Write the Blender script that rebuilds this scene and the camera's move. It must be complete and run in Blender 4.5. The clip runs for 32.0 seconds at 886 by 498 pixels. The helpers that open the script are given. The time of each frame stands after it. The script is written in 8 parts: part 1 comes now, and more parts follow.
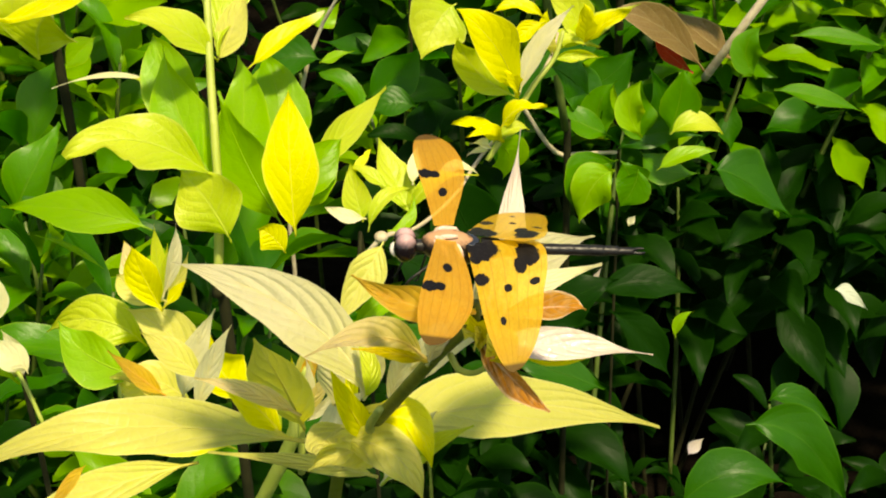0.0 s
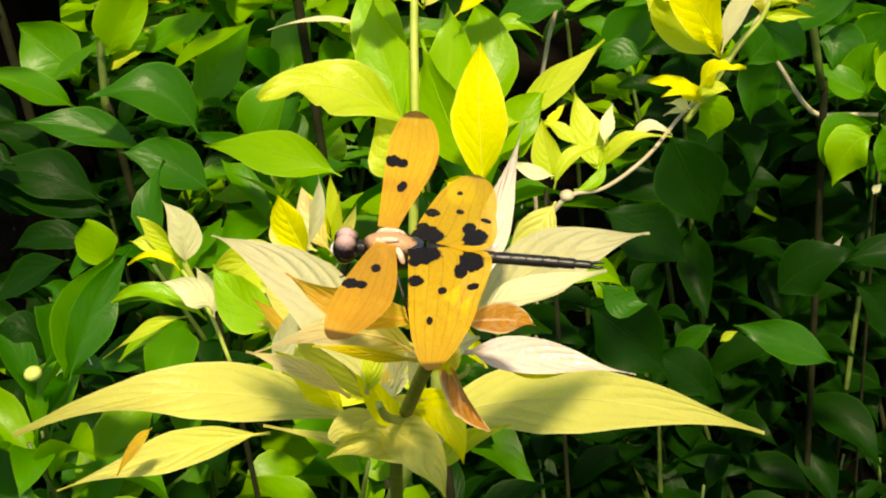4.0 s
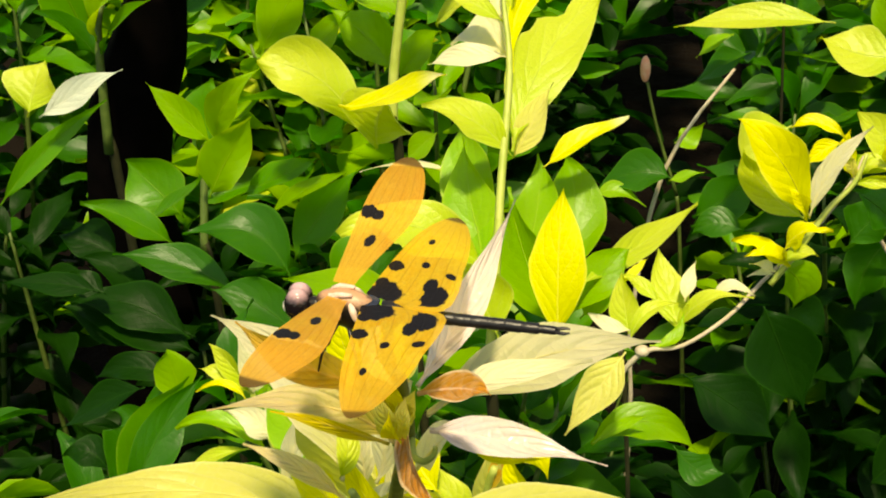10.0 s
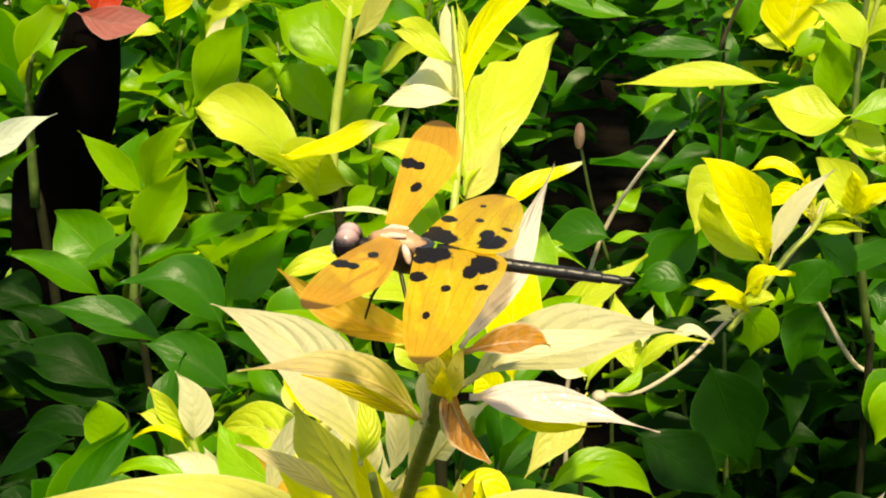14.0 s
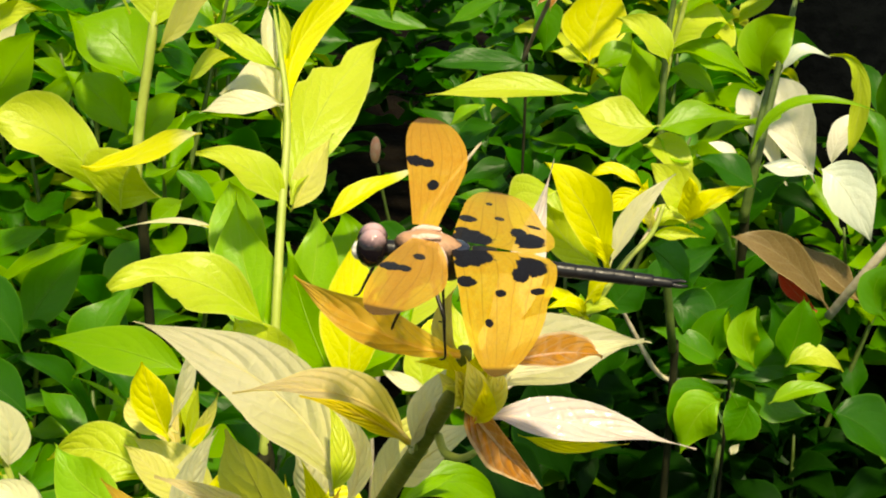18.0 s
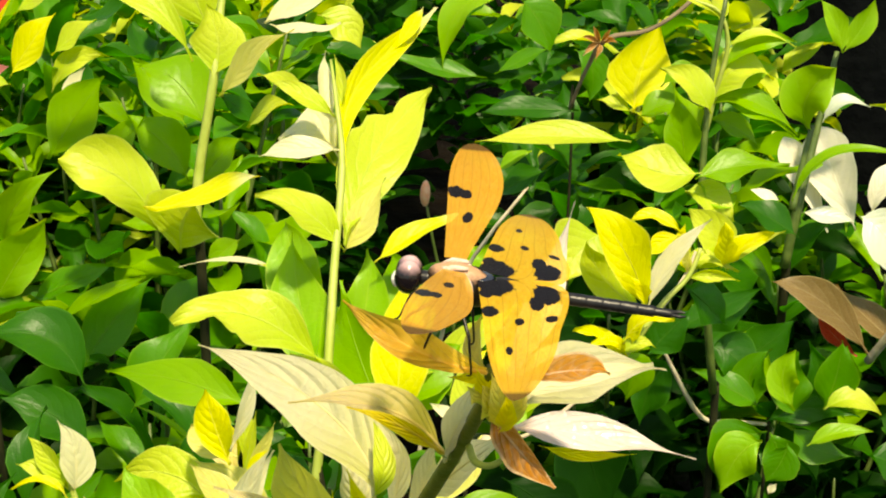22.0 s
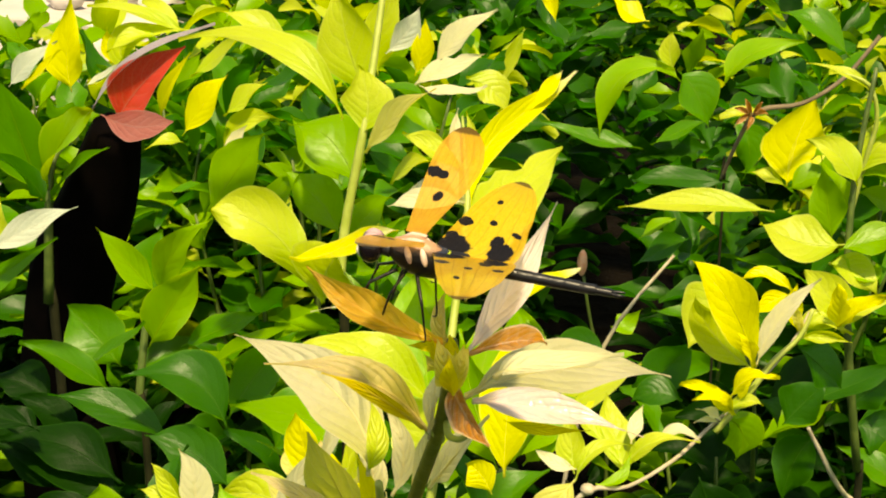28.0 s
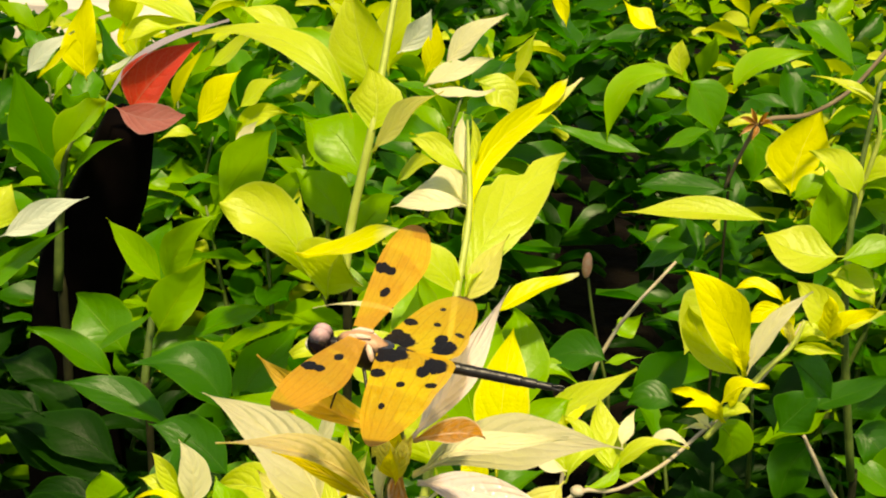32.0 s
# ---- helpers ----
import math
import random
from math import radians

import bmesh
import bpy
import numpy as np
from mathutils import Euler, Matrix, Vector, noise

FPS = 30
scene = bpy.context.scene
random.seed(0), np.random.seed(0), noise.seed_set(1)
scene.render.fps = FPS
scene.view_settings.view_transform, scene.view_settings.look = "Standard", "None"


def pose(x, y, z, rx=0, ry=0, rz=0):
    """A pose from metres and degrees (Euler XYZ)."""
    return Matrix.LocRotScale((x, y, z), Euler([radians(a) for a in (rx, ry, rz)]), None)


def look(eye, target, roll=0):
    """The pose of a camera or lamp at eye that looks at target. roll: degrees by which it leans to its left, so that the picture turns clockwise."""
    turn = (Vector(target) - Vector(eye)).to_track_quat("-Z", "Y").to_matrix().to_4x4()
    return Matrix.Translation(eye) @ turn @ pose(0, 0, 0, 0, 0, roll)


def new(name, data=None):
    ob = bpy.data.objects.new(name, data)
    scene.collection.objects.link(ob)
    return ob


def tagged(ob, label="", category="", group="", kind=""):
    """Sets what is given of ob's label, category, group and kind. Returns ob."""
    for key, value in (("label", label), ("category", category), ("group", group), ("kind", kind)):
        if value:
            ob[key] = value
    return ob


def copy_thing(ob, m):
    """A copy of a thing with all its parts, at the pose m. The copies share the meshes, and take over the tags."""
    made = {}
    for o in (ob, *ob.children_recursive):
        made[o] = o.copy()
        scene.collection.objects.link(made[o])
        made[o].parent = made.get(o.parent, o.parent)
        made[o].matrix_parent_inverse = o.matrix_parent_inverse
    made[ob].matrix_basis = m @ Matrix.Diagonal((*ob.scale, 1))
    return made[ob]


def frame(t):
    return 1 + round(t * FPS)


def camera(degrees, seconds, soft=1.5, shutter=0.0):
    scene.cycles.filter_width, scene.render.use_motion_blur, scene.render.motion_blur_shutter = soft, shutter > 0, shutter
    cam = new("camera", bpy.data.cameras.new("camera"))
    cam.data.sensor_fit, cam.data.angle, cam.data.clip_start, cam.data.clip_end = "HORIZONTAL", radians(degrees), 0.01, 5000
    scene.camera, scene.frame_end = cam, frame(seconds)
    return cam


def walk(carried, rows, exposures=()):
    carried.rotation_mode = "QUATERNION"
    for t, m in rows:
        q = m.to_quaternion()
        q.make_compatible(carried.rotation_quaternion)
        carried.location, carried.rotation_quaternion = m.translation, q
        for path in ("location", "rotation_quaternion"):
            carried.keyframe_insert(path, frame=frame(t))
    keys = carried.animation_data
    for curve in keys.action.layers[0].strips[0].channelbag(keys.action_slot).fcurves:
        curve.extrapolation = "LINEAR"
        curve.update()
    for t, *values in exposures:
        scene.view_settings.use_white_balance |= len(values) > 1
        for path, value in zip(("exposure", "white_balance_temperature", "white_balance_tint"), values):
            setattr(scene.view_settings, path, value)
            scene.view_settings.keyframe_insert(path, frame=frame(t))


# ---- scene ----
# camera: carried, a palm's width off the insect
# path begin
cam = camera(30.731, 32.0, soft=2.0)
EXPOSURES = [(0, 0.52, 9300, 3), (3, 0.5, 9300, 3), (6, 0.58, 9300, 3), (9, 0.48, 9300, 3), (13, 0.5, 9300, 3), (14, 0.64, 9300, 3), (17, 0.69, 8900, 3), (18, 0.46, 8700, 3), (19, 0.64, 8700, 3), (22, 0.66, 8700, 3), (24, 0.78, 9000, 3), (27, 0.64, 10100, 4), (28, 0.52, 10300, 4), (30, 0.54, 10300, 4), (31, 0.02, 10300, 4), (32, 0.42, 10300, 4)]
walk(cam, [
    (0, pose(-0.0269, -0.2332, 0.1511, 58.576, -0.002, -4.682)),
    (0.5, pose(-0.0115, -0.2419, 0.1440, 59.943, 0.410, -2.523)),
    (1, pose(-0.0080, -0.2450, 0.1382, 62.072, 0.362, -0.209)),
    (1.5, pose(0.0026, -0.2484, 0.1376, 62.339, 1.248, 1.431)),
    (2, pose(0.0127, -0.2407, 0.1420, 61.449, 1.399, 3.053)),
    (2.5, pose(0.0206, -0.2414, 0.1466, 61.219, 2.051, 4.257)),
    (3, pose(0.0252, -0.2342, 0.1451, 59.528, 2.240, 5.346)),
    (3.5, pose(0.0317, -0.2234, 0.1482, 56.802, 2.904, 6.072)),
    (5.5, pose(0.0380, -0.2080, 0.1436, 56.917, 3.618, 8.130)),
    (6, pose(0.0428, -0.2132, 0.1438, 58.195, 3.405, 8.123)),
    (6.5, pose(0.0439, -0.2140, 0.1465, 58.966, 3.381, 9.348)),
    (7, pose(0.0470, -0.2108, 0.1439, 59.314, 3.344, 9.657)),
    (7.5, pose(0.0493, -0.2099, 0.1441, 59.309, 3.358, 9.880)),
    (8, pose(0.0529, -0.2095, 0.1402, 60.193, 3.028, 10.860)),
    (8.5, pose(0.0557, -0.2067, 0.1383, 61.896, 2.948, 11.775)),
    (9, pose(0.0568, -0.2111, 0.1311, 62.472, 2.714, 12.271)),
    (9.5, pose(0.0572, -0.2124, 0.1312, 63.038, 2.504, 12.375)),
    (10, pose(0.0550, -0.2109, 0.1245, 63.720, 2.043, 12.603)),
    (10.5, pose(0.0539, -0.2134, 0.1215, 63.723, 2.353, 12.404)),
    (11, pose(0.0536, -0.2106, 0.1142, 64.198, 2.441, 12.461)),
    (11.5, pose(0.0547, -0.2118, 0.1115, 64.329, 2.132, 12.380)),
    (12, pose(0.0562, -0.2146, 0.1102, 64.896, 2.175, 12.359)),
    (12.5, pose(0.0499, -0.2140, 0.1054, 65.691, 1.154, 12.309)),
    (13, pose(0.0448, -0.2110, 0.1012, 66.334, 1.092, 11.526)),
    (13.5, pose(0.0403, -0.2067, 0.1005, 66.792, 0.286, 10.569)),
    (14, pose(0.0345, -0.2059, 0.0981, 66.828, -0.035, 10.025)),
    (14.5, pose(0.0325, -0.2078, 0.0968, 66.577, -1.174, 8.355)),
    (16.5, pose(0.0041, -0.1989, 0.0854, 67.776, -2.507, 3.398)),
    (17, pose(0.0023, -0.1909, 0.0814, 68.115, -2.470, 2.860)),
    (17.5, pose(0.0010, -0.1919, 0.0823, 68.254, -2.479, 1.744)),
    (18, pose(0.0008, -0.1913, 0.0841, 67.802, -2.748, 1.872)),
    (18.5, pose(-0.0002, -0.1910, 0.0815, 67.871, -2.811, 1.162)),
    (19, pose(-0.0032, -0.1932, 0.0773, 67.967, -3.088, 1.254)),
    (19.5, pose(-0.0012, -0.1949, 0.0717, 68.552, -2.739, 0.993)),
    (20, pose(-0.0024, -0.1998, 0.0763, 69.036, -3.010, 1.054)),
    (20.5, pose(-0.0031, -0.2020, 0.0801, 68.817, -3.285, 1.468)),
    (21, pose(-0.0036, -0.2078, 0.0848, 69.151, -2.934, 2.542)),
    (21.5, pose(-0.0004, -0.2163, 0.0855, 69.384, -2.595, 2.780)),
    (22, pose(0.0024, -0.2228, 0.0948, 69.280, -2.692, 3.704)),
    (22.5, pose(0.0042, -0.2281, 0.0969, 69.231, -2.376, 4.355)),
    (23, pose(0.0073, -0.2301, 0.0978, 68.814, -2.390, 4.871)),
    (23.5, pose(0.0095, -0.2233, 0.0943, 69.307, -2.087, 5.046)),
    (24, pose(0.0083, -0.2259, 0.0960, 69.353, -2.214, 4.931)),
    (24.5, pose(0.0098, -0.2324, 0.0986, 69.326, -2.439, 5.089)),
    (26.5, pose(0.0287, -0.2468, 0.0965, 70.003, -2.275, 7.865)),
    (27, pose(0.0342, -0.2419, 0.0877, 70.189, -2.011, 8.830)),
    (27.5, pose(0.0366, -0.2398, 0.0884, 71.387, -2.049, 10.168)),
    (28, pose(0.0427, -0.2400, 0.0873, 71.983, -2.407, 11.125)),
    (28.5, pose(0.0442, -0.2439, 0.0875, 71.984, -2.876, 11.149)),
    (29, pose(0.0452, -0.2450, 0.0872, 71.962, -3.193, 11.485)),
    (29.5, pose(0.0426, -0.2463, 0.0878, 71.760, -3.394, 11.666)),
    (30, pose(0.0520, -0.2501, 0.0926, 71.964, -3.228, 11.674)),
    (30.5, pose(0.0533, -0.2523, 0.0903, 72.030, -3.492, 11.574)),
    (31, pose(0.0553, -0.2476, 0.0907, 72.003, -3.398, 12.107)),
    (31.5, pose(0.0479, -0.2462, 0.0954, 71.567, -3.718, 11.972)),
    (32, pose(0.0506, -0.2506, 0.0952, 71.730, -3.845, 12.105)),
], exposures=EXPOSURES)
# path end


# ---------------------------------------------------------------- light
SUN_ELEVATION, SUN_AZIMUTH = 62.0, -74.0          # azimuth in degrees, counted from +x towards +y
world = bpy.data.worlds.new("daylight")
scene.world = world
world.use_nodes = True
wn = world.node_tree.nodes
sky = wn.new("ShaderNodeTexSky")
sky.sky_type, sky.sun_disc = "NISHITA", False
sky.sun_elevation, sky.sun_rotation = radians(SUN_ELEVATION), radians(90 - SUN_AZIMUTH)
wn["Background"].inputs["Strength"].default_value = 0.13
world.node_tree.links.new(sky.outputs[0], wn["Background"].inputs["Color"])
sun = new("sun", bpy.data.lights.new("sun", "SUN"))
sun.data.energy, sun.data.angle, sun.data.color = 4.4, radians(4.0), (1.0, 0.93, 0.78)
to_sun = Vector((math.cos(radians(SUN_AZIMUTH)) * math.cos(radians(SUN_ELEVATION)),
                 math.sin(radians(SUN_AZIMUTH)) * math.cos(radians(SUN_ELEVATION)), math.sin(radians(SUN_ELEVATION))))
sun.matrix_world = look(to_sun * 5, (0, 0, 0))


# ---------------------------------------------------------------- materials
def tree_of(name):
    m = bpy.data.materials.new(name)
    m.use_nodes = True
    nt = m.node_tree
    nt.nodes.clear()
    return m, nt


def node(nt, kind, **values):
    n = nt.nodes.new("ShaderNode" + kind)
    for key, value in values.items():
        if key == "operation":
            n.operation = value
        elif key == "blend_type":
            n.blend_type = value
        else:
            n.inputs[key.replace("_", " ")].default_value = value
    return n


def maths(nt, op, a, b=None):
    n = nt.nodes.new("ShaderNodeMath")
    n.operation = op
    for i, v in enumerate((a, b)):
        if v is None:
            continue
        if isinstance(v, (int, float)):
            n.inputs[i].default_value = v
        else:
            nt.links.new(v, n.inputs[i])
    return n.outputs[0]


def mixed(nt, fac, a, b):
    n = nt.nodes.new("ShaderNodeMix")
    n.data_type = "RGBA"
    for sock, v in ((n.inputs[0], fac), (n.inputs[6], a), (n.inputs[7], b)):
        if isinstance(v, (int, float)):
            sock.default_value = v
        elif isinstance(v, tuple):
            sock.default_value = (*v, 1)
        else:
            nt.links.new(v, sock)
    return n.outputs[2]


def ramp(nt, x, lo, hi):
    n = nt.nodes.new("ShaderNodeMapRange")
    n.interpolation_type = "SMOOTHSTEP"
    n.inputs[1].default_value, n.inputs[2].default_value = lo, hi
    nt.links.new(x, n.inputs[0])
    return n.outputs[0]


def leaf_material(name, face, second, vein, through_colour, gloss=0.35, through_amount=0.45, spots=0.0, sheen=0.4, vein_amount=0.42, tip_colour=None, relief=0.6, tip_from=0.20, quilt=0.12, rim=0.455):
    """A leaf blade: two-tone face, pale midrib and side veins, light shining through, waxy gloss."""
    m, nt = tree_of(name)
    link = nt.links.new
    uv = nt.nodes.new("ShaderNodeUVMap")
    sep = nt.nodes.new("ShaderNodeSeparateXYZ")
    link(uv.outputs[0], sep.inputs[0])
    u, v = sep.outputs[0], sep.outputs[1]
    off = maths(nt, "ABSOLUTE", maths(nt, "SUBTRACT", u, 0.5))
    midrib = ramp(nt, off, 0.030, 0.008)
    coord = nt.nodes.new("ShaderNodeTexCoord")
    info = nt.nodes.new("ShaderNodeObjectInfo")
    shift = nt.nodes.new("ShaderNodeVectorMath")
    shift.operation = "ADD"
    link(coord.outputs["Object"], shift.inputs[0])
    link(info.outputs["Random"], shift.inputs[1])
    big = node(nt, "TexNoise", Scale=38.0, Detail=3.0)
    fine = node(nt, "TexNoise", Scale=520.0, Detail=4.0)
    link(shift.outputs[0], big.inputs["Vector"])
    link(shift.outputs[0], fine.inputs["Vector"])
    slant = maths(nt, "SUBTRACT", maths(nt, "MULTIPLY", maths(nt, "ADD", v, maths(nt, "MULTIPLY", big.outputs["Fac"], 0.16)), 6.5), maths(nt, "ADD", maths(nt, "MULTIPLY", off, 2.6), maths(nt, "MULTIPLY", maths(nt, "MULTIPLY", off, off), 5.0)))
    saw = maths(nt, "ABSOLUTE", maths(nt, "SUBTRACT", maths(nt, "FRACT", slant), 0.5))
    side = ramp(nt, saw, 0.10, 0.02)
    patch = ramp(nt, big.outputs["Fac"], 0.35, 0.68)
    tone = maths(nt, "ADD", maths(nt, "MULTIPLY", patch, 0.6), maths(nt, "MULTIPLY", info.outputs["Random"], 0.4))
    colour = mixed(nt, tone, face, second)
    if tip_colour:
        colour = mixed(nt, ramp(nt, maths(nt, "ADD", v, maths(nt, "MULTIPLY", big.outputs["Fac"], 0.3)), tip_from, tip_from / 2 + 0.75), colour, tip_colour)
    veins = maths(nt, "MAXIMUM", midrib, maths(nt, "MULTIPLY", side, 0.5))
    colour = mixed(nt, maths(nt, "MULTIPLY", veins, vein_amount), colour, vein)
    # pale margin: own rim of some leaves, and edge sheen put into the colour
    colour = mixed(nt, maths(nt, "MULTIPLY", ramp(nt, off, rim, rim + 0.035), 0.75), colour, vein)
    grain = mixed(nt, maths(nt, "MULTIPLY", ramp(nt, fine.outputs["Fac"], 0.45, 0.75), 0.25), colour, second)
    colour = grain
    if spots:
        mark = node(nt, "TexVoronoi", Scale=160.0)
        link(shift.outputs[0], mark.inputs["Vector"])
        dot = maths(nt, "MULTIPLY", ramp(nt, mark.outputs["Distance"], 0.16, 0.06), ramp(nt, big.outputs["Fac"], 0.55, 0.75))
        colour = mixed(nt, maths(nt, "MULTIPLY", dot, spots), colour, (0.16, 0.09, 0.03))
    swell = maths(nt, "MULTIPLY", ramp(nt, saw, 0.0, 0.42), ramp(nt, off, 0.5, 0.25))
    height = maths(nt, "ADD", maths(nt, "MULTIPLY", veins, -0.09), maths(nt, "MULTIPLY", big.outputs["Fac"], 0.8))
    height = maths(nt, "ADD", height, maths(nt, "MULTIPLY", swell, quilt))
    height = maths(nt, "ADD", height, maths(nt, "MULTIPLY", fine.outputs["Fac"], 0.15))
    cells = nt.nodes.new("ShaderNodeTexVoronoi")
    cells.feature = "DISTANCE_TO_EDGE"
    cells.inputs["Scale"].default_value = 330.0
    link(shift.outputs[0], cells.inputs["Vector"])
    net = ramp(nt, cells.outputs["Distance"], 0.16, 0.02)
    height = maths(nt, "SUBTRACT", height, maths(nt, "MULTIPLY", net, 0.05))
    colour = mixed(nt, maths(nt, "MULTIPLY", net, vein_amount * 0.4), colour, vein)
    bump = node(nt, "Bump", Strength=relief, Distance=0.002)
    link(height, bump.inputs["Height"])
    skin = node(nt, "BsdfPrincipled", Roughness=gloss)
    skin.inputs["Specular IOR Level"].default_value = sheen
    link(colour, skin.inputs["Base Color"])
    link(bump.outputs[0], skin.inputs["Normal"])
    glow = nt.nodes.new("ShaderNodeBsdfTranslucent")
    link(mixed(nt, maths(nt, "MULTIPLY", veins, 0.35), through_colour, vein), glow.inputs["Color"])
    link(bump.outputs[0], glow.inputs["Normal"])
    both = nt.nodes.new("ShaderNodeMixShader")
    both.inputs[0].default_value = through_amount
    link(skin.outputs[0], both.inputs[1])
    link(glow.outputs[0], both.inputs[2])
    out = nt.nodes.new("ShaderNodeOutputMaterial")
    link(both.outputs[0], out.inputs[0])
    return m


def plain_material(name, a, b, scale, rough, metal=0.0, bump_height=0.0005, spec=0.5):
    """A surface of two tones with grain at two scales."""
    m, nt = tree_of(name)
    link = nt.links.new
    coord = nt.nodes.new("ShaderNodeTexCoord")
    big = node(nt, "TexNoise", Scale=scale, Detail=4.0)
    fine = node(nt, "TexNoise", Scale=scale * 9, Detail=3.0)
    link(coord.outputs["Object"], big.inputs["Vector"])
    link(coord.outputs["Object"], fine.inputs["Vector"])
    mix = maths(nt, "ADD", maths(nt, "MULTIPLY", ramp(nt, big.outputs["Fac"], 0.35, 0.65), 0.7), maths(nt, "MULTIPLY", fine.outputs["Fac"], 0.3))
    skin = node(nt, "BsdfPrincipled", Roughness=rough, Metallic=metal)
    skin.inputs["Specular IOR Level"].default_value = spec
    link(mixed(nt, mix, a, b), skin.inputs["Base Color"])
    bump = node(nt, "Bump", Strength=0.6, Distance=bump_height)
    link(mix, bump.inputs["Height"])
    link(bump.outputs[0], skin.inputs["Normal"])
    out = nt.nodes.new("ShaderNodeOutputMaterial")
    link(skin.outputs[0], out.inputs[0])
    return m


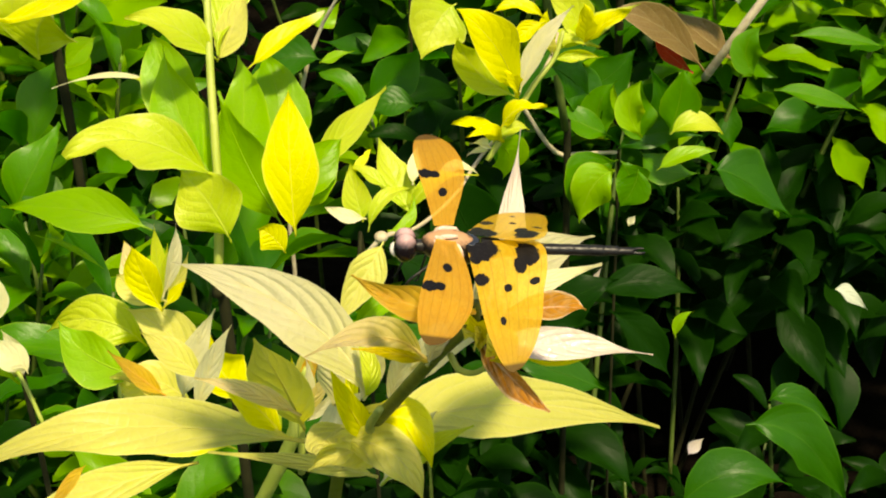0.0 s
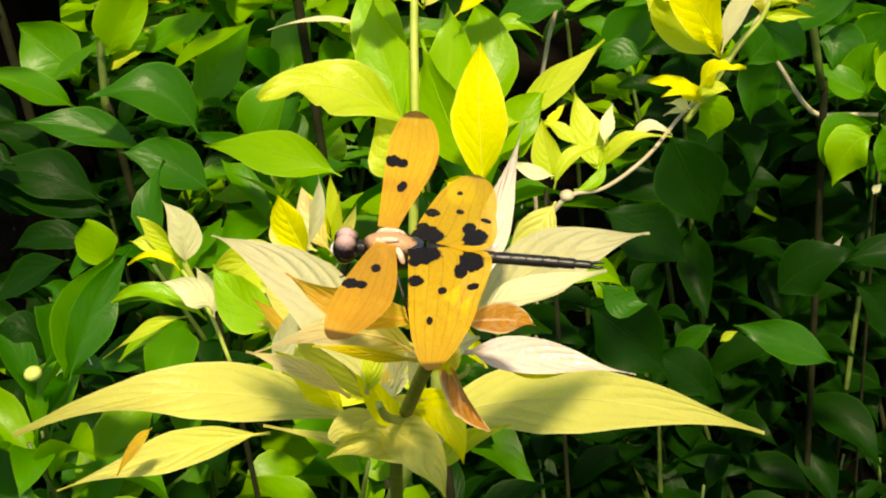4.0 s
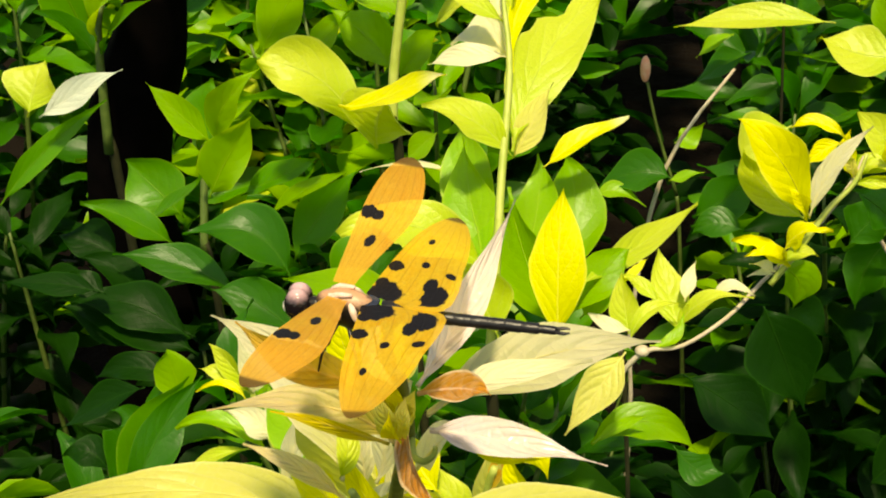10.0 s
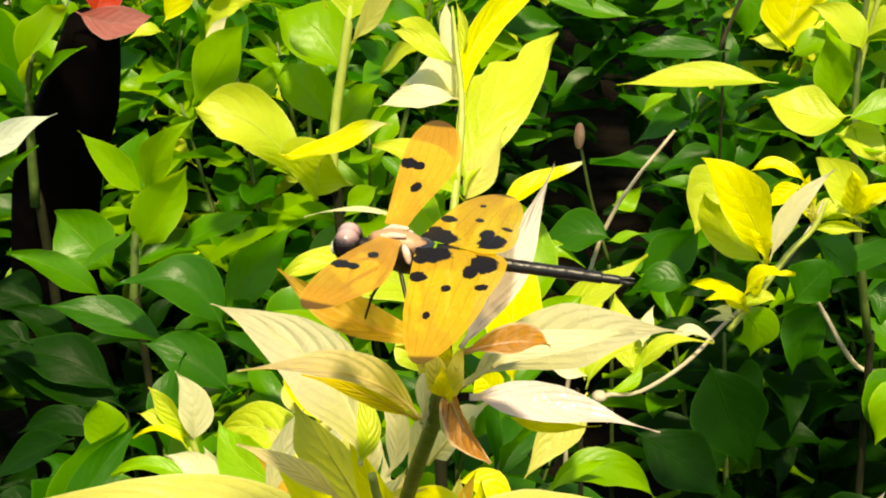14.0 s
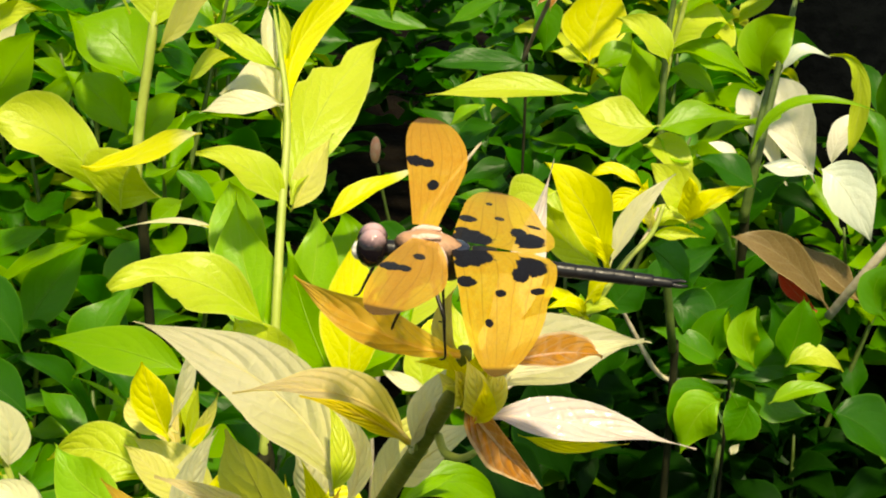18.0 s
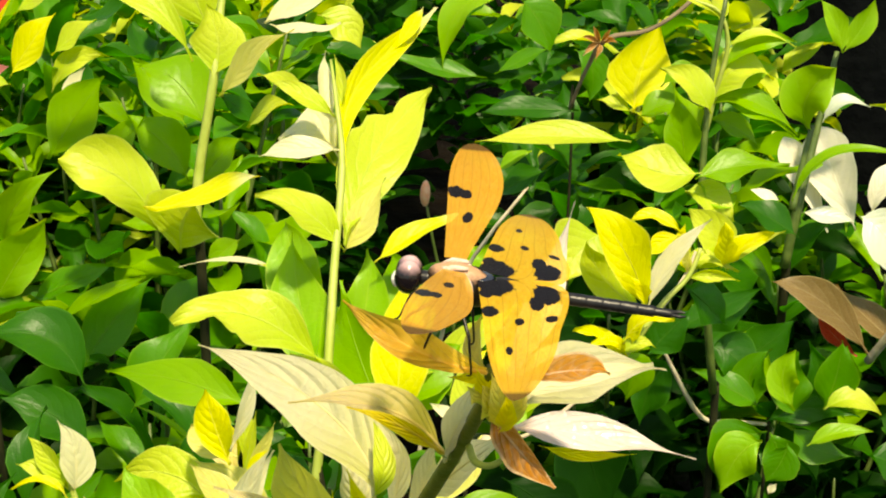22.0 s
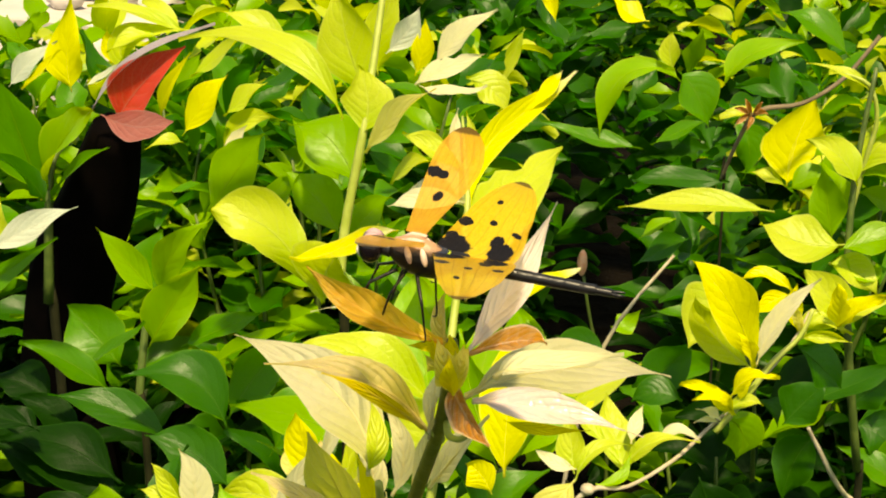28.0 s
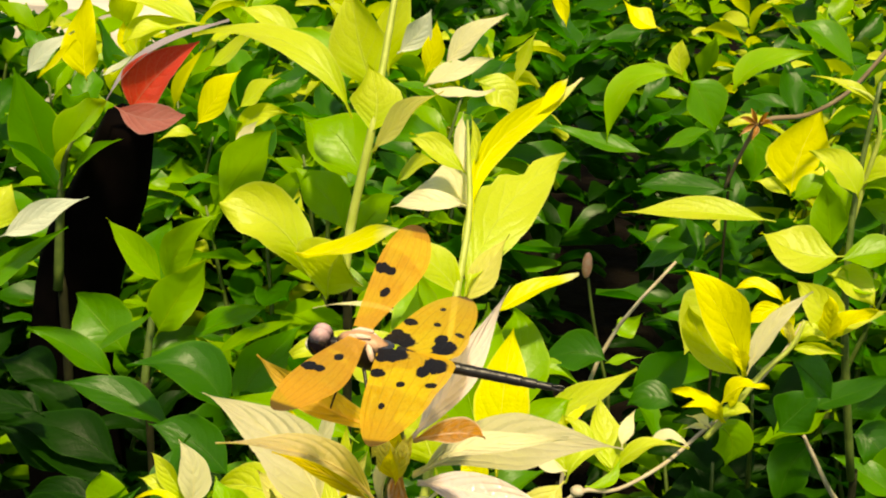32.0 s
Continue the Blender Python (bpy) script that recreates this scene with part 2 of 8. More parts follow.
LEAF = {
    "pale": leaf_material("pale_leaf", (0.54, 0.54, 0.13), (0.60, 0.55, 0.26), (0.74, 0.68, 0.42), (0.96, 0.92, 0.24), 0.40, 0.45, 0.0, 0.95, 0.42, (0.75, 0.70, 0.46), quilt=0.28),
    "straw": leaf_material("straw_leaf", (0.66, 0.67, 0.12), (0.70, 0.66, 0.17), (0.74, 0.70, 0.28), (0.96, 0.94, 0.06), 0.42, 0.45, 0.0, 0.35, 0.42, (0.66, 0.62, 0.16), quilt=0.20),
    "tan": leaf_material("tan_leaf", (0.84, 0.68, 0.14), (0.80, 0.62, 0.22), (0.86, 0.76, 0.40), (0.99, 0.86, 0.04), 0.38, 0.48, 0.0, 0.4, 0.34, (0.80, 0.65, 0.36), quilt=0.2),
    "pink": leaf_material("pink_leaf", (0.90, 0.80, 0.93), (0.86, 0.70, 0.76), (0.92, 0.84, 0.80), (0.97, 0.84, 0.44), 0.24, 0.42, 0.0, 0.8, 0.3, (0.86, 0.72, 0.66)),
    "orange": leaf_material("orange_leaf", (0.84, 0.53, 0.05), (0.86, 0.60, 0.06), (0.90, 0.66, 0.18), (1.0, 0.70, 0.03), 0.36, 0.56, 0.9, 0.4, 0.3, (0.72, 0.38, 0.06)),
    "brown": leaf_material("brown_leaf", (0.36, 0.13, 0.016), (0.50, 0.21, 0.03), (0.84, 0.66, 0.40), (0.70, 0.28, 0.02), 0.32, 0.36, 0.5, 0.5, 0.30, rim=0.41),
    "rust": leaf_material("rust_leaf", (0.56, 0.22, 0.025), (0.70, 0.34, 0.05), (0.90, 0.76, 0.56), (0.98, 0.50, 0.04), 0.30, 0.42, 0.6, 0.6, 0.34, rim=0.42),
    "amber": leaf_material("amber_yellow_leaf", (0.88, 0.72, 0.03), (0.84, 0.62, 0.03), (0.90, 0.78, 0.16), (0.98, 0.84, 0.01), 0.42, 0.46, 0.3, 0.4, 0.3),
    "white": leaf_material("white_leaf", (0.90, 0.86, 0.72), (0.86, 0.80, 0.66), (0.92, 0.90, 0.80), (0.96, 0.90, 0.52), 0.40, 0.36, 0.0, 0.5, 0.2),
    "bronze": leaf_material("withered_bronze_leaf", (0.21, 0.135, 0.05), (0.15, 0.10, 0.035), (0.50, 0.38, 0.18), (0.60, 0.30, 0.06), 0.42, 0.30, 0.3, 0.4, 0.3),
    "lavender": leaf_material("lavender_bract", (0.40, 0.34, 0.40), (0.46, 0.38, 0.42), (0.54, 0.48, 0.52), (0.44, 0.34, 0.36), 0.34, 0.24, 0.0, 0.5, 0.2),
    "lime": leaf_material("lime_leaf", (0.47, 0.60, 0.03), (0.36, 0.54, 0.02), (0.62, 0.68, 0.14), (0.80, 0.92, 0.005), 0.40, 0.42, 0.0, 0.4, 0.30, (0.56, 0.64, 0.05)),
    "yellow": leaf_material("yellow_leaf", (0.76, 0.76, 0.02), (0.70, 0.72, 0.015), (0.84, 0.82, 0.12), (0.95, 0.92, 0.005), 0.42, 0.42, 0.0, 0.4, 0.25, (0.86, 0.82, 0.02)),
    "fresh": leaf_material("fresh_green_leaf", (0.13, 0.32, 0.004), (0.20, 0.40, 0.005), (0.26, 0.44, 0.03), (0.36, 0.70, 0.003), 0.38, 0.40, 0.0, 0.32, 0.22, None, 0.3),
    "spring": leaf_material("spring_green_leaf", (0.24, 0.47, 0.014), (0.17, 0.42, 0.012), (0.40, 0.56, 0.05), (0.58, 0.82, 0.005), 0.38, 0.42, 0.0, 0.34, 0.26, None, 0.35),
    "tipped": leaf_material("pale_tipped_yellow_leaf", (0.76, 0.76, 0.02), (0.70, 0.72, 0.015), (0.84, 0.82, 0.12), (0.95, 0.92, 0.005), 0.42, 0.42, 0.0, 0.4, 0.25, (0.88, 0.84, 0.62), 0.6, 0.90),
    "mid": leaf_material("mid_green_leaf", (0.045, 0.200, 0.004), (0.072, 0.25, 0.005), (0.16, 0.32, 0.02), (0.20, 0.58, 0.003), 0.38, 0.38, 0.0, 0.34, 0.24, None, 0.35),
    "green": leaf_material("green_leaf", (0.013, 0.090, 0.003), (0.024, 0.125, 0.003), (0.06, 0.20, 0.015), (0.05, 0.40, 0.003), 0.38, 0.36, 0.0, 0.26, 0.22, None, 0.3),
    # darker copy of green: the shade of the hollows is put into its colour
    "deep": leaf_material("shaded_green_leaf", (0.003, 0.024, 0.001), (0.005, 0.034, 0.0015), (0.012, 0.065, 0.004), (0.008, 0.12, 0.002), 0.45, 0.30, 0.0, 0.10, 0.15, None, 0.3),
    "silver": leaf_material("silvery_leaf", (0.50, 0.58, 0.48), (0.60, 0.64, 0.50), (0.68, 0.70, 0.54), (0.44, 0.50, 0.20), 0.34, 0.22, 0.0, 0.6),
    # own cream of young leaves, and strong sunlight put into the colour of others
    "cream": leaf_material("cream_and_sunlit_leaf", (0.84, 0.80, 0.48), (0.88, 0.83, 0.60), (0.88, 0.84, 0.56), (0.98, 0.94, 0.34), 0.38, 0.46),
    "red": leaf_material("red_bract", (0.80, 0.05, 0.02), (0.72, 0.05, 0.03), (0.66, 0.22, 0.16), (0.74, 0.05, 0.03), 0.25, 0.30, 0.0, 0.7, 0.3),
    "rose": leaf_material("dull_rose_bract", (0.44, 0.15, 0.14), (0.32, 0.09, 0.08), (0.52, 0.28, 0.25), (0.80, 0.18, 0.10), 0.35, 0.35, 0.0, 0.4, 0.3),
}
GREEN_STEM = plain_material("green_stem", (0.05, 0.09, 0.015), (0.10, 0.15, 0.03), 90, 0.5)
# woody lower stems, darkened so the shade inside the hedge is in the colour
SHADED_STEM = plain_material("shaded_woody_stem", (0.012, 0.014, 0.005), (0.028, 0.028, 0.011), 60, 0.8, spec=0.15)
LIME_STEM = plain_material("lime_stem", (0.28, 0.36, 0.05), (0.38, 0.44, 0.10), 90, 0.5)
OLIVE_STEM = plain_material("olive_stem", (0.09, 0.12, 0.012), (0.15, 0.16, 0.022), 120, 0.5, spec=0.3)
TWIG = plain_material("pale_twig_bark", (0.36, 0.29, 0.20), (0.52, 0.46, 0.34), 120, 0.7)
BARK = plain_material("brown_bark", (0.10, 0.07, 0.04), (0.20, 0.15, 0.09), 60, 0.8)
BUD_PINK = plain_material("pink_bud", (0.92, 0.36, 0.24), (0.95, 0.54, 0.40), 200, 0.5)
BUD_LIME = plain_material("lime_bud", (0.40, 0.48, 0.10), (0.50, 0.54, 0.16), 160, 0.45)
STALK_AND_SHADE = plain_material("stalk_and_shade", (0.0012, 0.001, 0.001), (0.003, 0.002, 0.002), 40, 0.9, spec=0.02)
# darker than bare soil is: the shade under the shrubs is put in
SOIL = plain_material("shade_dark_soil", (0.004, 0.003, 0.0025), (0.009, 0.007, 0.005), 14, 0.95, bump_height=0.02, spec=0.01)
BACKDROP = plain_material("near_black_backdrop", (0.002, 0.0025, 0.003), (0.005, 0.006, 0.0065), 40, 0.95, bump_height=0.003, spec=0.01)
STONE = plain_material("pale_grey_stone", (0.42, 0.38, 0.36), (0.60, 0.55, 0.52), 7, 0.85, bump_height=0.006)


# ---------------------------------------------------------------- building blocks
def part(name, bm, material, parent, label=""):
    """Links a bmesh as one mesh object under a thing or under a part."""
    me = bpy.data.meshes.new(name)
    bm.to_mesh(me)
    bm.free()
    me.materials.append(material)
    for p in me.polygons:
        p.use_smooth = True
    ob = new(name, me)
    ob.parent = parent
    if label:
        ob["label"] = label
    return ob


def thing(name, place, label, category, group="", kind=""):
    ob = new(name)
    ob.location = place
    ob.empty_display_size = 0.02
    return tagged(ob, label, category, group, kind)


def tube(points, radii, sides=8, bm=None):
    """A tapered round stem along points (in the thing's space)."""
    bm = bm or bmesh.new()
    pts = [Vector(p) for p in points]
    fine_pts, fine_r = [], []
    for i in range(len(pts) - 1):
        p0, p1, p2, p3 = pts[max(i - 1, 0)], pts[i], pts[i + 1], pts[min(i + 2, len(pts) - 1)]
        for k in range(4):
            s = k / 4
            a = 2 * p1 + (p2 - p0) * s + (2 * p0 - 5 * p1 + 4 * p2 - p3) * s * s + (3 * p1 - p0 - 3 * p2 + p3) * s ** 3
            fine_pts.append(a / 2)
            fine_r.append(radii[i] + (radii[i + 1] - radii[i]) * s)
    fine_pts.append(pts[-1])
    fine_r.append(radii[-1])
    rings, side = [], None
    for i, p in enumerate(fine_pts):
        along = (fine_pts[min(i + 1, len(fine_pts) - 1)] - fine_pts[max(i - 1, 0)]).normalized()
        side = (along.orthogonal() if side is None else side - along * side.dot(along)).normalized()
        up = along.cross(side)
        rings.append([bm.verts.new(p + fine_r[i] * (math.cos(a) * side + math.sin(a) * up)) for a in (2 * math.pi * k / sides for k in range(sides))])
    for r0, r1 in zip(rings, rings[1:]):
        for k in range(sides):
            bm.faces.new((r0[k], r0[(k + 1) % sides], r1[(k + 1) % sides], r1[k]))
    bm.faces.new(rings[0][::-1])
    bm.faces.new(rings[-1])
    return bm


def blob(size, place=(0, 0, 0), turn=None, u=14, v=9, bm=None):
    """A rounded body of the given half sizes."""
    bm = bm or bmesh.new()
    made = bmesh.ops.create_uvsphere(bm, u_segments=u, v_segments=v, radius=1)["verts"]
    m = Matrix.Translation(place) @ (turn or Matrix()) @ Matrix.Diagonal((*size, 1))
    bmesh.ops.transform(bm, matrix=m, verts=made)
    return bm


def spine(base, mid, tip, mid2=None):
    """The midrib's line as a function of 0 to 1: an arch through mid half way, or an S through mid and mid2 at the thirds."""
    if mid2 is None:
        return lambda s: (1 - s) * (1 - 2 * s) * base + 4 * s * (1 - s) * mid + s * (2 * s - 1) * tip
    return lambda s: (-4.5 * (s - 1 / 3) * (s - 2 / 3) * (s - 1) * base + 13.5 * s * (s - 2 / 3) * (s - 1) * mid
                      - 13.5 * s * (s - 1 / 3) * (s - 1) * mid2 + 4.5 * s * (s - 1 / 3) * (s - 2 / 3) * tip)


def blade(base, mid, tip, width, face, fold=0.25, wave=0.0, seed=0, peak=0.42, drip=1.0, rows=12, cols=3, torn=0.0, pucker=0.0, curl=0.0, mid2=None, wedge=0.95):
    """A leaf blade from base over mid to tip, its upper side towards face; petiole first, drawn-out tip last.
    torn: how deep one margin is bitten; pucker: how far the blade swells between its veins; curl: how far its margins roll up; wedge: above 1 the base narrows, below 1 it is round."""
    rnd = random.Random(seed)
    base, mid, tip, face = Vector(base), Vector(mid), Vector(tip), Vector(face)
    line = spine(base, mid, tip, mid2)
    phase, freq = rnd.uniform(0, 6.28), rnd.uniform(7, 11)
    lean, twist = rnd.uniform(-0.08, 0.08), rnd.uniform(-0.45, 0.45)
    bite, bite_side = rnd.uniform(0.55, 0.8), rnd.choice((-1, 1))
    bm = bmesh.new()
    uvs = bm.loops.layers.uv.new("UVMap")
    grid = []
    length = (tip - base).length
    for i in range(rows + 1):
        s = i / rows
        p = line(s)
        t = (line(s + 0.02) - line(s - 0.02)).normalized()
        side = t.cross(face)
        side = side.normalized() if side.length > 1e-6 else t.orthogonal().normalized()
        turn = Matrix.Rotation(twist * (s - 0.35) + 0.10 * math.sin(freq * 0.6 * s + phase), 3, t)
        side = turn @ side
        n = side.cross(t)
        k = max(0.0, (s - 0.06) / 0.94)
        if k < peak:
            prof = math.sin(math.pi / 2 * k / peak) ** wedge
        else:
            prof = max(0.0, math.cos(math.pi / 2 * (k - peak) / (1 - peak))) ** (0.80 + 0.65 * drip)
        row = []
        for j in range(-cols, cols + 1):
            q = j / cols
            flank = 1 if q > 0 else -1
            edge = 1 + 0.12 * noise.noise((s * 4.5, flank * 3.1, seed * 0.37)) + 0.04 * noise.noise((s * 13, flank * 5.3, seed * 0.71))
            if torn and flank == bite_side:
                edge *= 1 - torn * math.exp(-((s - bite) / 0.07) ** 2) - 0.4 * torn * math.exp(-((s - bite + 0.17) / 0.035) ** 2)
            half = max(width / 2 * prof * edge, length * 0.006)
            lift = fold * abs(q) ** 1.25 * half * (1 - 0.3 * s) + wave * width * abs(q) ** 2 * math.sin(freq * s + phase + (1.9 if q < 0 else 0))
            lift += curl * half * max(0.0, abs(q) - 0.55) ** 1.5 * 3
            lift += pucker * width * math.sin(math.pi * abs(q)) * math.sin(9 * 6.283 * s - 5 * abs(q) * 3.1 + phase) * prof
            groove = -0.035 * half if j == 0 else 0.0
            reach = q * half * (1 - 0.35 * curl * max(0.0, abs(q) - 0.55))
            row.append((bm.verts.new(p + side * (reach + lean * half * math.sin(5 * s)) + n * (lift + groove)), (0.5 + q / 2, s)))
        grid.append(row)
    for r0, r1 in zip(grid, grid[1:]):
        for j in range(2 * cols):
            quad = (r0[j], r0[j + 1], r1[j + 1], r1[j])
            f = bm.faces.new([v for v, _ in quad])
            for loop, (_, uv) in zip(f.loops, quad):
                loop[uvs].uv = uv
    return bm


def leaf(plant, colour, base, mid, tip, width, face=(-0.1, -0.6, 0.8), fold=0.25, wave=0.085, peak=0.42, drip=1.0, label="", rib=True, torn=0.0, pucker=0.016, curl=0.06, mid2=None):
    """A leaf of a plant at its place in the world (the plant's own space is only shifted, never turned)."""
    o = plant.location
    seed = int(abs(base[0] * 7919 + base[2] * 104729 + tip[0] * 1299709) * 1000) % 100000
    b, m, t = (Vector(p) - o for p in (base, mid, tip))
    m2 = Vector(mid2) - o if mid2 else None
    ob = part("leaf", blade(b, m, t, width, face, fold, wave, seed, peak, drip, 26, 5, torn, pucker, curl, m2), LEAF[colour], plant, label)
    if rib:
        line = [spine(b, m, t, m2)(s) for s in (0.0, 0.2, 0.4, 0.6, 0.8)]
        n = Vector(face).normalized()
        r = max(0.0003, width * 0.010)
        part("midrib", tube([p - n * r * 0.9 for p in line], [r * 1.5, r * 1.2, r * 0.9, r * 0.6, r * 0.3], 6), LEAF[colour], ob)
    return ob


def stalk(plant, name, points, radii, material, sides=8):
    """A stem, twig or petiole of a plant, through points of the world."""
    return part(name, tube([Vector(p) - plant.location for p in points], radii, sides), material, plant)


# ---------------------------------------------------------------- ground and far things
def sheet(name, x0, x1, y0, y1, z, steps, rough, material, label, seed):
    bm = bmesh.new()
    rows = [[bm.verts.new((x0 + (x1 - x0) * i / steps, y0 + (y1 - y0) * j / steps,
                           z + rough * noise.noise((i * 0.7 + seed, j * 0.7, 0.0)))) for i in range(steps + 1)] for j in range(steps + 1)]
    for j in range(steps):
        for i in range(steps):
            bm.faces.new((rows[j][i], rows[j][i + 1], rows[j + 1][i + 1], rows[j + 1][i]))
    return tagged(part(name, bm, material, None), label, name, kind="structure")


sheet("ground", -60, 60, -60, 60, -0.95, 90, 0.05, SOIL, "bare soil darkened for the shade under the shrubs", 3)


def kerb():
    """The pale stone border with pebbles on it, far behind the shrubs."""
    bm = bmesh.new()
    made = bmesh.ops.create_cube(bm, size=1)["verts"]
    bmesh.ops.transform(bm, matrix=pose(-1.25, 3.3, -0.72) @ Matrix.Diagonal((1.6, 1.2, 0.42, 1)), verts=made)
    bmesh.ops.bevel(bm, geom=bm.edges[:], offset=0.03, segments=3, affect="EDGES")
    bmesh.ops.subdivide_edges(bm, edges=bm.edges[:], cuts=6, use_grid_fill=True)
    for v in bm.verts:
        v.co += 0.012 * noise.noise_vector(v.co * 7)
    border = tagged(part("stone_border", bm, STONE, None), "pale weathered stone border behind the shrubs", "border", kind="structure")
    rnd = random.Random(8)
    for k in range(46):
        s = rnd.uniform(0.018, 0.05)
        stone = part("pebble", blob((s, s * rnd.uniform(0.7, 1.1), s * rnd.uniform(0.5, 0.8)), (0, 0, 0), u=9, v=6), STONE, border)
        for v in stone.data.vertices:
            v.co *= 1 + 0.25 * noise.noise(v.co * 40 + Vector((k, 0, 0)))
        stone.location = (rnd.uniform(-1.95, -0.6), rnd.uniform(2.85, 3.6), -0.505 + s * 0.45)


kerb()


def dark_backdrop():
    """A near-black folded sheet, added so the gap behind the hedge reads as shade."""
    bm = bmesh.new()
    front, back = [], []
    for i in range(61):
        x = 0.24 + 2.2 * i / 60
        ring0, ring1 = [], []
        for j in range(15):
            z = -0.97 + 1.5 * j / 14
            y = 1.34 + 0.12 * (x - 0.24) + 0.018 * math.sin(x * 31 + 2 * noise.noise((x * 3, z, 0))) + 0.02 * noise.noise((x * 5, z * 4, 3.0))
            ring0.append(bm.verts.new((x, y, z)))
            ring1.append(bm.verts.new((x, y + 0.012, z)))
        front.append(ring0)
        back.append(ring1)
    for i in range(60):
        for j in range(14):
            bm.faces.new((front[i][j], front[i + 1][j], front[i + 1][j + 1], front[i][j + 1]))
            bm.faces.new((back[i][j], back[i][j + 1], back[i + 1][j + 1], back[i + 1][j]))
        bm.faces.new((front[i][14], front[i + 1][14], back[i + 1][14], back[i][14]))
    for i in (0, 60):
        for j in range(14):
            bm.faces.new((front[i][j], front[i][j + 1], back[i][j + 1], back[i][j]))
    tagged(part("wall_back", bm, BACKDROP, None), "near-black sheet added behind the hedge for the shaded gap", "screen", kind="structure")


dark_backdrop()


# ---------------------------------------------------------------- the hedge
def hedge_leaf(length, width, colour, seed):
    rnd = random.Random(seed)
    bend = rnd.uniform(-0.12, 0.10) * length
    bm = blade((0, 0, 0), (length * 0.5, 0, -bend), (length, 0, rnd.uniform(-0.2, 0.02) * length), width, (0, 0, 1), rnd.uniform(0.15, 0.5), 0.13, seed, rnd.uniform(0.44, 0.60), rnd.uniform(0.3, 1.0), 10, 2, 0.0, 0.0, 0.15, None, 1.25)
    me = bpy.data.meshes.new("leaf")
    bm.to_mesh(me)
    bm.free()
    me.materials.append(LEAF[colour])
    for p in me.polygons:
        p.use_smooth = True
    return me


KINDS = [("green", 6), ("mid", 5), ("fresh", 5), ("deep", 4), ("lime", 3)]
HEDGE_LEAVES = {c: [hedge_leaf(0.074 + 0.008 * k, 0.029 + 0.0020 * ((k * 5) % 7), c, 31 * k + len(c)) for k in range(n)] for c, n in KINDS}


def leaf_turns(rnd, height, pairs):
    """The poses of the leaves of one shoot: crossed pairs up the stem, steeper and smaller to the top."""
    turn = rnd.uniform(0, 180)
    for i in range(pairs):
        s = (i + 0.6) / pairs
        turn += 90 + rnd.uniform(-28, 28)
        for k in (0, 180):
            rise = -8 + 52 * s ** 1.6 + rnd.uniform(-16, 16)
            yield pose(0, 0, height * (0.25 + 0.75 * s)) @ pose(0, 0, 0, 0, 0, turn + k + rnd.uniform(-15, 15)) @ pose(0.003, 0, 0, rnd.uniform(-28, 28), -rise, 0), 1.05 - 0.35 * s


def shoot_variant(name, colours, pairs, height, seed, label):
    rnd = random.Random(seed)
    shoot = thing(name, (0, 0, 0), label, "shrub shoot", "hedge shoots")
    part("stem", tube([(0.005, 0, -0.1), (0.004, 0.003, height * 0.4), (0, 0, height)], [0.0024, 0.0024, 0.0012], 6), GREEN_STEM, shoot)
    part("woody_stem", tube([(0.02, -0.01, -0.52), (0.006, 0, -0.2), (0.005, 0, -0.1)], [0.0026, 0.0025, 0.0024], 6), SHADED_STEM, shoot)
    for m, size in leaf_turns(rnd, height, pairs):
        ob = new("leaf", rnd.choice(HEDGE_LEAVES[rnd.choice(colours)]))
        ob.parent = shoot
        ob.matrix_basis = m @ Matrix.Scale(size * rnd.uniform(0.8, 1.15), 4)
    return shoot


VARIANTS = [
    shoot_variant("shrub_shoot", ["green", "green", "mid"], 8, 0.23, 1, "dark green leafy shrub shoot"),
    shoot_variant("shrub_shoot", ["green", "mid", "fresh"], 8, 0.21, 2, "green leafy shrub shoot"),
    shoot_variant("shrub_shoot", ["fresh", "mid", "green"], 7, 0.19, 3, "fresh green leafy shrub shoot"),
    shoot_variant("shrub_shoot", ["fresh", "lime"], 6, 0.19, 4, "bright yellow-green leafy shrub shoot"),
    shoot_variant("shrub_shoot", ["green", "mid", "fresh"], 9, 0.25, 5, "dense green shrub shoot"),
    shoot_variant("shrub_shoot", ["deep"], 7, 0.22, 6, "leafy shrub shoot, green darkened to stand for shade"),
]


def hedge_top(x, y):
    """How high the hedge stands: low in front, a dark hollow on the shaded side, rising to the back."""
    z = -0.40 + 0.15 * min(1, max(0, (y - 0.55) / 0.55)) + 0.11 * noise.noise((x * 6, y * 6, 1.7))
    if y > 1.5:
        z -= 0.02 * (y - 1.5)
    if x > 0.17 + 0.2 * (y - 1) and 0.95 < y < 1.5:                                   # low before the added dark sheet
        z = min(z, -0.36)
    if abs(x + 0.075) < 0.085 and 0.86 < y < 1.4:                                     # a dark gap between two bushes
        z = min(z, -0.54)
    hollow = math.exp(-((x - 0.27) / 0.19) ** 2 - ((y - 0.72) / 0.24) ** 2) + 2.0 * math.exp(-((x + 0.07) / 0.085) ** 2 - ((y - 1.12) / 0.36) ** 2)
    hollow += 1.3 * math.exp(-((x + 0.47) / 0.15) ** 2 - ((y - 0.74) / 0.24) ** 2)
    z -= 0.26 * hollow
    shade = min(1, max(0, (0.85 - y) / 0.07))                                         # the open dark hollow in front
    z += (min(z, -0.60) - z) * shade * min(1, max(0, (x + 0.10) / 0.08))
    if x > 0.20 and y < 1.0:
        z += (min(z, -0.85) - z) * min(1, (x - 0.20) / 0.06) * min(1, (1.0 - y) / 0.06)
    return z + (min(z, -0.85) - z) * shade * min(1, max(0, (x - 0.05) / 0.07))


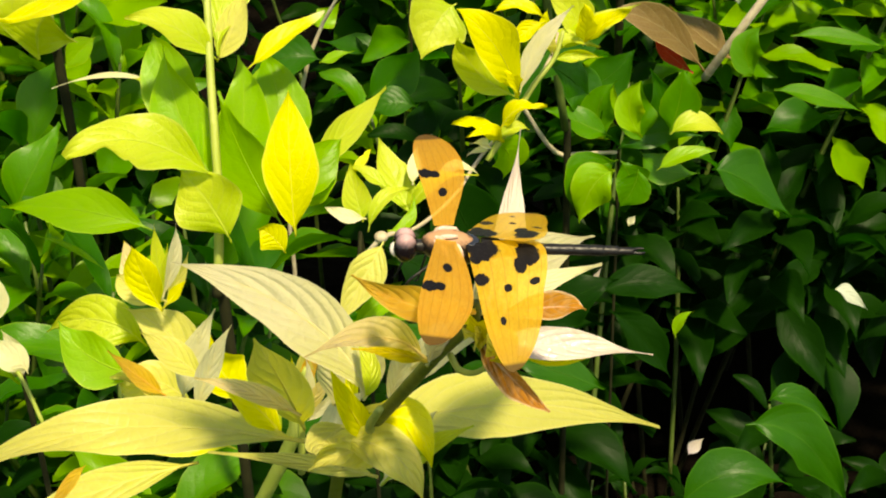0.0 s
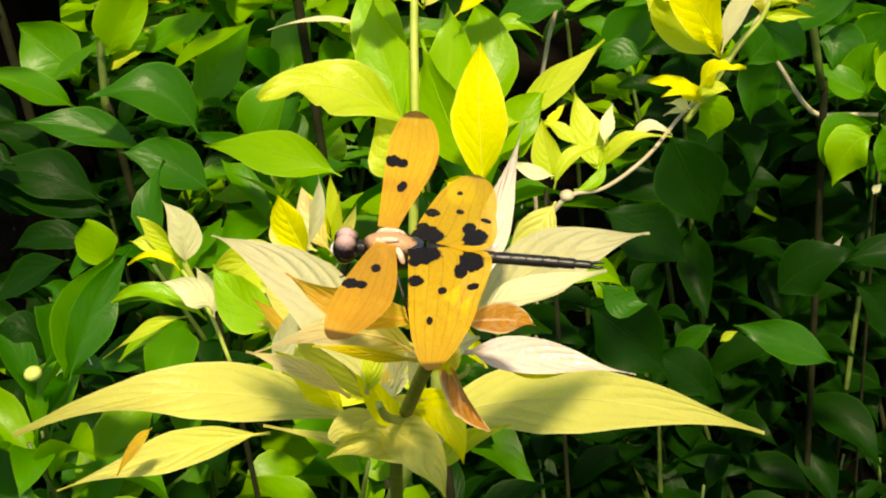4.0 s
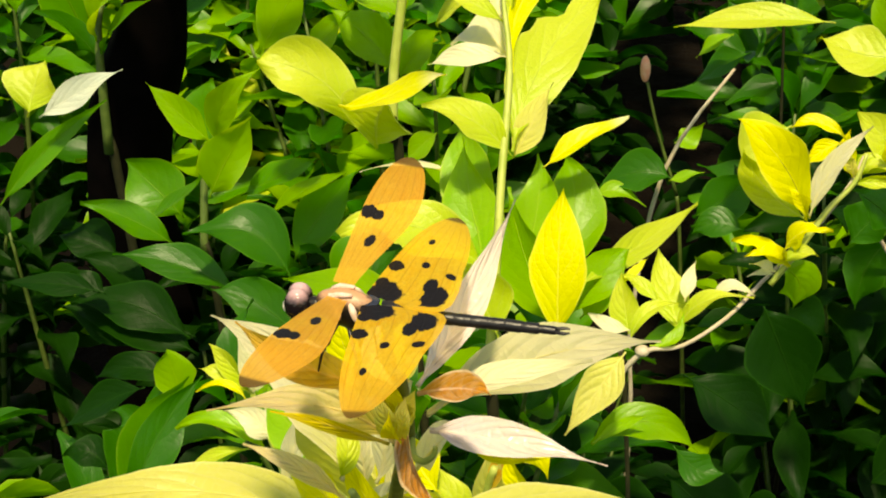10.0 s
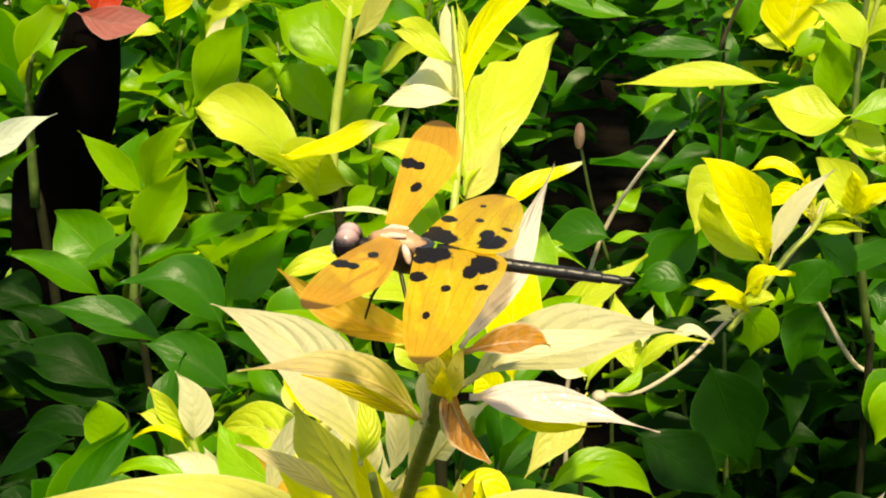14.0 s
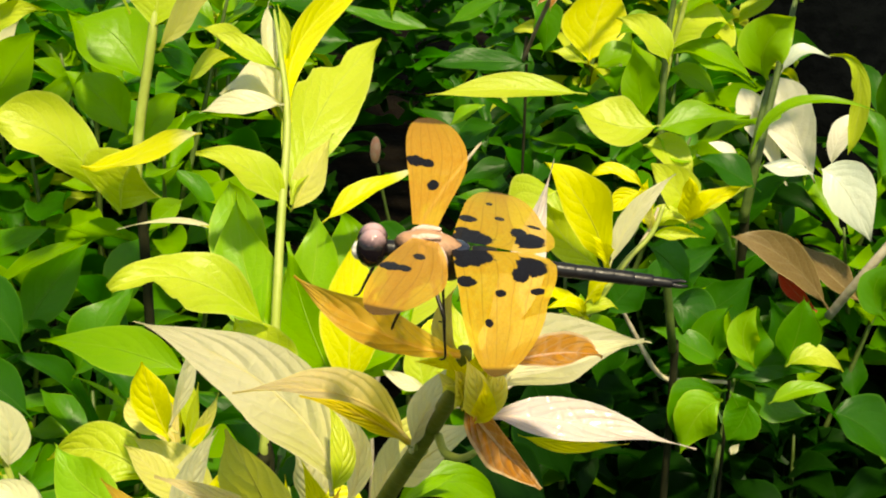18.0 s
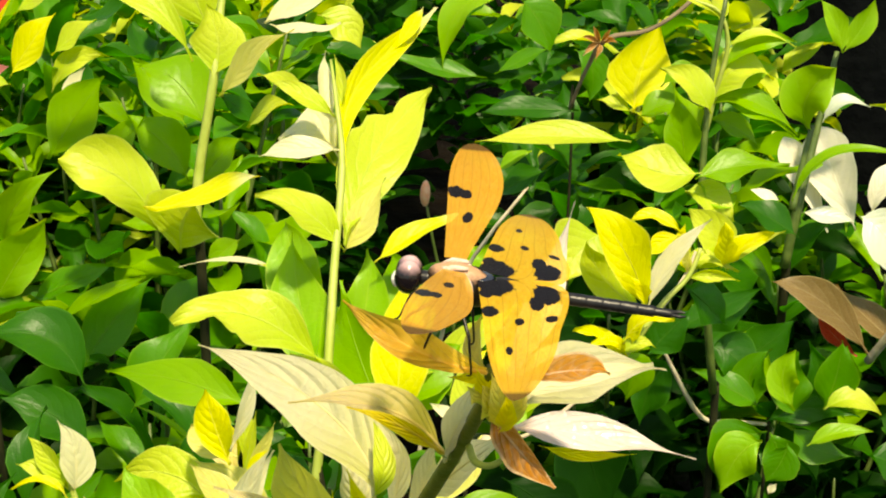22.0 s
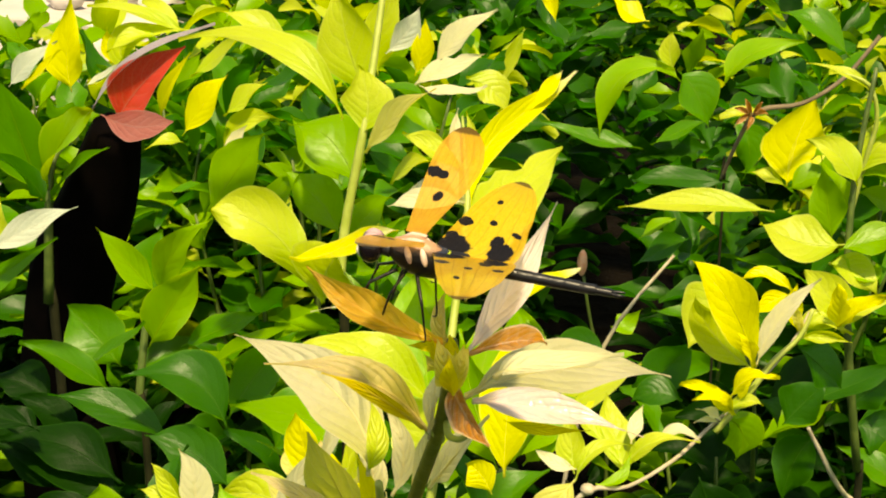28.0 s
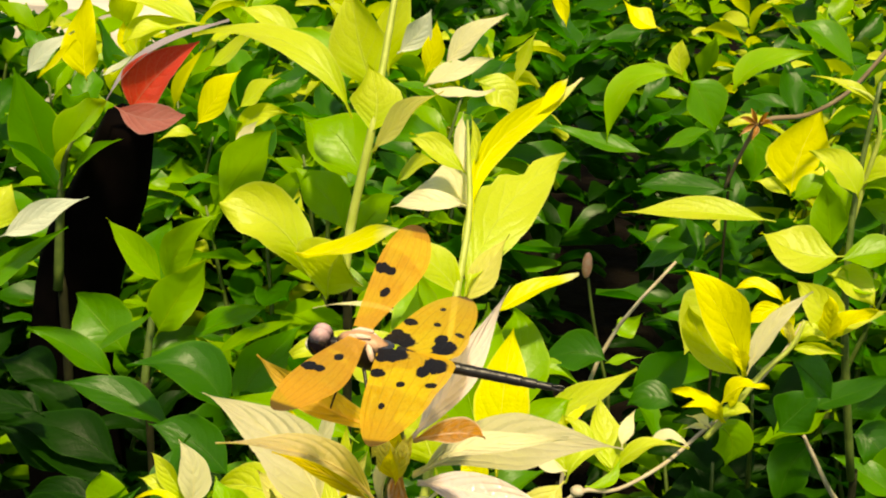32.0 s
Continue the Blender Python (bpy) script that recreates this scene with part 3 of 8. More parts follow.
def hedge():
    rnd = random.Random(77)
    first = dict.fromkeys(range(6), True)
    for j in range(11):
        for i in range(20):
            y = 0.46 + 0.072 * j + rnd.uniform(-0.03, 0.03)
            x = -0.80 + 0.082 * i + rnd.uniform(-0.035, 0.035)
            if abs(x - 0.02) > 0.24 + 0.38 * (y + 0.25):
                continue
            top = hedge_top(x, y)
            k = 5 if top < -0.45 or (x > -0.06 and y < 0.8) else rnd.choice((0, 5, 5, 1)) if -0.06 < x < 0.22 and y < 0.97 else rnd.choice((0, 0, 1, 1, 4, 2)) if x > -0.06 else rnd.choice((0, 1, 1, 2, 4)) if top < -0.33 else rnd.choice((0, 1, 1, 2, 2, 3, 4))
            if x > 0.0 and y < 0.9:                                                   # only the shade-darkened kind round the hollow
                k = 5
            m = pose(x, y, top - 0.20, rnd.uniform(-16, 16), rnd.uniform(-16, 16), rnd.uniform(0, 360))
            if first[k]:
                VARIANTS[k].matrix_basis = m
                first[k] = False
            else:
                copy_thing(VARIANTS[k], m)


def hollow_shading_shoots():
    """Unseen near shoots added to shade the hollow, lower than the young shoot."""
    rnd = random.Random(41)
    for k in range(70):
        y = rnd.uniform(0.10, 0.46)
        x = rnd.uniform(-0.34, 0.08)
        top = -0.03 - 0.81 * (y + 0.23) - abs(rnd.gauss(0, 0.05))
        m = pose(x, y, top - 0.22, rnd.uniform(-20, 20), rnd.uniform(-20, 20), rnd.uniform(0, 360))
        copy_thing(VARIANTS[rnd.choice((0, 1, 2, 4))], m)


hedge()
hollow_shading_shoots()


def dense_foliage(name, colour, label, count, seed, low, aside=False):
    """Foliage too far or too deep in the hedge to tell the shoots apart: low inside the hedge, or the rest of it behind."""
    rnd = random.Random(seed)
    src = HEDGE_LEAVES[colour][0]
    co = np.array([v.co[:] for v in src.vertices])
    quads = [list(p.vertices) for p in src.polygons]
    uv0 = np.array([d.uv[:] for d in src.uv_layers[0].data])
    verts, faces, uvs = [], [], []
    for k in range(count):
        y = rnd.uniform(0.42, 1.4) if low else 1.15 + 2.3 * rnd.random() ** 1.3
        x = rnd.uniform(-1, 1) * (0.35 + 0.36 * y)
        if aside:
            y = rnd.uniform(0.10, 3.3)
            x = rnd.choice((-1, 1)) * (0.29 + 0.41 * (y + 0.25) + rnd.uniform(0.0, 0.8) * min(1, 0.5 + y))
        # only the darkened leaves stay in the gap, to keep it shaded
        if y > 1.35 and x < -0.36 * y - 0.02 or not low and not aside and (x > 0.19 + 0.2 * (y - 1) and y > 1.3 or (colour in ("fresh", "lime") and y < 2.2 or colour == "green" and y < 1.45) and abs(x + 0.085 + 0.1 * (y - 1.1)) < 0.10):
            continue
        top = hedge_top(x, y) - (rnd.uniform(0.12, 0.26) if low else abs(rnd.gauss(0, 0.06)) - 0.03)
        root = pose(x, y, top - 0.19, rnd.uniform(-16, 16), rnd.uniform(-16, 16), rnd.uniform(0, 360))
        for m, size in leaf_turns(rnd, 0.20, 8):
            a = np.array(root @ m @ Matrix.Scale(size * rnd.uniform(1.0, 1.6), 4))
            base = sum(len(v) for v in verts)
            verts.append(co @ a[:3, :3].T + a[:3, 3])
            faces += [[base + i for i in q] for q in quads]
            uvs.append(uv0)
    me = bpy.data.meshes.new(name)
    me.from_pydata(np.concatenate(verts).tolist(), [], faces)
    me.uv_layers.new(name="UVMap").data.foreach_set("uv", np.concatenate(uvs).ravel())
    me.materials.append(LEAF[colour])
    for p in me.polygons:
        p.use_smooth = True
    tagged(new(name, me), label, "foliage", kind="stuff")


dense_foliage("hedge_foliage", "green", "dense green foliage at the back of the hedge", 260, 5, False)
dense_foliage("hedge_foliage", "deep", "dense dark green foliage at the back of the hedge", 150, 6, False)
dense_foliage("hedge_foliage", "fresh", "dense fresh green foliage at the back of the hedge", 160, 7, False)
dense_foliage("hedge_foliage", "lime", "dense yellow-green foliage at the back of the hedge", 90, 8, False)
dense_foliage("undergrowth", "deep", "foliage deep inside the hedge, its shade put into the green", 230, 9, True)
dense_foliage("hedge_foliage", "green", "dense green foliage of the hedge to both sides", 150, 15, False, True)
dense_foliage("hedge_foliage", "fresh", "dense fresh green foliage of the hedge to both sides", 90, 16, False, True)
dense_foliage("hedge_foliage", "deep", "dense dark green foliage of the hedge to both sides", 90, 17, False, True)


# ---------------------------------------------------------------- the plants in view

young_shoot = thing("young_shoot", (-0.0260, 0.0860, -0.1180), "young shoot with pale cream and orange leaves, olive stem", "plant")
stalk(young_shoot, "stem", [(-0.0750, 0.1900, -0.9500), (-0.0600, 0.1600, -0.5500), (-0.0420, 0.1250, -0.2500), (-0.0300, 0.0970, -0.1350), (-0.0255, 0.0820, -0.1040), (-0.0150, 0.0533, -0.0667), (-0.0068, 0.0341, -0.0407), (-0.0021, 0.0158, -0.0214), (-0.0015, 0.0125, -0.0145)], [0.0042, 0.0034, 0.0024, 0.0017, 0.0016, 0.0015, 0.0014, 0.0013, 0.001], OLIVE_STEM, 12)
leaf(young_shoot, "orange", (-0.0023, 0.0069, -0.0127), (-0.0127, 0.0009, -0.0072), (-0.0242, 0.0001, 0.0006), 0.0066, face=(-0.15, -0.6, 0.8), fold=0.6, label='orange young leaf with brown spots', peak=0.5, wave=0.12)
leaf(young_shoot, "rust", (0.0024, 0.0089, -0.0150), (0.0113, 0.0019, -0.0091), (0.0164, -0.0010, -0.0081), 0.0058, face=(0.1, -0.6, 0.8), fold=0.4, label='small orange-brown curled leaf')
leaf(young_shoot, "pink", (0.0007, 0.0149, -0.0175), (0.0058, 0.0289, -0.0102), (0.0109, 0.0503, 0.0011), 0.0062, face=(0.15, -0.95, 0.35), fold=0.5, label='upright pale pinkish young leaf', peak=0.45)
leaf(young_shoot, "brown", (-0.0013, 0.0129, -0.0228), (0.0041, -0.0031, -0.0213), (0.0092, -0.0104, -0.0228), 0.0056, face=(-0.25, -0.9, 0.35), fold=0.6, label='hanging reddish brown young leaf')
leaf(young_shoot, "pink", (0.0020, 0.0169, -0.0272), (0.0146, 0.0139, -0.0259), (0.0325, 0.0135, -0.0286), 0.0071, face=(0.05, -0.5, 0.85), fold=0.35, label='pale pink young leaf with drawn-out tip', peak=0.36)
leaf(young_shoot, "pale", (-0.0014, 0.0289, -0.0319), (0.0134, 0.0589, -0.0359), (0.0342, 0.0876, -0.0468), 0.0136, face=(0.1, -0.55, 0.85), fold=0.15, label='pale cream leaf with drawn-out tip', peak=0.4, wave=0.05, pucker=0.028)
stalk(young_shoot, "petiole", [(-0.0200, 0.0680, -0.0860), (-0.0205, 0.0500, -0.0700), (-0.0187, 0.0357, -0.0551)], [0.0012, 0.001, 0.0008], LIME_STEM, 8)
leaf(young_shoot, "tan", (-0.0091, 0.0333, -0.0414), (-0.0192, 0.0233, -0.0284), (-0.0330, 0.0055, -0.0200), 0.0074, face=(-0.1, -0.72, 0.68), fold=0.4, label='tan folded leaf, yellow beneath', wave=0.04)
# extra yellow blade: the glow of light through the lower half, as colour
leaf(young_shoot, "amber", (-0.0095, 0.0300, -0.0396), (-0.0161, 0.0180, -0.0288), (-0.0245, 0.0120, -0.0231), 0.0029, face=(-0.1, -0.9, 0.4), fold=0.15, peak=0.35, label='yellow strip put in for light through the folded leaf')
stalk(young_shoot, "petiole", [(-0.0088, 0.0381, -0.0467), (-0.0070, 0.0373, -0.0447), (-0.0091, 0.0333, -0.0417)], [0.0008, 0.0008, 0.0006], LIME_STEM, 8)
leaf(young_shoot, "straw", (-0.0300, 0.0850, -0.1030), (-0.0879, 0.1193, -0.1203), (-0.1209, 0.0798, -0.1036), 0.0176, face=(-0.1, -0.55, 0.85), fold=0.12, label='large pale yellow-green leaf', wave=0.05, peak=0.36)
leaf(young_shoot, "straw", (-0.0210, 0.0800, -0.0980), (0.0157, 0.1093, -0.1109), (0.0658, 0.1344, -0.1416), 0.0191, face=(0.1, -0.5, 0.85), fold=0.1, label='large pale yellow-green leaf', wave=0.05, peak=0.36)
leaf(young_shoot, "cream", (-0.0142, 0.0660, -0.0700), (-0.0062, 0.0540, -0.0548), (0.0023, 0.0360, -0.0386), 0.0085, face=(0.2, -0.7, 0.7), fold=0.1, label='cream white leaf')
leaf(young_shoot, "straw", (-0.0016, 0.0129, -0.0237), (-0.0022, 0.0059, -0.0175), (-0.0055, 0.0069, -0.0153), 0.0039, face=(-0.75, -0.9, 0.2), fold=0.6, rib=False, label='folded bud leaf')
leaf(young_shoot, "yellow", (-0.0015, 0.0129, -0.0237), (-0.0016, 0.0059, -0.0158), (-0.0037, 0.0039, -0.0108), 0.0042, face=(-0.5, -0.9, 0.2), fold=0.6, rib=False, label='folded bud leaf')
leaf(young_shoot, "yellow", (-0.0011, 0.0129, -0.0230), (0.0002, 0.0059, -0.0152), (0.0000, 0.0009, -0.0090), 0.0050, face=(-0.25, -0.9, 0.2), fold=0.6, rib=False, label='folded bud leaf')
leaf(young_shoot, "straw", (-0.0011, 0.0129, -0.0234), (0.0011, 0.0059, -0.0164), (0.0025, 0.0069, -0.0132), 0.0035, face=(0.0, -0.9, 0.2), fold=0.6, rib=False, label='folded bud leaf')
leaf(young_shoot, "straw", (-0.0016, 0.0129, -0.0241), (-0.0012, 0.0059, -0.0174), (-0.0028, 0.0039, -0.0135), 0.0050, face=(0.25, -0.9, 0.2), fold=0.6, rib=False, label='folded bud leaf')
leaf(young_shoot, "straw", (-0.0012, 0.0129, -0.0241), (-0.0002, 0.0059, -0.0171), (0.0011, 0.0009, -0.0115), 0.0044, face=(0.5, -0.9, 0.2), fold=0.6, rib=False, label='folded bud leaf')
leaf(young_shoot, "yellow", (-0.0027, 0.0129, -0.0166), (-0.0041, 0.0059, -0.0134), (-0.0081, 0.0069, -0.0140), 0.0021, face=(0.75, -0.9, 0.2), fold=0.6, rib=False, label='folded bud leaf')
leaf(young_shoot, "tan", (-0.0017, 0.0173, -0.0185), (-0.0046, 0.0173, -0.0135), (-0.0033, 0.0153, -0.0065), 0.0037, face=(-0.5, -0.85, 0.2), fold=0.4, label='upright tan young leaf')
leaf(young_shoot, "cream", (0.0046, 0.0233, -0.0246), (0.0116, 0.0333, -0.0252), (0.0266, 0.0383, -0.0237), 0.0061, face=(0.1, -0.5, 0.85), fold=0.25, label='pale pinkish leaf with curled edge')
leaf(young_shoot, "straw", (0.0002, 0.0049, -0.0215), (0.0002, -0.0031, -0.0129), (-0.0014, -0.0021, -0.0087), 0.0039, face=(0, -0.9, 0.45), fold=0.5, rib=False, label='pale yellow folded bud leaf')
leaf(young_shoot, "straw", (0.0006, 0.0049, -0.0214), (0.0027, -0.0031, -0.0131), (0.0029, -0.0011, -0.0097), 0.0033, face=(0, -0.9, 0.45), fold=0.5, rib=False, label='pale yellow folded bud leaf')
leaf(young_shoot, "yellow", (0.0004, 0.0049, -0.0219), (0.0016, -0.0051, -0.0139), (0.0009, -0.0041, -0.0106), 0.0031, face=(0, -0.9, 0.45), fold=0.5, rib=False, label='cream folded bud leaf')
stalk(young_shoot, "tendril", [(-0.0047, 0.0293, -0.0376), (-0.0035, 0.0253, -0.0383), (-0.0009, 0.0223, -0.0374), (0.0015, 0.0203, -0.0346), (0.0019, 0.0203, -0.0327)], [0.0007, 0.0007, 0.0006, 0.0005, 0.0004], LIME_STEM, 8)
# narrow yellow blade painted in for the light that shines through the rim
leaf(young_shoot, "yellow", (0.0071, 0.0203, -0.0318), (0.0146, 0.0153, -0.0303), (0.0231, 0.0158, -0.0297), 0.0023, face=(0, -0.95, 0.1), fold=0.1, rib=False, label='yellow strip put in for the glowing leaf margin')
leaf(young_shoot, "orange", (-0.0925, 0.0980, -0.1156), (-0.0977, 0.0970, -0.1211), (-0.1040, 0.0960, -0.1306), 0.0038, face=(-0.1, -0.6, 0.8), fold=0.2, rib=False, label='orange withered strip of a leaf')
leaf(young_shoot, "straw", (-0.0135, 0.0680, -0.0891), (-0.0250, 0.0600, -0.0852), (-0.0347, 0.0500, -0.0823), 0.0106, face=(0, -0.6, 0.8), fold=0.2)
leaf(young_shoot, "pale", (-0.0219, 0.0400, -0.0558), (-0.0276, 0.0530, -0.0501), (-0.0641, 0.0850, -0.0475), 0.0144, face=(-0.12, -0.62, 0.78), fold=0.22, wave=0.05, peak=0.42, drip=0.8, pucker=0.012, label='broad pale cream leaf', mid2=(-0.0434, 0.071, -0.0478))
leaf(young_shoot, "lime", (-0.0222, 0.0390, -0.0546), (-0.0202, 0.0400, -0.0486), (-0.0231, 0.0460, -0.0428), 0.0048, face=(0.5, -0.75, 0.45), fold=0.1, rib=False, peak=0.5, drip=0.4, label='curled-up yellow-green flank of the pale leaf')
leaf(young_shoot, "straw", (-0.0368, 0.1220, -0.1262), (-0.0411, 0.1020, -0.0967), (-0.0463, 0.0840, -0.0688), 0.0156, face=(-0.15, -0.7, 0.7), fold=0.2, drip=0.5, peak=0.5, wave=0.05, label='broad pale yellow-green leaf')
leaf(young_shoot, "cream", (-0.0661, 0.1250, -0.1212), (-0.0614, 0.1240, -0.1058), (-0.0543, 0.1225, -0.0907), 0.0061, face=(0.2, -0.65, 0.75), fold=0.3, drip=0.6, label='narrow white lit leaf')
leaf(young_shoot, "cream", (-0.0211, 0.0600, -0.0699), (-0.0190, 0.0600, -0.0595), (-0.0233, 0.0600, -0.0495), 0.0052, face=(0.2, -0.7, 0.7), fold=0.2, drip=0.4)
leaf(young_shoot, "pale", (-0.0285, 0.0750, -0.0830), (-0.0289, 0.0750, -0.0727), (-0.0328, 0.0750, -0.0648), 0.0068, face=(-0.1, -0.7, 0.7), fold=0.2, drip=0.4)
leaf(young_shoot, "cream", (-0.0090, 0.0340, -0.0433), (-0.0067, 0.0280, -0.0324), (-0.0016, 0.0200, -0.0196), 0.0056, face=(-0.2, -0.7, 0.7), fold=0.25, peak=0.5, label='cream white leaf along the stem')
leaf(young_shoot, "cream", (-0.0161, 0.0580, -0.0707), (-0.0136, 0.0550, -0.0590), (-0.0113, 0.0500, -0.0475), 0.0051, face=(-0.1, -0.7, 0.7), fold=0.2, drip=0.5)
stalk(young_shoot, "side_stem", [(-0.0383, 0.1250, -0.1437), (-0.0375, 0.1240, -0.1235), (-0.0381, 0.1250, -0.1129), (-0.0391, 0.1260, -0.1062)], [0.0011, 0.0010, 0.0008, 0.0004], LIME_STEM, 8)
leaf(young_shoot, "yellow", (-0.0373, 0.1220, -0.1220), (-0.0380, 0.1220, -0.1112), (-0.0393, 0.1220, -0.1006), 0.0034, face=(-0.4, -0.75, 0.5), fold=0.5, rib=False, label='folded yellow bud leaf')
leaf(young_shoot, "cream", (-0.0369, 0.1210, -0.1217), (-0.0350, 0.1200, -0.1109), (-0.0354, 0.1200, -0.0999), 0.0037, face=(0.1, -0.8, 0.5), fold=0.5, rib=False, label='folded cream bud leaf')
leaf(young_shoot, "tan", (-0.0364, 0.1200, -0.1213), (-0.0328, 0.1190, -0.1116), (-0.0290, 0.1180, -0.1029), 0.0040, face=(0.3, -0.75, 0.5), fold=0.5, rib=False, label='folded tan bud leaf')
leaf(young_shoot, "cream", (-0.0360, 0.1190, -0.1210), (-0.0311, 0.1180, -0.1153), (-0.0267, 0.1170, -0.1076), 0.0031, face=(0.3, -0.7, 0.6), fold=0.4, rib=False)
leaf(young_shoot, "straw", (-0.0241, 0.0750, -0.0880), (-0.0305, 0.0600, -0.0814), (-0.0326, 0.0500, -0.0781), 0.0083, face=(-0.1, -0.55, 0.8), fold=0.2, peak=0.5, drip=0.3)
leaf(young_shoot, "straw", (-0.0288, 0.0660, -0.0865), (-0.0161, 0.0560, -0.0827), (-0.0091, 0.0500, -0.0921), 0.0113, face=(0.05, -0.6, 0.8), fold=0.2, peak=0.45, drip=0.6, label='pale yellow-green leaf with a drooping tip')
leaf(young_shoot, "yellow", (-0.0248, 0.0680, -0.0877), (-0.0122, 0.0640, -0.0794), (-0.0063, 0.0600, -0.0912), 0.0091, face=(0.1, -0.6, 0.8), fold=0.3, peak=0.5, drip=0.4)
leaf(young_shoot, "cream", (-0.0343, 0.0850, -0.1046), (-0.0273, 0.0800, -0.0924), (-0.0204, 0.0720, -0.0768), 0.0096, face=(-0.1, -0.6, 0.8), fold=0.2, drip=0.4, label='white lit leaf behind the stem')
leaf(young_shoot, "straw", (-0.0248, 0.0700, -0.0812), (-0.0173, 0.0600, -0.0734), (-0.0123, 0.0550, -0.0689), 0.0023, fold=0.3, rib=False)
leaf(young_shoot, "yellow", (-0.0198, 0.0660, -0.0878), (-0.0243, 0.0620, -0.0753), (-0.0293, 0.0600, -0.0605), 0.0065, face=(-0.1, -0.65, 0.75), fold=0.3)
leaf(young_shoot, "cream", (-0.0177, 0.0750, -0.1081), (-0.0107, 0.0720, -0.0942), (-0.0044, 0.0680, -0.0808), 0.0081, face=(0.1, -0.6, 0.8), fold=0.2, drip=0.5)
leaf(young_shoot, "lime", (-0.0177, 0.0700, -0.1038), (-0.0074, 0.0680, -0.0924), (0.0041, 0.0660, -0.0842), 0.0059, face=(0.1, -0.5, 0.85), fold=0.3)
leaf(young_shoot, "tan", (-0.0364, 0.0850, -0.0931), (-0.0484, 0.0880, -0.0878), (-0.0619, 0.0900, -0.0841), 0.0054, face=(-0.1, -0.5, 0.85), fold=0.35)
leaf(young_shoot, "yellow", (-0.0419, 0.1000, -0.1111), (-0.0487, 0.1000, -0.1003), (-0.0586, 0.1000, -0.0906), 0.0085, face=(-0.1, -0.6, 0.8), fold=0.2)
leaf(young_shoot, "straw", (-0.0653, 0.1100, -0.1260), (-0.0940, 0.1080, -0.1330), (-0.1237, 0.1000, -0.1408), 0.0116, face=(-0.1, -0.5, 0.85), fold=0.15, label='bright lit leaf beneath a larger one')
leaf(young_shoot, "straw", (-0.0183, 0.0800, -0.1095), (-0.0331, 0.0850, -0.1089), (-0.0604, 0.0900, -0.1070), 0.0055, face=(-0.1, -0.5, 0.85), fold=0.3)

pale_shoot = thing("pale_shoot", (-0.0750, 0.2600, -0.2400), "low pale yellow-green shoot with folded young leaves", "plant")
stalk(pale_shoot, "stem", [(-0.0720, 0.2700, -0.3000), (-0.0445, 0.2400, -0.2201), (-0.0423, 0.2350, -0.1988), (-0.0370, 0.2300, -0.1796)], [0.003, 0.0028, 0.002, 0.0012], LIME_STEM, 8)
leaf(pale_shoot, "straw", (-0.0697, 0.2500, -0.1990), (-0.0857, 0.2552, -0.1800), (-0.1023, 0.2604, -0.1706), 0.0166, fold=0.3, label='pale folded leaf')
leaf(pale_shoot, "lime", (-0.0969, 0.2700, -0.1944), (-0.1139, 0.2750, -0.1848), (-0.1349, 0.2800, -0.1928), 0.0203, face=(0, -0.8, 0.6), fold=0.15)
leaf(pale_shoot, "yellow", (-0.0872, 0.2500, -0.1658), (-0.0928, 0.2500, -0.1505), (-0.0952, 0.2500, -0.1385), 0.0140, face=(-0.2, -0.9, 0.4), fold=0.3)
leaf(pale_shoot, "straw", (-0.0865, 0.2600, -0.1684), (-0.0983, 0.2650, -0.1652), (-0.1049, 0.2700, -0.1621), 0.0125, face=(0.2, -0.9, 0.4), fold=0.3)
leaf(pale_shoot, "cream", (-0.0861, 0.2450, -0.1581), (-0.0809, 0.2450, -0.1408), (-0.0790, 0.2450, -0.1273), 0.0051, face=(0.4, -0.9, 0.2), fold=0.5, label='narrow folded bud leaf')
leaf(pale_shoot, "yellow", (-0.0586, 0.2400, -0.1997), (-0.0681, 0.2400, -0.1849), (-0.0703, 0.2400, -0.1704), 0.0183, face=(0.2, -0.9, 0.4), fold=0.2)
leaf(pale_shoot, "straw", (-0.0776, 0.2500, -0.2090), (-0.0949, 0.2500, -0.2013), (-0.1068, 0.2500, -0.1937), 0.0188, face=(0, -0.8, 0.6), fold=0.2)
leaf(pale_shoot, "lime", (-0.0469, 0.2400, -0.2175), (-0.0551, 0.2450, -0.2057), (-0.0632, 0.2500, -0.1941), 0.0146, face=(0, -0.9, 0.4), fold=0.2)
leaf(pale_shoot, "yellow", (-0.0661, 0.2600, -0.2373), (-0.0917, 0.2600, -0.2291), (-0.1245, 0.2600, -0.2315), 0.0152, face=(0, -0.8, 0.6), fold=0.2)
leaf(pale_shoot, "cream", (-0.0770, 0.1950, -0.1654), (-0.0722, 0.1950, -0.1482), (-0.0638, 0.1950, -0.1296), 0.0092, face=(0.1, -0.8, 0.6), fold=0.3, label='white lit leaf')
leaf(pale_shoot, "straw", (-0.0420, 0.2350, -0.2038), (-0.0394, 0.2325, -0.1873), (-0.0367, 0.2300, -0.1690), 0.0111, face=(0.2, -0.9, 0.3), fold=0.5)
leaf(pale_shoot, "orange", (-0.0406, 0.2320, -0.1943), (-0.0361, 0.2310, -0.1803), (-0.0317, 0.2300, -0.1667), 0.0056, face=(-0.3, -0.9, 0.3), fold=0.5)
leaf(pale_shoot, "yellow", (-0.0195, 0.2000, -0.1733), (-0.0240, 0.2000, -0.1619), (-0.0256, 0.2000, -0.1497), 0.0075, face=(-0.3, -0.9, 0.3), fold=0.5)
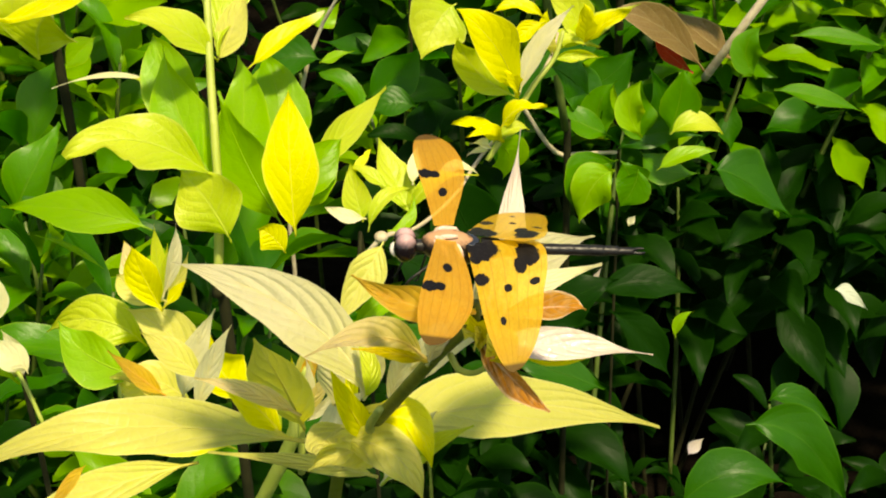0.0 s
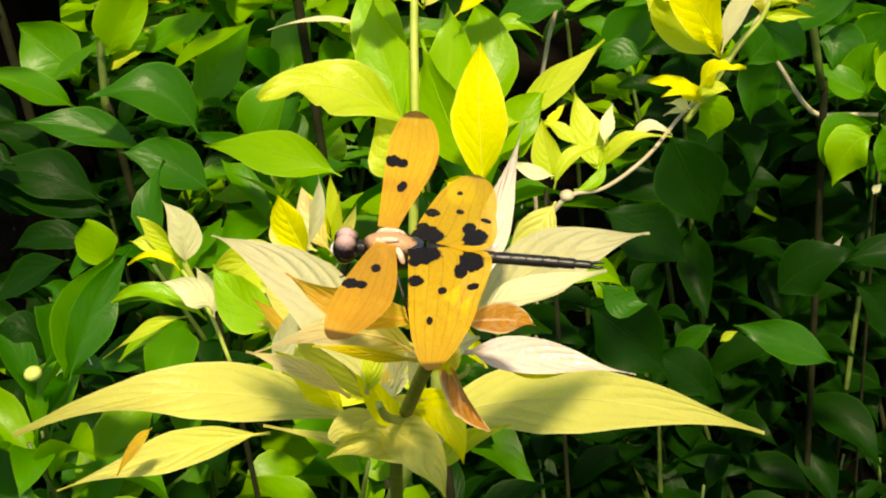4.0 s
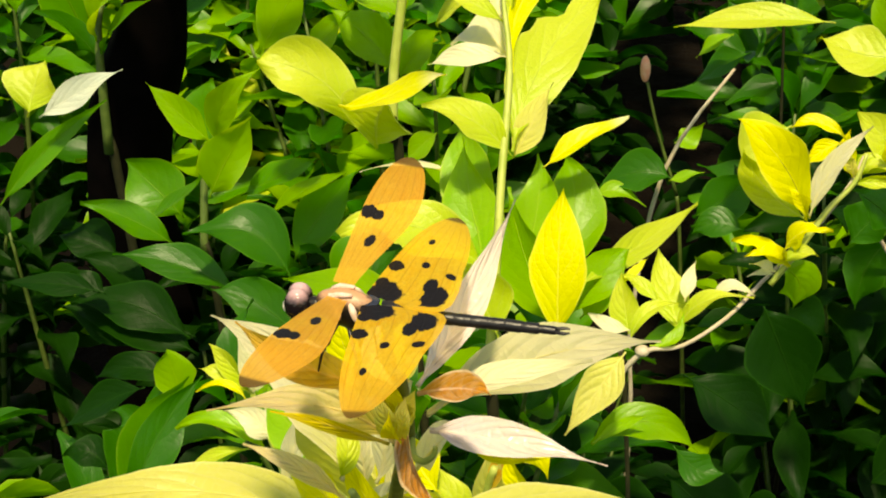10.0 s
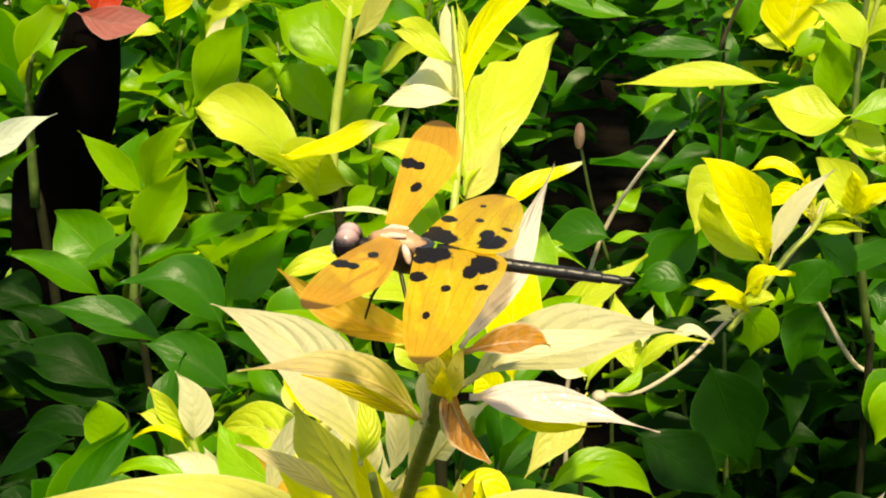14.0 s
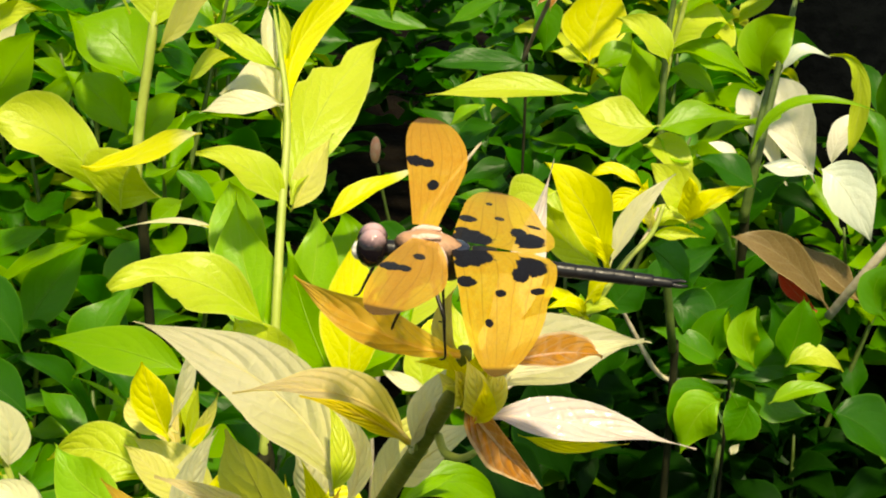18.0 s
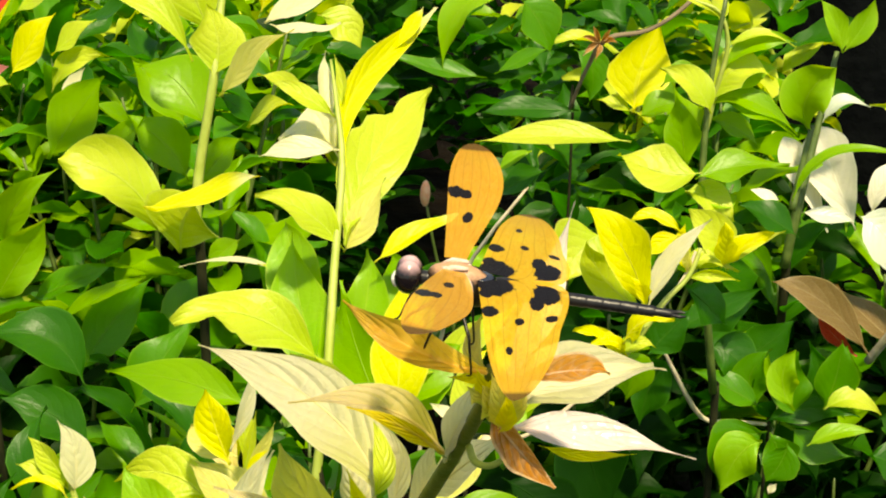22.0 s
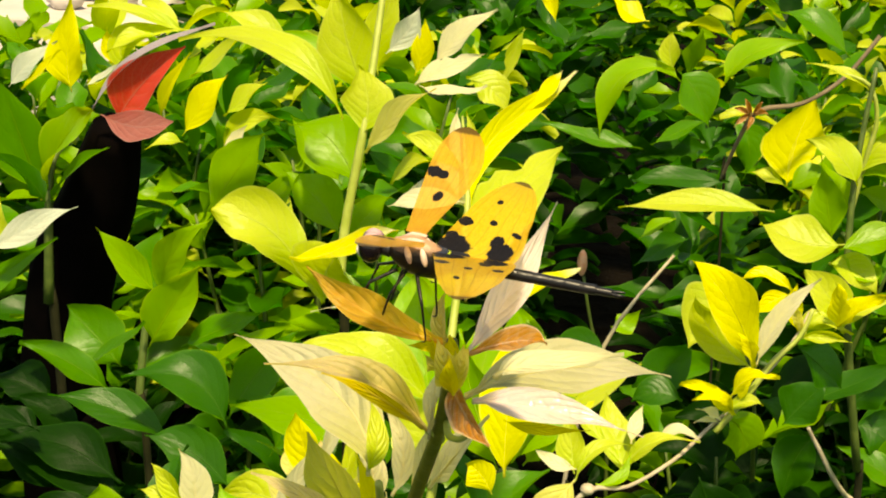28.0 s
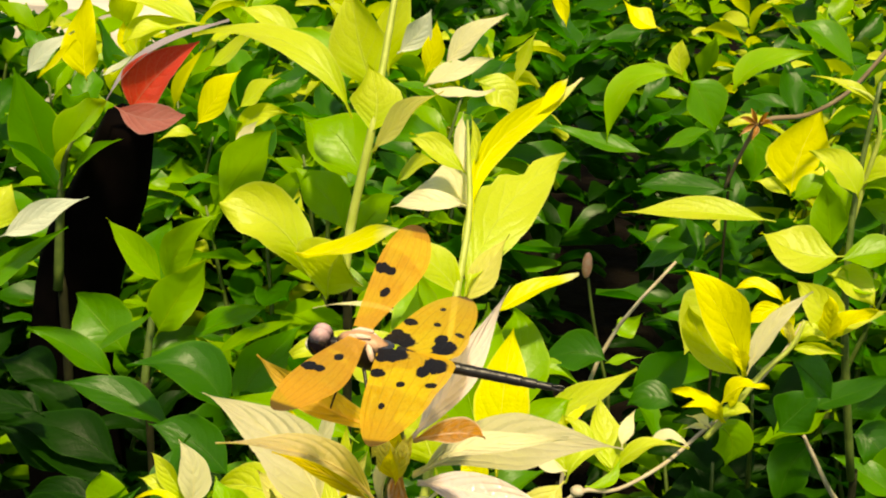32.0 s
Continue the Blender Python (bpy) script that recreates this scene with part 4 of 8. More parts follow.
leaf(pale_shoot, "orange", (-0.0881, 0.2400, -0.1957), (-0.0972, 0.2375, -0.1841), (-0.1058, 0.2350, -0.1716), 0.0071, fold=0.4, label='small orange-tipped leaf')
leaf(pale_shoot, "straw", (-0.0818, 0.2450, -0.2005), (-0.0932, 0.2425, -0.1900), (-0.1069, 0.2400, -0.1869), 0.0143, fold=0.2)
leaf(pale_shoot, "spring", (-0.0958, 0.2400, -0.1868), (-0.1148, 0.2500, -0.1838), (-0.1259, 0.2600, -0.1747), 0.0196, face=(-0.1, -0.8, 0.5), fold=0.15, label='yellow-green leaf')
leaf(pale_shoot, "yellow", (-0.1014, 0.3450, -0.2197), (-0.1080, 0.3454, -0.2063), (-0.1117, 0.3458, -0.1932), 0.0119, face=(0.2, -0.9, 0.3), fold=0.3, label='small bright yellow leaf')
leaf(pale_shoot, "lime", (-0.0976, 0.3400, -0.2154), (-0.0986, 0.3425, -0.2014), (-0.0987, 0.3450, -0.1850), 0.0068, face=(0.5, -0.8, 0.3), fold=0.3)
leaf(pale_shoot, "tan", (-0.0983, 0.3300, -0.2155), (-0.1066, 0.3350, -0.2036), (-0.1115, 0.3460, -0.1940), 0.0117, face=(-0.1, -0.75, 0.6), fold=0.3, drip=0.2, peak=0.5, label='orange-yellow young leaf')
leaf(pale_shoot, "straw", (-0.0669, 0.1800, -0.1474), (-0.0774, 0.1820, -0.1372), (-0.0866, 0.1850, -0.1309), 0.0096, face=(-0.1, -0.6, 0.8), fold=0.25)
leaf(pale_shoot, "lime", (-0.0974, 0.3300, -0.2140), (-0.0944, 0.3300, -0.2003), (-0.0923, 0.3300, -0.1859), 0.0045, face=(0.2, -0.75, 0.6), fold=0.4)
leaf(pale_shoot, "straw", (-0.0948, 0.3200, -0.2089), (-0.0882, 0.3200, -0.1969), (-0.0833, 0.3200, -0.1844), 0.0053, face=(0.3, -0.75, 0.6), fold=0.4)
leaf(pale_shoot, "yellow", (-0.0942, 0.3100, -0.2038), (-0.0882, 0.3100, -0.1966), (-0.0842, 0.3100, -0.1910), 0.0048, fold=0.4)

centre_shoot = thing("tall_shoot", (-0.0850, 0.4500, -0.3600), "tall bright yellow-green shoot with broad leaves", "plant")
stalk(centre_shoot, "stem", [(-0.0822, 0.4300, -0.2768), (-0.0789, 0.4400, -0.2285), (-0.0802, 0.4700, -0.1809), (-0.0812, 0.5000, -0.1401), (-0.0870, 0.5200, -0.1151), (-0.0927, 0.5400, -0.0993)], [0.00240, 0.00225, 0.00202, 0.00165, 0.00120, 0.00060], LIME_STEM, 8)
leaf(centre_shoot, "cream", (-0.0825, 0.5000, -0.1323), (-0.1025, 0.5000, -0.1325), (-0.1210, 0.5000, -0.1381), 0.0125, face=(0, -0.7, 0.7), fold=0.2, label='pale cream leaf')
leaf(centre_shoot, "lime", (-0.0871, 0.5200, -0.1223), (-0.1040, 0.5200, -0.1120), (-0.1185, 0.5200, -0.1065), 0.0110, face=(0, -0.7, 0.7), fold=0.3)
leaf(centre_shoot, "cream", (-0.0890, 0.5300, -0.1253), (-0.0954, 0.5375, -0.1118), (-0.0957, 0.5450, -0.0964), 0.0095, face=(0.6, -0.8, 0.1), fold=0.4)
leaf(centre_shoot, "lime", (-0.0890, 0.5300, -0.1253), (-0.0861, 0.5375, -0.1126), (-0.0917, 0.5450, -0.0976), 0.0084, face=(-0.6, -0.8, 0.1), fold=0.4)
leaf(centre_shoot, "cream", (-0.0862, 0.5300, -0.1456), (-0.1001, 0.5300, -0.1318), (-0.1156, 0.5300, -0.1388), 0.0238, face=(0, -0.7, 0.7), fold=0.2)
leaf(centre_shoot, "fresh", (-0.1065, 0.4000, -0.2206), (-0.1391, 0.4100, -0.2143), (-0.1762, 0.4243, -0.2196), 0.0222, face=(-0.1, -0.7, 0.7), fold=0.2)
leaf(centre_shoot, "yellow", (-0.0424, 0.4000, -0.2270), (-0.0433, 0.4050, -0.1952), (-0.0424, 0.4158, -0.1607), 0.0241, face=(0.05, -1, 0.15), fold=0.12, label='bright yellow pointed leaf', peak=0.5, drip=0.4)
leaf(centre_shoot, "fresh", (-0.0494, 0.4300, -0.2383), (-0.0655, 0.4500, -0.2143), (-0.0777, 0.4700, -0.1862), 0.0318, face=(-0.3, -0.9, 0.2), fold=0.12)
leaf(centre_shoot, "lime", (-0.0415, 0.4400, -0.2223), (-0.0166, 0.5000, -0.2258), (0.0066, 0.5478, -0.2247), 0.0145, face=(0.1, -0.7, 0.6), fold=0.35, label='narrow leaf with a curled pale tip')
leaf(centre_shoot, "fresh", (-0.0557, 0.4700, -0.2393), (-0.0493, 0.4950, -0.2083), (-0.0584, 0.5200, -0.1895), 0.0331, face=(0.1, -0.9, 0.3), fold=0.12)
leaf(centre_shoot, "fresh", (-0.0459, 0.4500, -0.2432), (-0.0310, 0.4600, -0.2232), (-0.0189, 0.4700, -0.2141), 0.0200, face=(0.1, -0.7, 0.6), fold=0.2)
leaf(centre_shoot, "yellow", (-0.0473, 0.4000, -0.2357), (-0.0534, 0.4000, -0.2260), (-0.0597, 0.4000, -0.2222), 0.0150, face=(0, -0.9, 0.4), fold=0.2)
leaf(centre_shoot, "lime", (-0.0729, 0.4200, -0.2404), (-0.0837, 0.4250, -0.2201), (-0.0947, 0.4300, -0.2059), 0.0337, face=(-0.1, -0.9, 0.3), fold=0.1)
leaf(centre_shoot, "cream", (-0.1102, 0.5200, -0.2057), (-0.1345, 0.5180, -0.1982), (-0.1635, 0.5168, -0.2041), 0.0031, fold=0.2, rib=False, label='dry thin whitish leaf')
leaf(centre_shoot, "lime", (-0.0940, 0.5000, -0.2132), (-0.1064, 0.5050, -0.1995), (-0.1229, 0.5100, -0.1967), 0.0112, fold=0.3)
leaf(centre_shoot, "fresh", (-0.1337, 0.4200, -0.2524), (-0.1480, 0.4250, -0.2431), (-0.1651, 0.4300, -0.2383), 0.0031, rib=False)
leaf(centre_shoot, "tipped", (-0.0804, 0.5000, -0.1406), (-0.0820, 0.5500, -0.1179), (-0.0494, 0.6600, -0.0963), 0.0152, face=(0.4, -0.75, 0.5), fold=0.35, peak=0.4, drip=0.3, label='bright yellow upright leaf with a pale tip', mid2=(-0.0689, 0.61, -0.1093))
leaf(centre_shoot, "tipped", (-0.0676, 0.6100, -0.1098), (-0.0605, 0.6300, -0.1005), (-0.0561, 0.6500, -0.0943), 0.0082, face=(0.2, -0.7, 0.6), rib=False, fold=0.4, label='pale split tip of a yellow leaf')
leaf(centre_shoot, "lime", (-0.0774, 0.4300, -0.2127), (-0.1116, 0.4200, -0.1851), (-0.1427, 0.4100, -0.1874), 0.0276, face=(-0.05, -0.65, 0.75), fold=0.15, wave=0.14, torn=0.45, peak=0.5, drip=0.3, label='broad yellow-green leaf with a wavy edge')
leaf(centre_shoot, "spring", (-0.0778, 0.4600, -0.2348), (-0.0960, 0.4800, -0.2085), (-0.1042, 0.5000, -0.1753), 0.0308, face=(-0.1, -0.8, 0.55), fold=0.2)
leaf(centre_shoot, "spring", (-0.0763, 0.4700, -0.2394), (-0.0672, 0.4850, -0.2116), (-0.0678, 0.5000, -0.1813), 0.0284, face=(0.2, -0.8, 0.5), fold=0.2)
leaf(centre_shoot, "lime", (-0.0767, 0.4800, -0.1723), (-0.0680, 0.5200, -0.1402), (-0.0444, 0.5700, -0.1186), 0.0325, face=(0.2, -0.75, 0.6), fold=0.2, drip=0.35, torn=0.55, peak=0.5, label='broad lit leaf with a torn tip')
leaf(centre_shoot, "straw", (-0.0776, 0.4850, -0.1777), (-0.0698, 0.4900, -0.1627), (-0.0601, 0.5000, -0.1444), 0.0154, face=(0.1, -0.7, 0.7), fold=0.3)
leaf(centre_shoot, "lime", (-0.0770, 0.4800, -0.1746), (-0.0961, 0.4750, -0.1544), (-0.1175, 0.4700, -0.1473), 0.0198, face=(-0.1, -0.6, 0.8), fold=0.25, drip=0.8)
leaf(centre_shoot, "tipped", (-0.0631, 0.4850, -0.1820), (-0.0446, 0.4900, -0.1681), (-0.0247, 0.5050, -0.1618), 0.0111, face=(0.1, -0.5, 0.85), fold=0.3, drip=0.1, wave=0.1, label='narrow yellow leaf with a curled pale tip')
leaf(centre_shoot, "spring", (-0.0413, 0.4600, -0.2483), (-0.0310, 0.4600, -0.2336), (-0.0207, 0.4700, -0.2235), 0.0157, face=(0.2, -0.7, 0.7), fold=0.3)
leaf(centre_shoot, "spring", (-0.0836, 0.4500, -0.2330), (-0.1029, 0.5000, -0.1961), (-0.1109, 0.5200, -0.1772), 0.0280, face=(-0.2, -0.8, 0.5), fold=0.2)

left_shoot = thing("tall_shoot", (-0.1700, 0.7000, -0.5000), "tall green shoot with long yellow-green leaves", "plant")
stalk(left_shoot, "stem", [(-0.1899, 0.6800, -0.2558), (-0.1897, 0.6900, -0.2141), (-0.1826, 0.7000, -0.1574), (-0.1820, 0.7200, -0.1185), (-0.1824, 0.7500, -0.0663)], [0.0034, 0.0032, 0.0028, 0.0024, 0.002], LIME_STEM, 8)
leaf(left_shoot, "lime", (-0.1949, 0.7000, -0.1461), (-0.2379, 0.7100, -0.1059), (-0.3154, 0.7400, -0.1135), 0.0239, face=(-0.1, -0.55, 0.8), fold=0.25, label='long arching yellow-green leaf', peak=0.5)
leaf(left_shoot, "straw", (-0.1701, 0.6600, -0.1554), (-0.1513, 0.6450, -0.1295), (-0.1245, 0.6300, -0.1062), 0.0196, face=(0.15, -0.65, 0.75), fold=0.3, label='leaf lit half white')
leaf(left_shoot, "lime", (-0.1826, 0.7000, -0.1556), (-0.1812, 0.7050, -0.1333), (-0.1887, 0.7100, -0.1130), 0.0321, face=(0, -1, 0.2), fold=0.2)
leaf(left_shoot, "silver", (-0.1916, 0.8000, -0.1231), (-0.1769, 0.8000, -0.1065), (-0.1700, 0.8000, -0.0907), 0.0170, face=(0.3, -0.9, 0.3), fold=0.25)
leaf(left_shoot, "yellow", (-0.1714, 0.8000, -0.1366), (-0.1666, 0.8000, -0.1170), (-0.1657, 0.8000, -0.0979), 0.0151, face=(0.3, -0.9, 0.3), fold=0.25)
leaf(left_shoot, "green", (-0.1852, 0.7200, -0.1698), (-0.1712, 0.7250, -0.1806), (-0.1625, 0.7300, -0.1922), 0.0144, fold=0.3)
leaf(left_shoot, "fresh", (-0.2777, 0.7800, -0.2466), (-0.2599, 0.7800, -0.2242), (-0.2424, 0.7800, -0.2062), 0.0233, fold=0.3)
leaf(left_shoot, "fresh", (-0.1951, 0.7500, -0.2049), (-0.2181, 0.7600, -0.1752), (-0.2445, 0.7700, -0.1705), 0.0411, fold=0.15)
leaf(left_shoot, "cream", (-0.1590, 0.7400, -0.1294), (-0.1390, 0.7400, -0.1172), (-0.1149, 0.7400, -0.1068), 0.0172, face=(0.1, -0.6, 0.8), fold=0.2, torn=0.4, label='pale lit leaf with a ragged edge')
leaf(left_shoot, "cream", (-0.1539, 0.7300, -0.1276), (-0.1299, 0.7200, -0.1282), (-0.1095, 0.7200, -0.1219), 0.0120, face=(0.1, -0.5, 0.85), torn=0.5, label='pale lit leaf with a ragged edge')
leaf(left_shoot, "lime", (-0.1280, 0.7500, -0.1247), (-0.1114, 0.7500, -0.1304), (-0.1002, 0.7500, -0.1441), 0.0239, face=(0.2, -0.7, 0.7), fold=0.2, drip=0.4)
leaf(left_shoot, "cream", (-0.1552, 0.7800, -0.1242), (-0.1375, 0.7800, -0.1022), (-0.1146, 0.7800, -0.0845), 0.0178, face=(0.2, -0.7, 0.7), fold=0.3)
leaf(left_shoot, "lime", (-0.1985, 0.6700, -0.2552), (-0.2186, 0.6650, -0.2216), (-0.2647, 0.6550, -0.1970), 0.0384, face=(-0.2, -0.62, 0.78), fold=0.12, peak=0.62, drip=0.0, wave=0.17, curl=0.2, label='broad wavy yellow-green leaf with a blunt end', mid2=(-0.2384, 0.66, -0.2036))
leaf(left_shoot, "lime", (-0.1944, 0.6600, -0.2523), (-0.1917, 0.6550, -0.2319), (-0.1846, 0.6500, -0.2144), 0.0484, face=(-0.1, -0.9, 0.35), fold=0.1, peak=0.7, drip=0.0, wave=0.05, label='yellow-green underside of the curled leaf')
leaf(left_shoot, "fresh", (-0.3119, 0.7900, -0.2428), (-0.2924, 0.7900, -0.2108), (-0.2724, 0.7900, -0.1835), 0.0387, face=(-0.05, -0.75, 0.65), fold=0.25, drip=0.7)
leaf(left_shoot, "cream", (-0.3051, 0.8000, -0.2024), (-0.2969, 0.8000, -0.1925), (-0.2880, 0.8000, -0.1810), 0.0119, fold=0.3)
leaf(left_shoot, "lime", (-0.2037, 0.8000, -0.1539), (-0.2180, 0.8000, -0.1177), (-0.2282, 0.8000, -0.0765), 0.0399, face=(-0.1, -0.8, 0.6), fold=0.25)
leaf(left_shoot, "lime", (-0.2012, 0.8200, -0.1435), (-0.2002, 0.8200, -0.1117), (-0.1877, 0.8200, -0.0757), 0.0272, face=(0.2, -0.8, 0.5), fold=0.25)
leaf(left_shoot, "lime", (-0.1541, 0.6600, -0.1730), (-0.1427, 0.6500, -0.1586), (-0.1259, 0.6400, -0.1515), 0.0160, fold=0.3)
leaf(left_shoot, "lime", (-0.1235, 0.7000, -0.1692), (-0.1365, 0.6900, -0.1545), (-0.1531, 0.6800, -0.1460), 0.0152, face=(0, -0.6, 0.8), fold=0.3, torn=0.3)
leaf(left_shoot, "fresh", (-0.2249, 0.8200, -0.2235), (-0.2441, 0.8200, -0.1974), (-0.2630, 0.8200, -0.1764), 0.0280, face=(0, -0.7, 0.7), fold=0.3)
leaf(left_shoot, "fresh", (-0.2147, 0.7800, -0.2483), (-0.2335, 0.7800, -0.2219), (-0.2566, 0.7800, -0.2051), 0.0311, face=(0.1, -0.7, 0.7), fold=0.3)
leaf(left_shoot, "fresh", (-0.2055, 0.7600, -0.2453), (-0.1906, 0.7600, -0.2235), (-0.1756, 0.7600, -0.2107), 0.0228, face=(0.1, -0.7, 0.7), fold=0.3)
leaf(left_shoot, "spring", (-0.1664, 0.7000, -0.2567), (-0.1771, 0.7000, -0.2662), (-0.1891, 0.7000, -0.2796), 0.0161, face=(0, -0.75, 0.6), fold=0.2)
leaf(left_shoot, "tipped", (-0.2137, 0.6500, -0.2210), (-0.1915, 0.6400, -0.2148), (-0.1422, 0.6300, -0.1918), 0.0173, face=(0, -0.45, 0.9), fold=0.2, peak=0.5, drip=0.6, wave=0.12, label='yellow-green flank of the curled leaf', mid2=(-0.1672, 0.635, -0.2022))

side_shoot = thing("leafy_shoot", (-0.2600, 0.7200, -0.4200), "green shoot with a fan of upright leaves", "plant", "hedge shoots")
stalk(side_shoot, "stem", [(-0.3312, 0.7000, -0.3531), (-0.3310, 0.7100, -0.3159), (-0.3309, 0.7200, -0.2830)], [0.003, 0.0028, 0.002], GREEN_STEM, 8)
# the deep leaves low on this shoot carry shade in their green
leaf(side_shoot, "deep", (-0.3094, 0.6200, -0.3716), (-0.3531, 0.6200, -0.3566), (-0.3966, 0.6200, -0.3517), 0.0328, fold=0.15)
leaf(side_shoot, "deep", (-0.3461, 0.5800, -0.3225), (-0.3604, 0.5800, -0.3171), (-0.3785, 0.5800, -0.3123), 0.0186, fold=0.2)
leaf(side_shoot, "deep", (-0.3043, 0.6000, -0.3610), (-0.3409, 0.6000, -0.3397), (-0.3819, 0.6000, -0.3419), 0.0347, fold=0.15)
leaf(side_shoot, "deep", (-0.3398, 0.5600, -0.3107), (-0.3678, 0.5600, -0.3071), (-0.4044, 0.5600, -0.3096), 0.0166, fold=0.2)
leaf(side_shoot, "mid", (-0.4305, 0.6200, -0.2885), (-0.3989, 0.6300, -0.2531), (-0.3576, 0.6400, -0.2212), 0.0156, face=(0.3, -0.9, 0.4), fold=0.3)
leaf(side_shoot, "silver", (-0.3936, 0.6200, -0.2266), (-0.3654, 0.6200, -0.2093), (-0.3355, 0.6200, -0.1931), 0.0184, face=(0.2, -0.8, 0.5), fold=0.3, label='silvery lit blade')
leaf(side_shoot, "lime", (-0.4066, 0.6300, -0.2311), (-0.4045, 0.6400, -0.2127), (-0.3999, 0.6500, -0.2015), 0.0379, face=(0, -0.9, 0.4), fold=0.2)
leaf(side_shoot, "spring", (-0.3251, 0.7200, -0.2812), (-0.3412, 0.7100, -0.2575), (-0.3582, 0.7000, -0.2321), 0.0203, face=(0.1, -0.7, 0.7), fold=0.35)
leaf(side_shoot, "mid", (-0.3274, 0.7300, -0.2857), (-0.3326, 0.7350, -0.2635), (-0.3289, 0.7400, -0.2427), 0.0370, face=(0, -0.85, 0.5), fold=0.25)
leaf(side_shoot, "spring", (-0.3219, 0.7200, -0.2784), (-0.3057, 0.7000, -0.2445), (-0.2761, 0.6900, -0.2150), 0.0229, face=(0.3, -0.7, 0.6), fold=0.35)
leaf(side_shoot, "spring", (-0.3229, 0.7000, -0.3112), (-0.3041, 0.6900, -0.2787), (-0.2806, 0.6800, -0.2437), 0.0341, face=(0.2, -0.75, 0.6), fold=0.3, drip=0.5)
leaf(side_shoot, "mid", (-0.3472, 0.7100, -0.3322), (-0.3658, 0.7100, -0.3116), (-0.3889, 0.7200, -0.2967), 0.0430, face=(-0.1, -0.75, 0.65), fold=0.2, drip=0.3)
leaf(side_shoot, "mid", (-0.3394, 0.6700, -0.3325), (-0.3638, 0.6600, -0.3105), (-0.3910, 0.6500, -0.2970), 0.0228, face=(-0.1, -0.6, 0.8), fold=0.35, wave=0.12)
leaf(side_shoot, "mid", (-0.3594, 0.6800, -0.3191), (-0.3328, 0.6700, -0.3005), (-0.3102, 0.6600, -0.2775), 0.0154, face=(0, -0.5, 0.85), fold=0.35)
leaf(side_shoot, "green", (-0.2829, 0.6400, -0.3492), (-0.3267, 0.6400, -0.3304), (-0.3636, 0.6300, -0.3222), 0.0260, face=(-0.05, -0.55, 0.85), fold=0.3, wave=0.1)
leaf(side_shoot, "green", (-0.2461, 0.6300, -0.3300), (-0.2701, 0.6300, -0.2999), (-0.3098, 0.6200, -0.2999), 0.0344, face=(0.05, -0.6, 0.8), fold=0.3, drip=0.5)
leaf(side_shoot, "mid", (-0.3006, 0.7000, -0.3082), (-0.2740, 0.7000, -0.2934), (-0.2462, 0.7000, -0.2794), 0.0231, face=(0, -0.5, 0.85), fold=0.3)
leaf(side_shoot, "fresh", (-0.2772, 0.6900, -0.3149), (-0.2494, 0.6800, -0.2931), (-0.2180, 0.6700, -0.2736), 0.0153, face=(0.1, -0.5, 0.85), fold=0.4)
leaf(side_shoot, "green", (-0.2399, 0.6200, -0.3664), (-0.2660, 0.6200, -0.3433), (-0.2958, 0.6200, -0.3361), 0.0317, face=(0, -0.6, 0.8), fold=0.3)
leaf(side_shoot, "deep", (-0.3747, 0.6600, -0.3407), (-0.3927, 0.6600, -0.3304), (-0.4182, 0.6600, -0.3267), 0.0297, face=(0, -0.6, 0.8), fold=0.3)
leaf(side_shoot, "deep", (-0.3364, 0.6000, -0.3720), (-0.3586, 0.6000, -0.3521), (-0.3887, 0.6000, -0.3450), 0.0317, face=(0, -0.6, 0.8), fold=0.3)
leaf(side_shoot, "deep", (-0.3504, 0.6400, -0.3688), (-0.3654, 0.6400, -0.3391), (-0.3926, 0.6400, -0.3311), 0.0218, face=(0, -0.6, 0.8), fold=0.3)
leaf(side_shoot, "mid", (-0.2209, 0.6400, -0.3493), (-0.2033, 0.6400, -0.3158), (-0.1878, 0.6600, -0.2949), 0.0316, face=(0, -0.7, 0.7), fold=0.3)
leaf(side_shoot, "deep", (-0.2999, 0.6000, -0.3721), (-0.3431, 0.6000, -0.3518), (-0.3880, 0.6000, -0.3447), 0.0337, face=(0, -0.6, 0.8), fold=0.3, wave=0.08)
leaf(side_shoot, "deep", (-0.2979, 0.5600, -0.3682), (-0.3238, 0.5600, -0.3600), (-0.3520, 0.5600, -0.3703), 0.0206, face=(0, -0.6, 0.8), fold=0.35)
leaf(side_shoot, "fresh", (-0.2681, 0.5000, -0.3419), (-0.2724, 0.5000, -0.3234), (-0.2749, 0.5000, -0.3098), 0.0237, face=(0.2, -0.7, 0.7), fold=0.25, drip=0.2)
leaf(side_shoot, "mid", (-0.2751, 0.7200, -0.3660), (-0.2569, 0.7300, -0.3340), (-0.2313, 0.7400, -0.3026), 0.0320, face=(0.1, -0.75, 0.6), fold=0.25)

low_bud_shoot = thing("budding_shoot", (-0.1900, 0.3900, -0.3300), "small shoot with cream folded bud leaves", "plant")
stalk(low_bud_shoot, "stem", [(-0.1739, 0.3850, -0.2863), (-0.1809, 0.3850, -0.2624), (-0.1828, 0.3860, -0.2546)], [0.0016, 0.0015, 0.0012], LIME_STEM, 8)
leaf(low_bud_shoot, "cream", (-0.1817, 0.3850, -0.2605), (-0.1802, 0.3856, -0.2415), (-0.1876, 0.3862, -0.2256), 0.0154, face=(0.5, -0.9, 0.1), fold=0.4, label='folded cream bud leaf')
leaf(low_bud_shoot, "lime", (-0.1826, 0.3850, -0.2589), (-0.1918, 0.3850, -0.2436), (-0.2003, 0.3850, -0.2341), 0.0105, face=(-0.2, -0.9, 0.3), fold=0.5)
